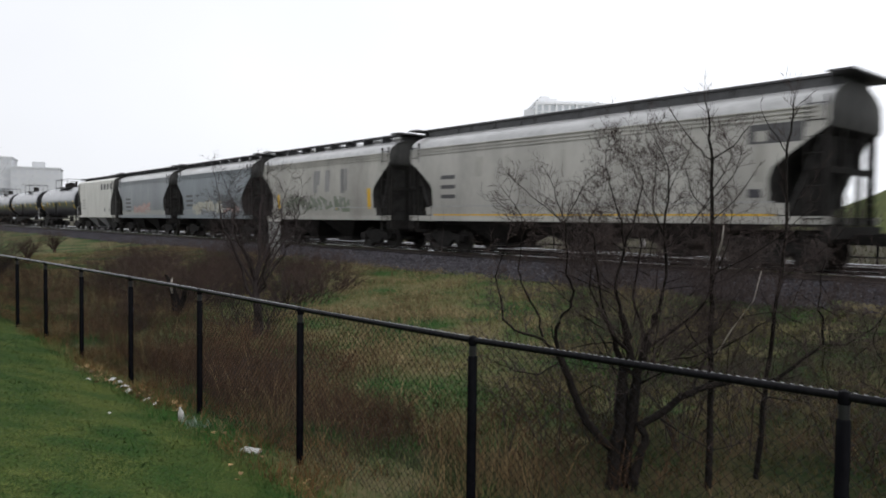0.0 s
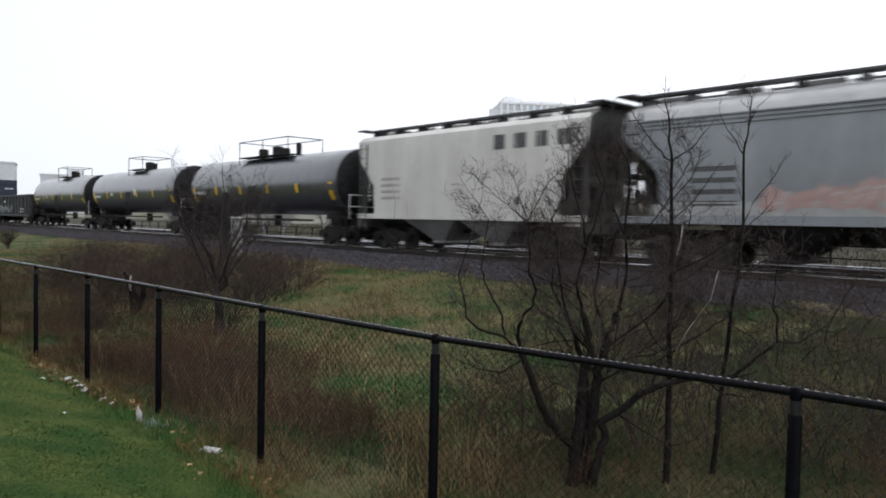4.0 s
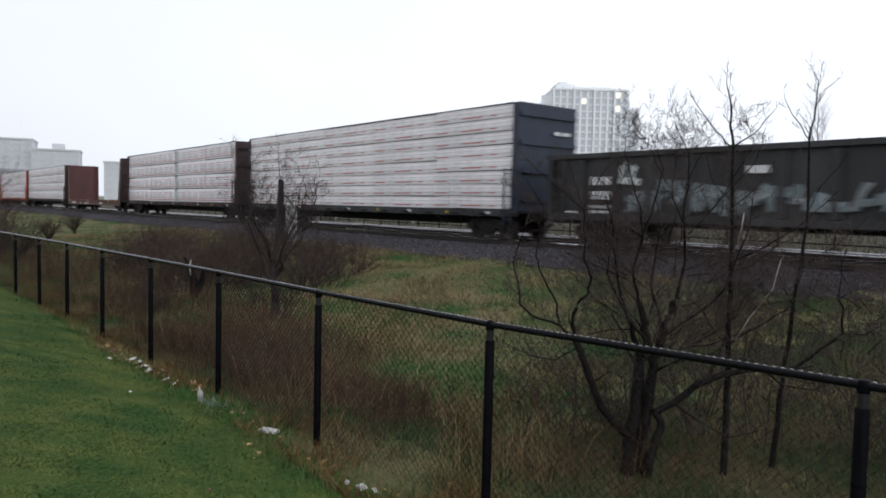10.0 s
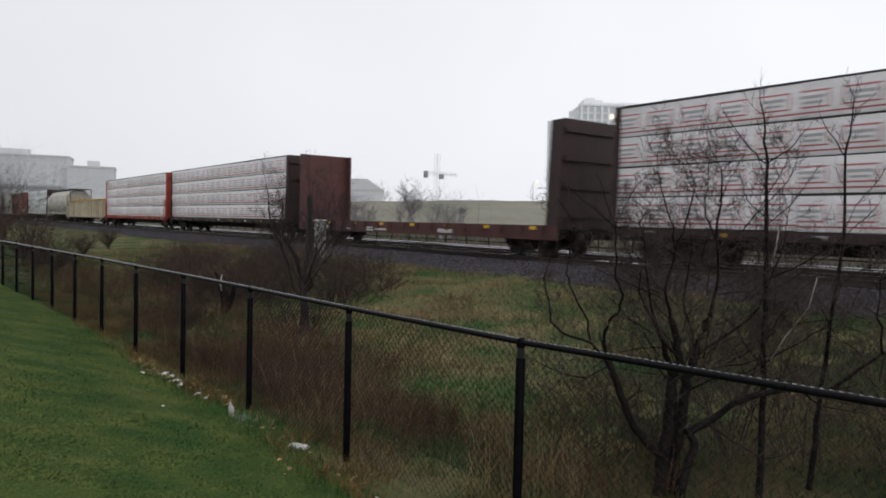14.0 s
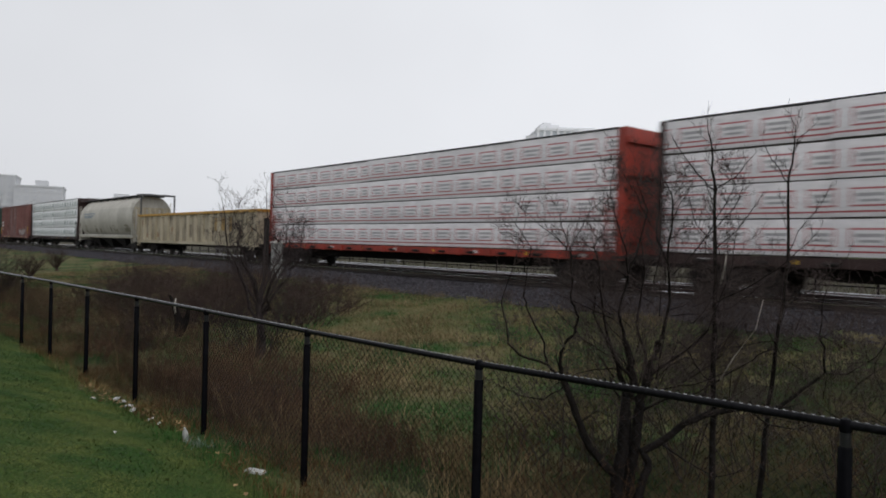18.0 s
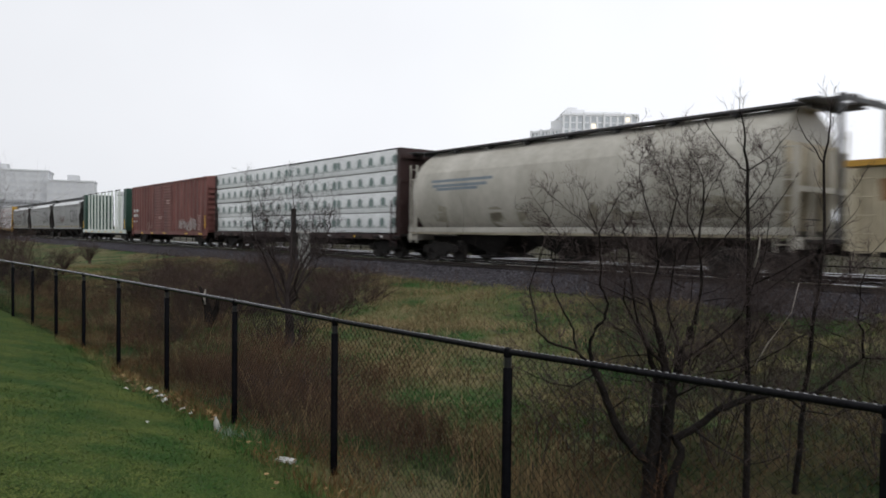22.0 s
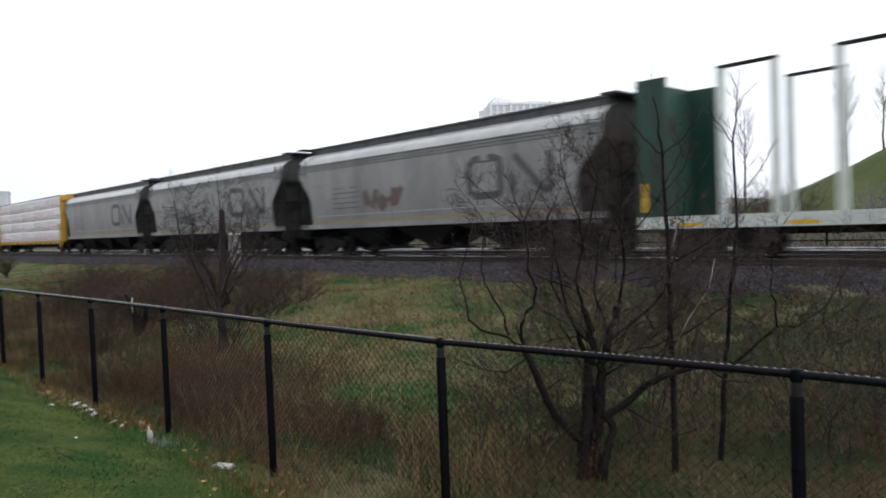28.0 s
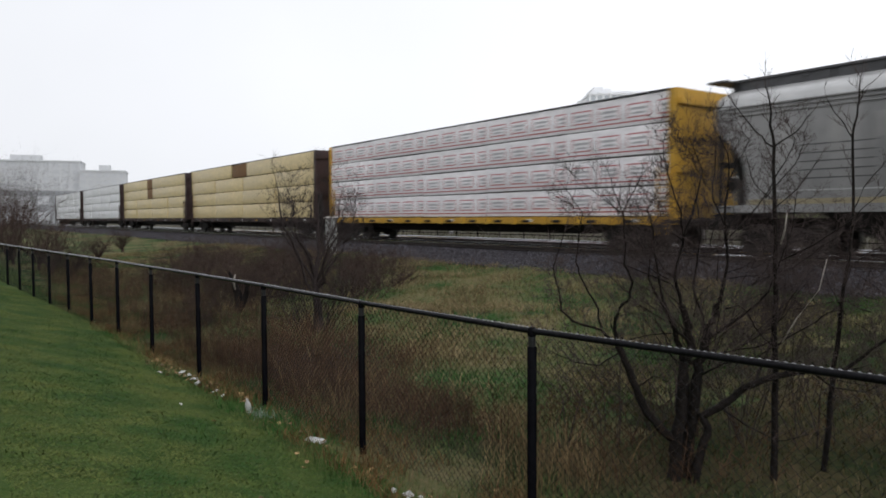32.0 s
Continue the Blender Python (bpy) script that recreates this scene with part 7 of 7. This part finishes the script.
post = part("timber_post", Shape().rings([[(sx * 0.11, sy * 0.11, z) for sx, sy in ((-1, -1), (1, -1), (1, 1), (-1, 1))] for z in (-0.3, 2.8)] + [[(sx * 0.08, sy * 0.08, 2.85) for sx, sy in ((-1, -1), (1, -1), (1, 1), (-1, 1))]]), M_TIE, m=Matrix.Translation((v.x, v.y, ground_z(v.x, v.y))))
tagged(post, "dark square timber post beside the relay cabinet", "post")

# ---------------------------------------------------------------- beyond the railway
# pale concrete and glass, lightened further to carry the haze in their colour
M_CONCRETE = mat("pale_hazed_concrete", (0.74, 0.75, 0.77), (0.84, 0.85, 0.87), 0.1, 0.8, fine=1.5)
M_GLASSBAND = mat("haze_paled_window_glass", (0.42, 0.45, 0.48), (0.54, 0.57, 0.60), 0.2, 0.2)
M_LAMP = bpy.data.materials.new("warm_lamp_glow")
M_LAMP.use_nodes = True
M_LAMP.node_tree.nodes["Principled BSDF"].inputs["Emission Color"].default_value = (1.0, 0.82, 0.5, 1)
M_LAMP.node_tree.nodes["Principled BSDF"].inputs["Emission Strength"].default_value = 0.9


def block(name, label, cx, cy, turn, w, d, z0, storeys, fh, cols, side_cols, lit=()):
    """An apartment block: walls, floor bands, piers and a window in every bay."""
    b = thing(name, label, "building", Matrix.Translation((cx, cy, z0)) @ pose(0, 0, 0, 0, 0, turn))
    h = storeys * fh
    part("wall", Shape().box(-w / 2, w / 2, -d / 2, d / 2, 0, h), M_CONCRETE, b)
    part("roof", Shape().box(-w / 2 - 0.5, w / 2 + 0.5, -d / 2 - 0.5, d / 2 + 0.5, h, h + 0.9), M_CONCRETE, b)
    pw, ps = w / cols, d / side_cols
    win = Shape().box(-pw * 0.31, pw * 0.31, -0.12, 0.05, -fh * 0.44, fh * 0.38).data("window", M_GLASSBAND)
    winl = Shape().box(-pw * 0.31, pw * 0.31, -0.12, 0.05, -fh * 0.36, fh * 0.30).data("window", M_LAMP)
    wins = Shape().box(-0.12, 0.05, -ps * 0.3, ps * 0.3, -fh * 0.36, fh * 0.30).data("window", M_GLASSBAND)
    for c in range(cols):
        for f in range(storeys):
            part("window", winl if (c, f) in lit else win, None, b, m=Matrix.Translation((-w / 2 + pw * (c + 0.5), -d / 2, fh * (f + 0.5))))
    for c in range(side_cols):
        for f in range(storeys):
            for sx in (-1,):
                part("window", wins, None, b, m=Matrix.Translation((sx * w / 2, -d / 2 + ps * (c + 0.5), fh * (f + 0.5))))
    for c in range(cols + 1):
        x = -w / 2 + pw * c
        dep = 1.1 if c % 3 == 0 else 0.4
        part("pier", Shape().box(x - 0.45, x + 0.45, -d / 2 - dep, -d / 2, 0, h + (1.2 if c % 3 == 0 else 0)), M_CONCRETE, b)
    for f in range(storeys):
        part("floor_band", Shape().box(-w / 2, w / 2, -d / 2 - 0.2, -d / 2, fh * (f + 1) - 0.2, fh * (f + 1) + 0.1), M_CONCRETE, b)
    return b


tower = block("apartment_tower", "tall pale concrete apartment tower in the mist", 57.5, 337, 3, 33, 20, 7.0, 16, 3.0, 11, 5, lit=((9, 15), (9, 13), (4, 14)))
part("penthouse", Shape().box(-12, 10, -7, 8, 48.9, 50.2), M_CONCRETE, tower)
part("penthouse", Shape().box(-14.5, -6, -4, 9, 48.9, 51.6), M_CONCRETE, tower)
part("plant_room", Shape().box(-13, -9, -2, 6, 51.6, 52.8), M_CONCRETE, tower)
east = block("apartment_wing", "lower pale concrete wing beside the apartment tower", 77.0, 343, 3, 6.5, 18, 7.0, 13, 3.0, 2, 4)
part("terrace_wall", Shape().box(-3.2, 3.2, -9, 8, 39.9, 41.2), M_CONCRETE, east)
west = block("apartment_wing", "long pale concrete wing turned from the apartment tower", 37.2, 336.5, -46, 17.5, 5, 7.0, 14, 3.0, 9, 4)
part("stepped_storey", Shape().box(2, 8.7, -2.3, 2.3, 42.9, 46.5), M_CONCRETE, west)

# unseen wall added behind the lawn; it closes the place and blocks low sky light
M_SKYBLOCK = mat("sky_block_grey", (0.18, 0.16, 0.15), (0.30, 0.27, 0.25), 2.0, 0.9, bump=0.3, spec=0.05)
hw = Shape()
hw.rings([[at(s_, -11.0 - d_, z_) for s_, d_ in ((-45, 0), (60, 0), (60, 0.4), (-45, 0.4))] for z_ in (0.5, 6.8)])
tagged(part("sky_block_wall", hw, M_SKYBLOCK), "unseen wall added behind the lawn to block low sky light", "wall", kind="structure")

# mist over the skyline is painted into these low-contrast base colours
M_MISTWIN = mat("mist_paled_grey", (0.485, 0.497, 0.52), (0.545, 0.557, 0.58), 0.2, 0.5)
M_MISTWALL = mat("pale_misted_concrete", (0.52, 0.53, 0.545), (0.60, 0.61, 0.625), 0.05, 0.9, fine=0.6)


def slab(label, cx, cy, w, d, z0, h, cols, rows, turn, wall_m=M_MISTWALL, house=True):
    b = thing("apartment_block", label, "building", Matrix.Translation((cx, cy, z0)) @ pose(0, 0, 0, 0, 0, turn), "hazy blocks on the skyline")
    part("wall", Shape().box(-w / 2, w / 2, -d / 2, d / 2, 0, h), wall_m, b)
    part("roof", Shape().box(-w / 2 - 0.3, w / 2 + 0.3, -d / 2 - 0.3, d / 2 + 0.3, h, h + 0.7), wall_m, b)
    if house:
        part("roof_house", Shape().box(-w * 0.1, w * 0.15, -d * 0.2, d * 0.2, h + 0.7, h + 3.2), wall_m, b)
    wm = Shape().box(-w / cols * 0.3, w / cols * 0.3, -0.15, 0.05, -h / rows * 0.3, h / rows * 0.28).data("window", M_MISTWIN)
    for c in range(cols):
        for f in range(rows):
            part("window", wm, None, b, m=Matrix.Translation((-w / 2 + w * (c + 0.5) / cols, -d / 2, h * (f + 0.5) / rows)))


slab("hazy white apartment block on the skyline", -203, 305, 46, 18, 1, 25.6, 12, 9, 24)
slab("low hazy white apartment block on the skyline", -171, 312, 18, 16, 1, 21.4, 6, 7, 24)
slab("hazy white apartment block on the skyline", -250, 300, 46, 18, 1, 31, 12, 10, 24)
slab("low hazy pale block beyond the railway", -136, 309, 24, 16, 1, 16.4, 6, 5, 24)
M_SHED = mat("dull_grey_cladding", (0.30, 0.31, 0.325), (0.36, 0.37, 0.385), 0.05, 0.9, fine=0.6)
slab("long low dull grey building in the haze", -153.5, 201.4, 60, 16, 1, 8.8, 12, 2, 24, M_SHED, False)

# tower crane
M_CRANE = mat("pale_grey_steel", (0.6, 0.61, 0.63), (0.7, 0.71, 0.73), 1, 0.7)
M_CRANEBOX = mat("mid_grey_steel", (0.22, 0.23, 0.25), (0.3, 0.31, 0.33), 1, 0.7)
crane = thing("tower_crane", "pale grey tower crane on a far building site", "crane", Matrix.Translation((-19.5, 300, 5)))


def lattice(a, b, wd, n):
    s = Shape()
    a, b = Vector(a), Vector(b)
    d = (b - a).normalized()
    u1 = d.orthogonal().normalized()
    u2 = d.cross(u1)
    cs = [u1 * wd + u2 * wd, u1 * wd - u2 * wd, -u1 * wd - u2 * wd, -u1 * wd + u2 * wd]
    for c in cs:
        s.tube([a + c, b + c], 0.05, 4)
    for i in range(n):
        p, q = a.lerp(b, i / n), a.lerp(b, (i + 1) / n)
        for k in range(4):
            s.tube([p + cs[k], q + cs[(k + 1) % 4]], 0.03, 3)
    return s


part("mast", lattice((0, 0, 0), (0, 0, 25.5), 0.8, 14), M_CRANE, crane)
part("jib", lattice((0, 0, 17.5), (8, 5.5, 17.3), 0.4, 8), M_CRANE, crane)
part("counter_jib", lattice((0, 0, 17.5), (-5.2, -1.7, 17.5), 0.6, 4), M_CRANE, crane)
part("counterweight", Shape().box(-5.4, -3.6, -2.2, -0.8, 15.6, 18.2), M_CRANEBOX, crane)
part("cab", Shape().box(0.8, 2.8, -1.2, 0.6, 15.2, 17.0), M_CRANEBOX, crane)

# street lamps that are lit in the rain
M_POLE = mat("galvanised_pole", (0.32, 0.33, 0.34), (0.42, 0.43, 0.44), 2, 0.5, metal=0.4)
for i, (x, y, z) in enumerate(((23.5, 250, 11.8), (28.5, 250, 11.6), (58.0, 250, 10.2), (63.5, 250, 10.2), (75.0, 250, 10.4), (81, 250, 11.6), (17, 260, 17.5))):
    g = ground_z(x, y)
    l = thing("street_lamp", "slender grey street lamp with a lit head", "street lamp", Matrix.Translation((x, y, g)), "lit lamps beyond the railway")
    part("pole", Shape().tube([(0, 0, 0), (0, 0, z - g)], [0.14, 0.08], 8), M_POLE, l)
    part("arm", Shape().tube([(0, 0, z - g - 0.1), (1.4, 0, z - g + 0.05)], 0.05, 6), M_POLE, l)
    part("lamp_head", Shape().tube([(1.1, 0, z - g + 0.03), (1.9, 0, z - g + 0.03)], 0.35, 10), M_LAMP, l)

# low dark fence beyond the far track
yard = thing("yard_fence", "low black post-and-rail fence beyond the far track", "fence")
for i in range(46):
    v = at(-8 + 2.4 * i, 31.5)
    z = ground_z(v.x, v.y)
    part("post", Shape().tube([(v.x, v.y, z - 0.2), (v.x, v.y, 1.75)], 0.04, 6), M_FENCE, yard)
for z in (1.2, 1.7):
    part("rail", Shape().tube([at(-8, 31.5, z), at(100, 31.5, z)], 0.03, 6), M_FENCE, yard)



def street_tree(x, y, h, seed):
    """A young tree: straight leader with ascending branches in an upright oval crown."""
    rnd = random.Random(seed)
    z = ground_z(x, y)
    root = thing("bare_tree", "young bare street tree on the green knoll", "tree", group="trees on the knoll")
    limbs, twigs = Shape(), Shape()
    guided_limb(limbs, twigs, rnd, [(x, y, z - 0.2), (x, y, z + h * 0.35), (x + 0.1, y, z + h * 0.7), (x, y, z + h)], 0.15, 0.02, 40, h * 0.26, 2, 0.9, 0.36, 0.08, 0.06, 0.045)
    meshed("trunk", limbs, G_TWIG, root)
    tagged(meshed("twig_crown", twigs, G_TWIG, root), kind="stuff")


for i, (x, y, h) in enumerate(((50.3, 80, 10.0), (54.6, 80, 8.6), (38.5, 80, 10.5), (63.0, 84, 9.0))):
    street_tree(x, y, h, 90 + i)
for i, (s, p, h) in enumerate(((52, 38, 5.0), (56, 42, 5.5), (70, 46, 5.0), (28, 40, 3.4), (36, 44, 3.6), (14, 47, 3.2), (90, 46, 6.0), (112, 50, 6.5))):
    v = at(s, p)
    bush(v.x, v.y, h, 14, 110 + i, G_FARTWIG, "bare scrub tree beyond the far track", 0.6, 0.5, 2, "bare_tree", "tree", 0.04, 0.009)

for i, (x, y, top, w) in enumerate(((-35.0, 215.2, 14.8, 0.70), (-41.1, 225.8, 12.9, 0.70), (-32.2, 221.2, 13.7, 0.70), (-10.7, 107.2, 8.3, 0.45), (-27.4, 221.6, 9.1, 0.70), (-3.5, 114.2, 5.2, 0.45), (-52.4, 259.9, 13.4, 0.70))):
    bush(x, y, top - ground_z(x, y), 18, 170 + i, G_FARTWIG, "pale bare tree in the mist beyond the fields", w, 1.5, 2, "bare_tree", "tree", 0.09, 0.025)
for i, (x, y, top) in enumerate(((13.5, 55.9, 6.2), (16.9, 62.8, 6.9), (20.6, 69.3, 7.6), (19.0, 58.6, 6.2), (22.9, 65.0, 6.8), (20.9, 54.8, 6.4), (24.9, 61.0, 6.2), (22.4, 51.4, 5.8), (26.6, 57.3, 6.3), (23.8, 48.2, 5.2), (28.1, 53.9, 5.7), (24.9, 45.2, 5.4))):
    bush(x, y, max(1.2, top - ground_z(x, y)), 26, 190 + i, G_FARSHRUB, "brown bare scrub at the foot of the knoll", 0.9, 0, 2, r=0.03)
for i, (x, y, top) in enumerate(((-21.7, 71.8, 5.4), (-19.2, 74.6, 5.9), (-16.7, 73.2, 6.6), (-14.5, 76.6, 5.7), (-12.2, 74.0, 5.3))):
    bush(x, y, top - ground_z(x, y), 20, 210 + i, G_FARTWIG, "grey bare scrub tree beyond the far track", 0.6, 0.4, 2, "bare_tree", "tree", 0.05, 0.012)
far_house = thing("hazy_hall", "pale hazy hall with sloped shoulders beyond the fields", "building", Matrix.Translation((-33.5, 198, 1)) @ pose(0, 0, 0, 0, 0, 8))
part("wall", Shape().prism([(-9, 0), (-9, 9.5), (6, 9.5), (6, 0)], -7, 7), M_MISTWALL, far_house)
part("roof", Shape().prism([(-9.3, 9.5), (-7.2, 12.4), (1.8, 12.4), (4.2, 10.8), (6.3, 9.5)], -7.2, 7.2), M_MISTWIN, far_house)
lamp = thing("globe_lamp", "white globe lamp on a slim grey pole", "street lamp", Matrix.Translation((-13.99, 58.4, ground_z(-13.99, 58.4))))
gz = 4.85 - ground_z(-13.99, 58.4)
part("pole", Shape().tube([(0, 0, -0.2), (0, 0, 0.5), (0, 0, gz - 0.25)], [0.09, 0.06, 0.045], 10), M_POLE, lamp)
globe = Shape()
globe.rings([[(0.3 * math.cos(e) * math.cos(a), 0.3 * math.cos(e) * math.sin(a), gz + 0.3 * math.sin(e)) for a in [k * math.pi / 8 for k in range(16)]] for e in [math.radians(d) for d in range(-84, 85, 14)]])
part("globe", globe, mat("opal_globe", (0.74, 0.74, 0.74), (0.8, 0.8, 0.8), 4, 0.35), lamp, "opal white globe", smooth=True)


# ---------------------------------------------------------------- movement
RUN = [(0.0, 0.0), (4.5, 58.22), (8.0, 103.62), (9.0, 116.75), (13.0, 168.45), (14.5, 187.36), (19.0, 245.27), (23.0, 296.51), (25.0, 322.29), (28.0, 362.12), (31.0, 401.69), (32.0, 415.06)]


def motions():
    """The whole train rolls past at walking-car speed: every wagon keeps its place in the row."""
    for w, s_front in FLEET:
        walk(w, [(t, Matrix.Translation(at(s_front - d, CENTRE, RAIL_Z + 0.005)) @ pose(0, 0, 0, 0, 0, TURN)) for t, d in RUN])


motions()
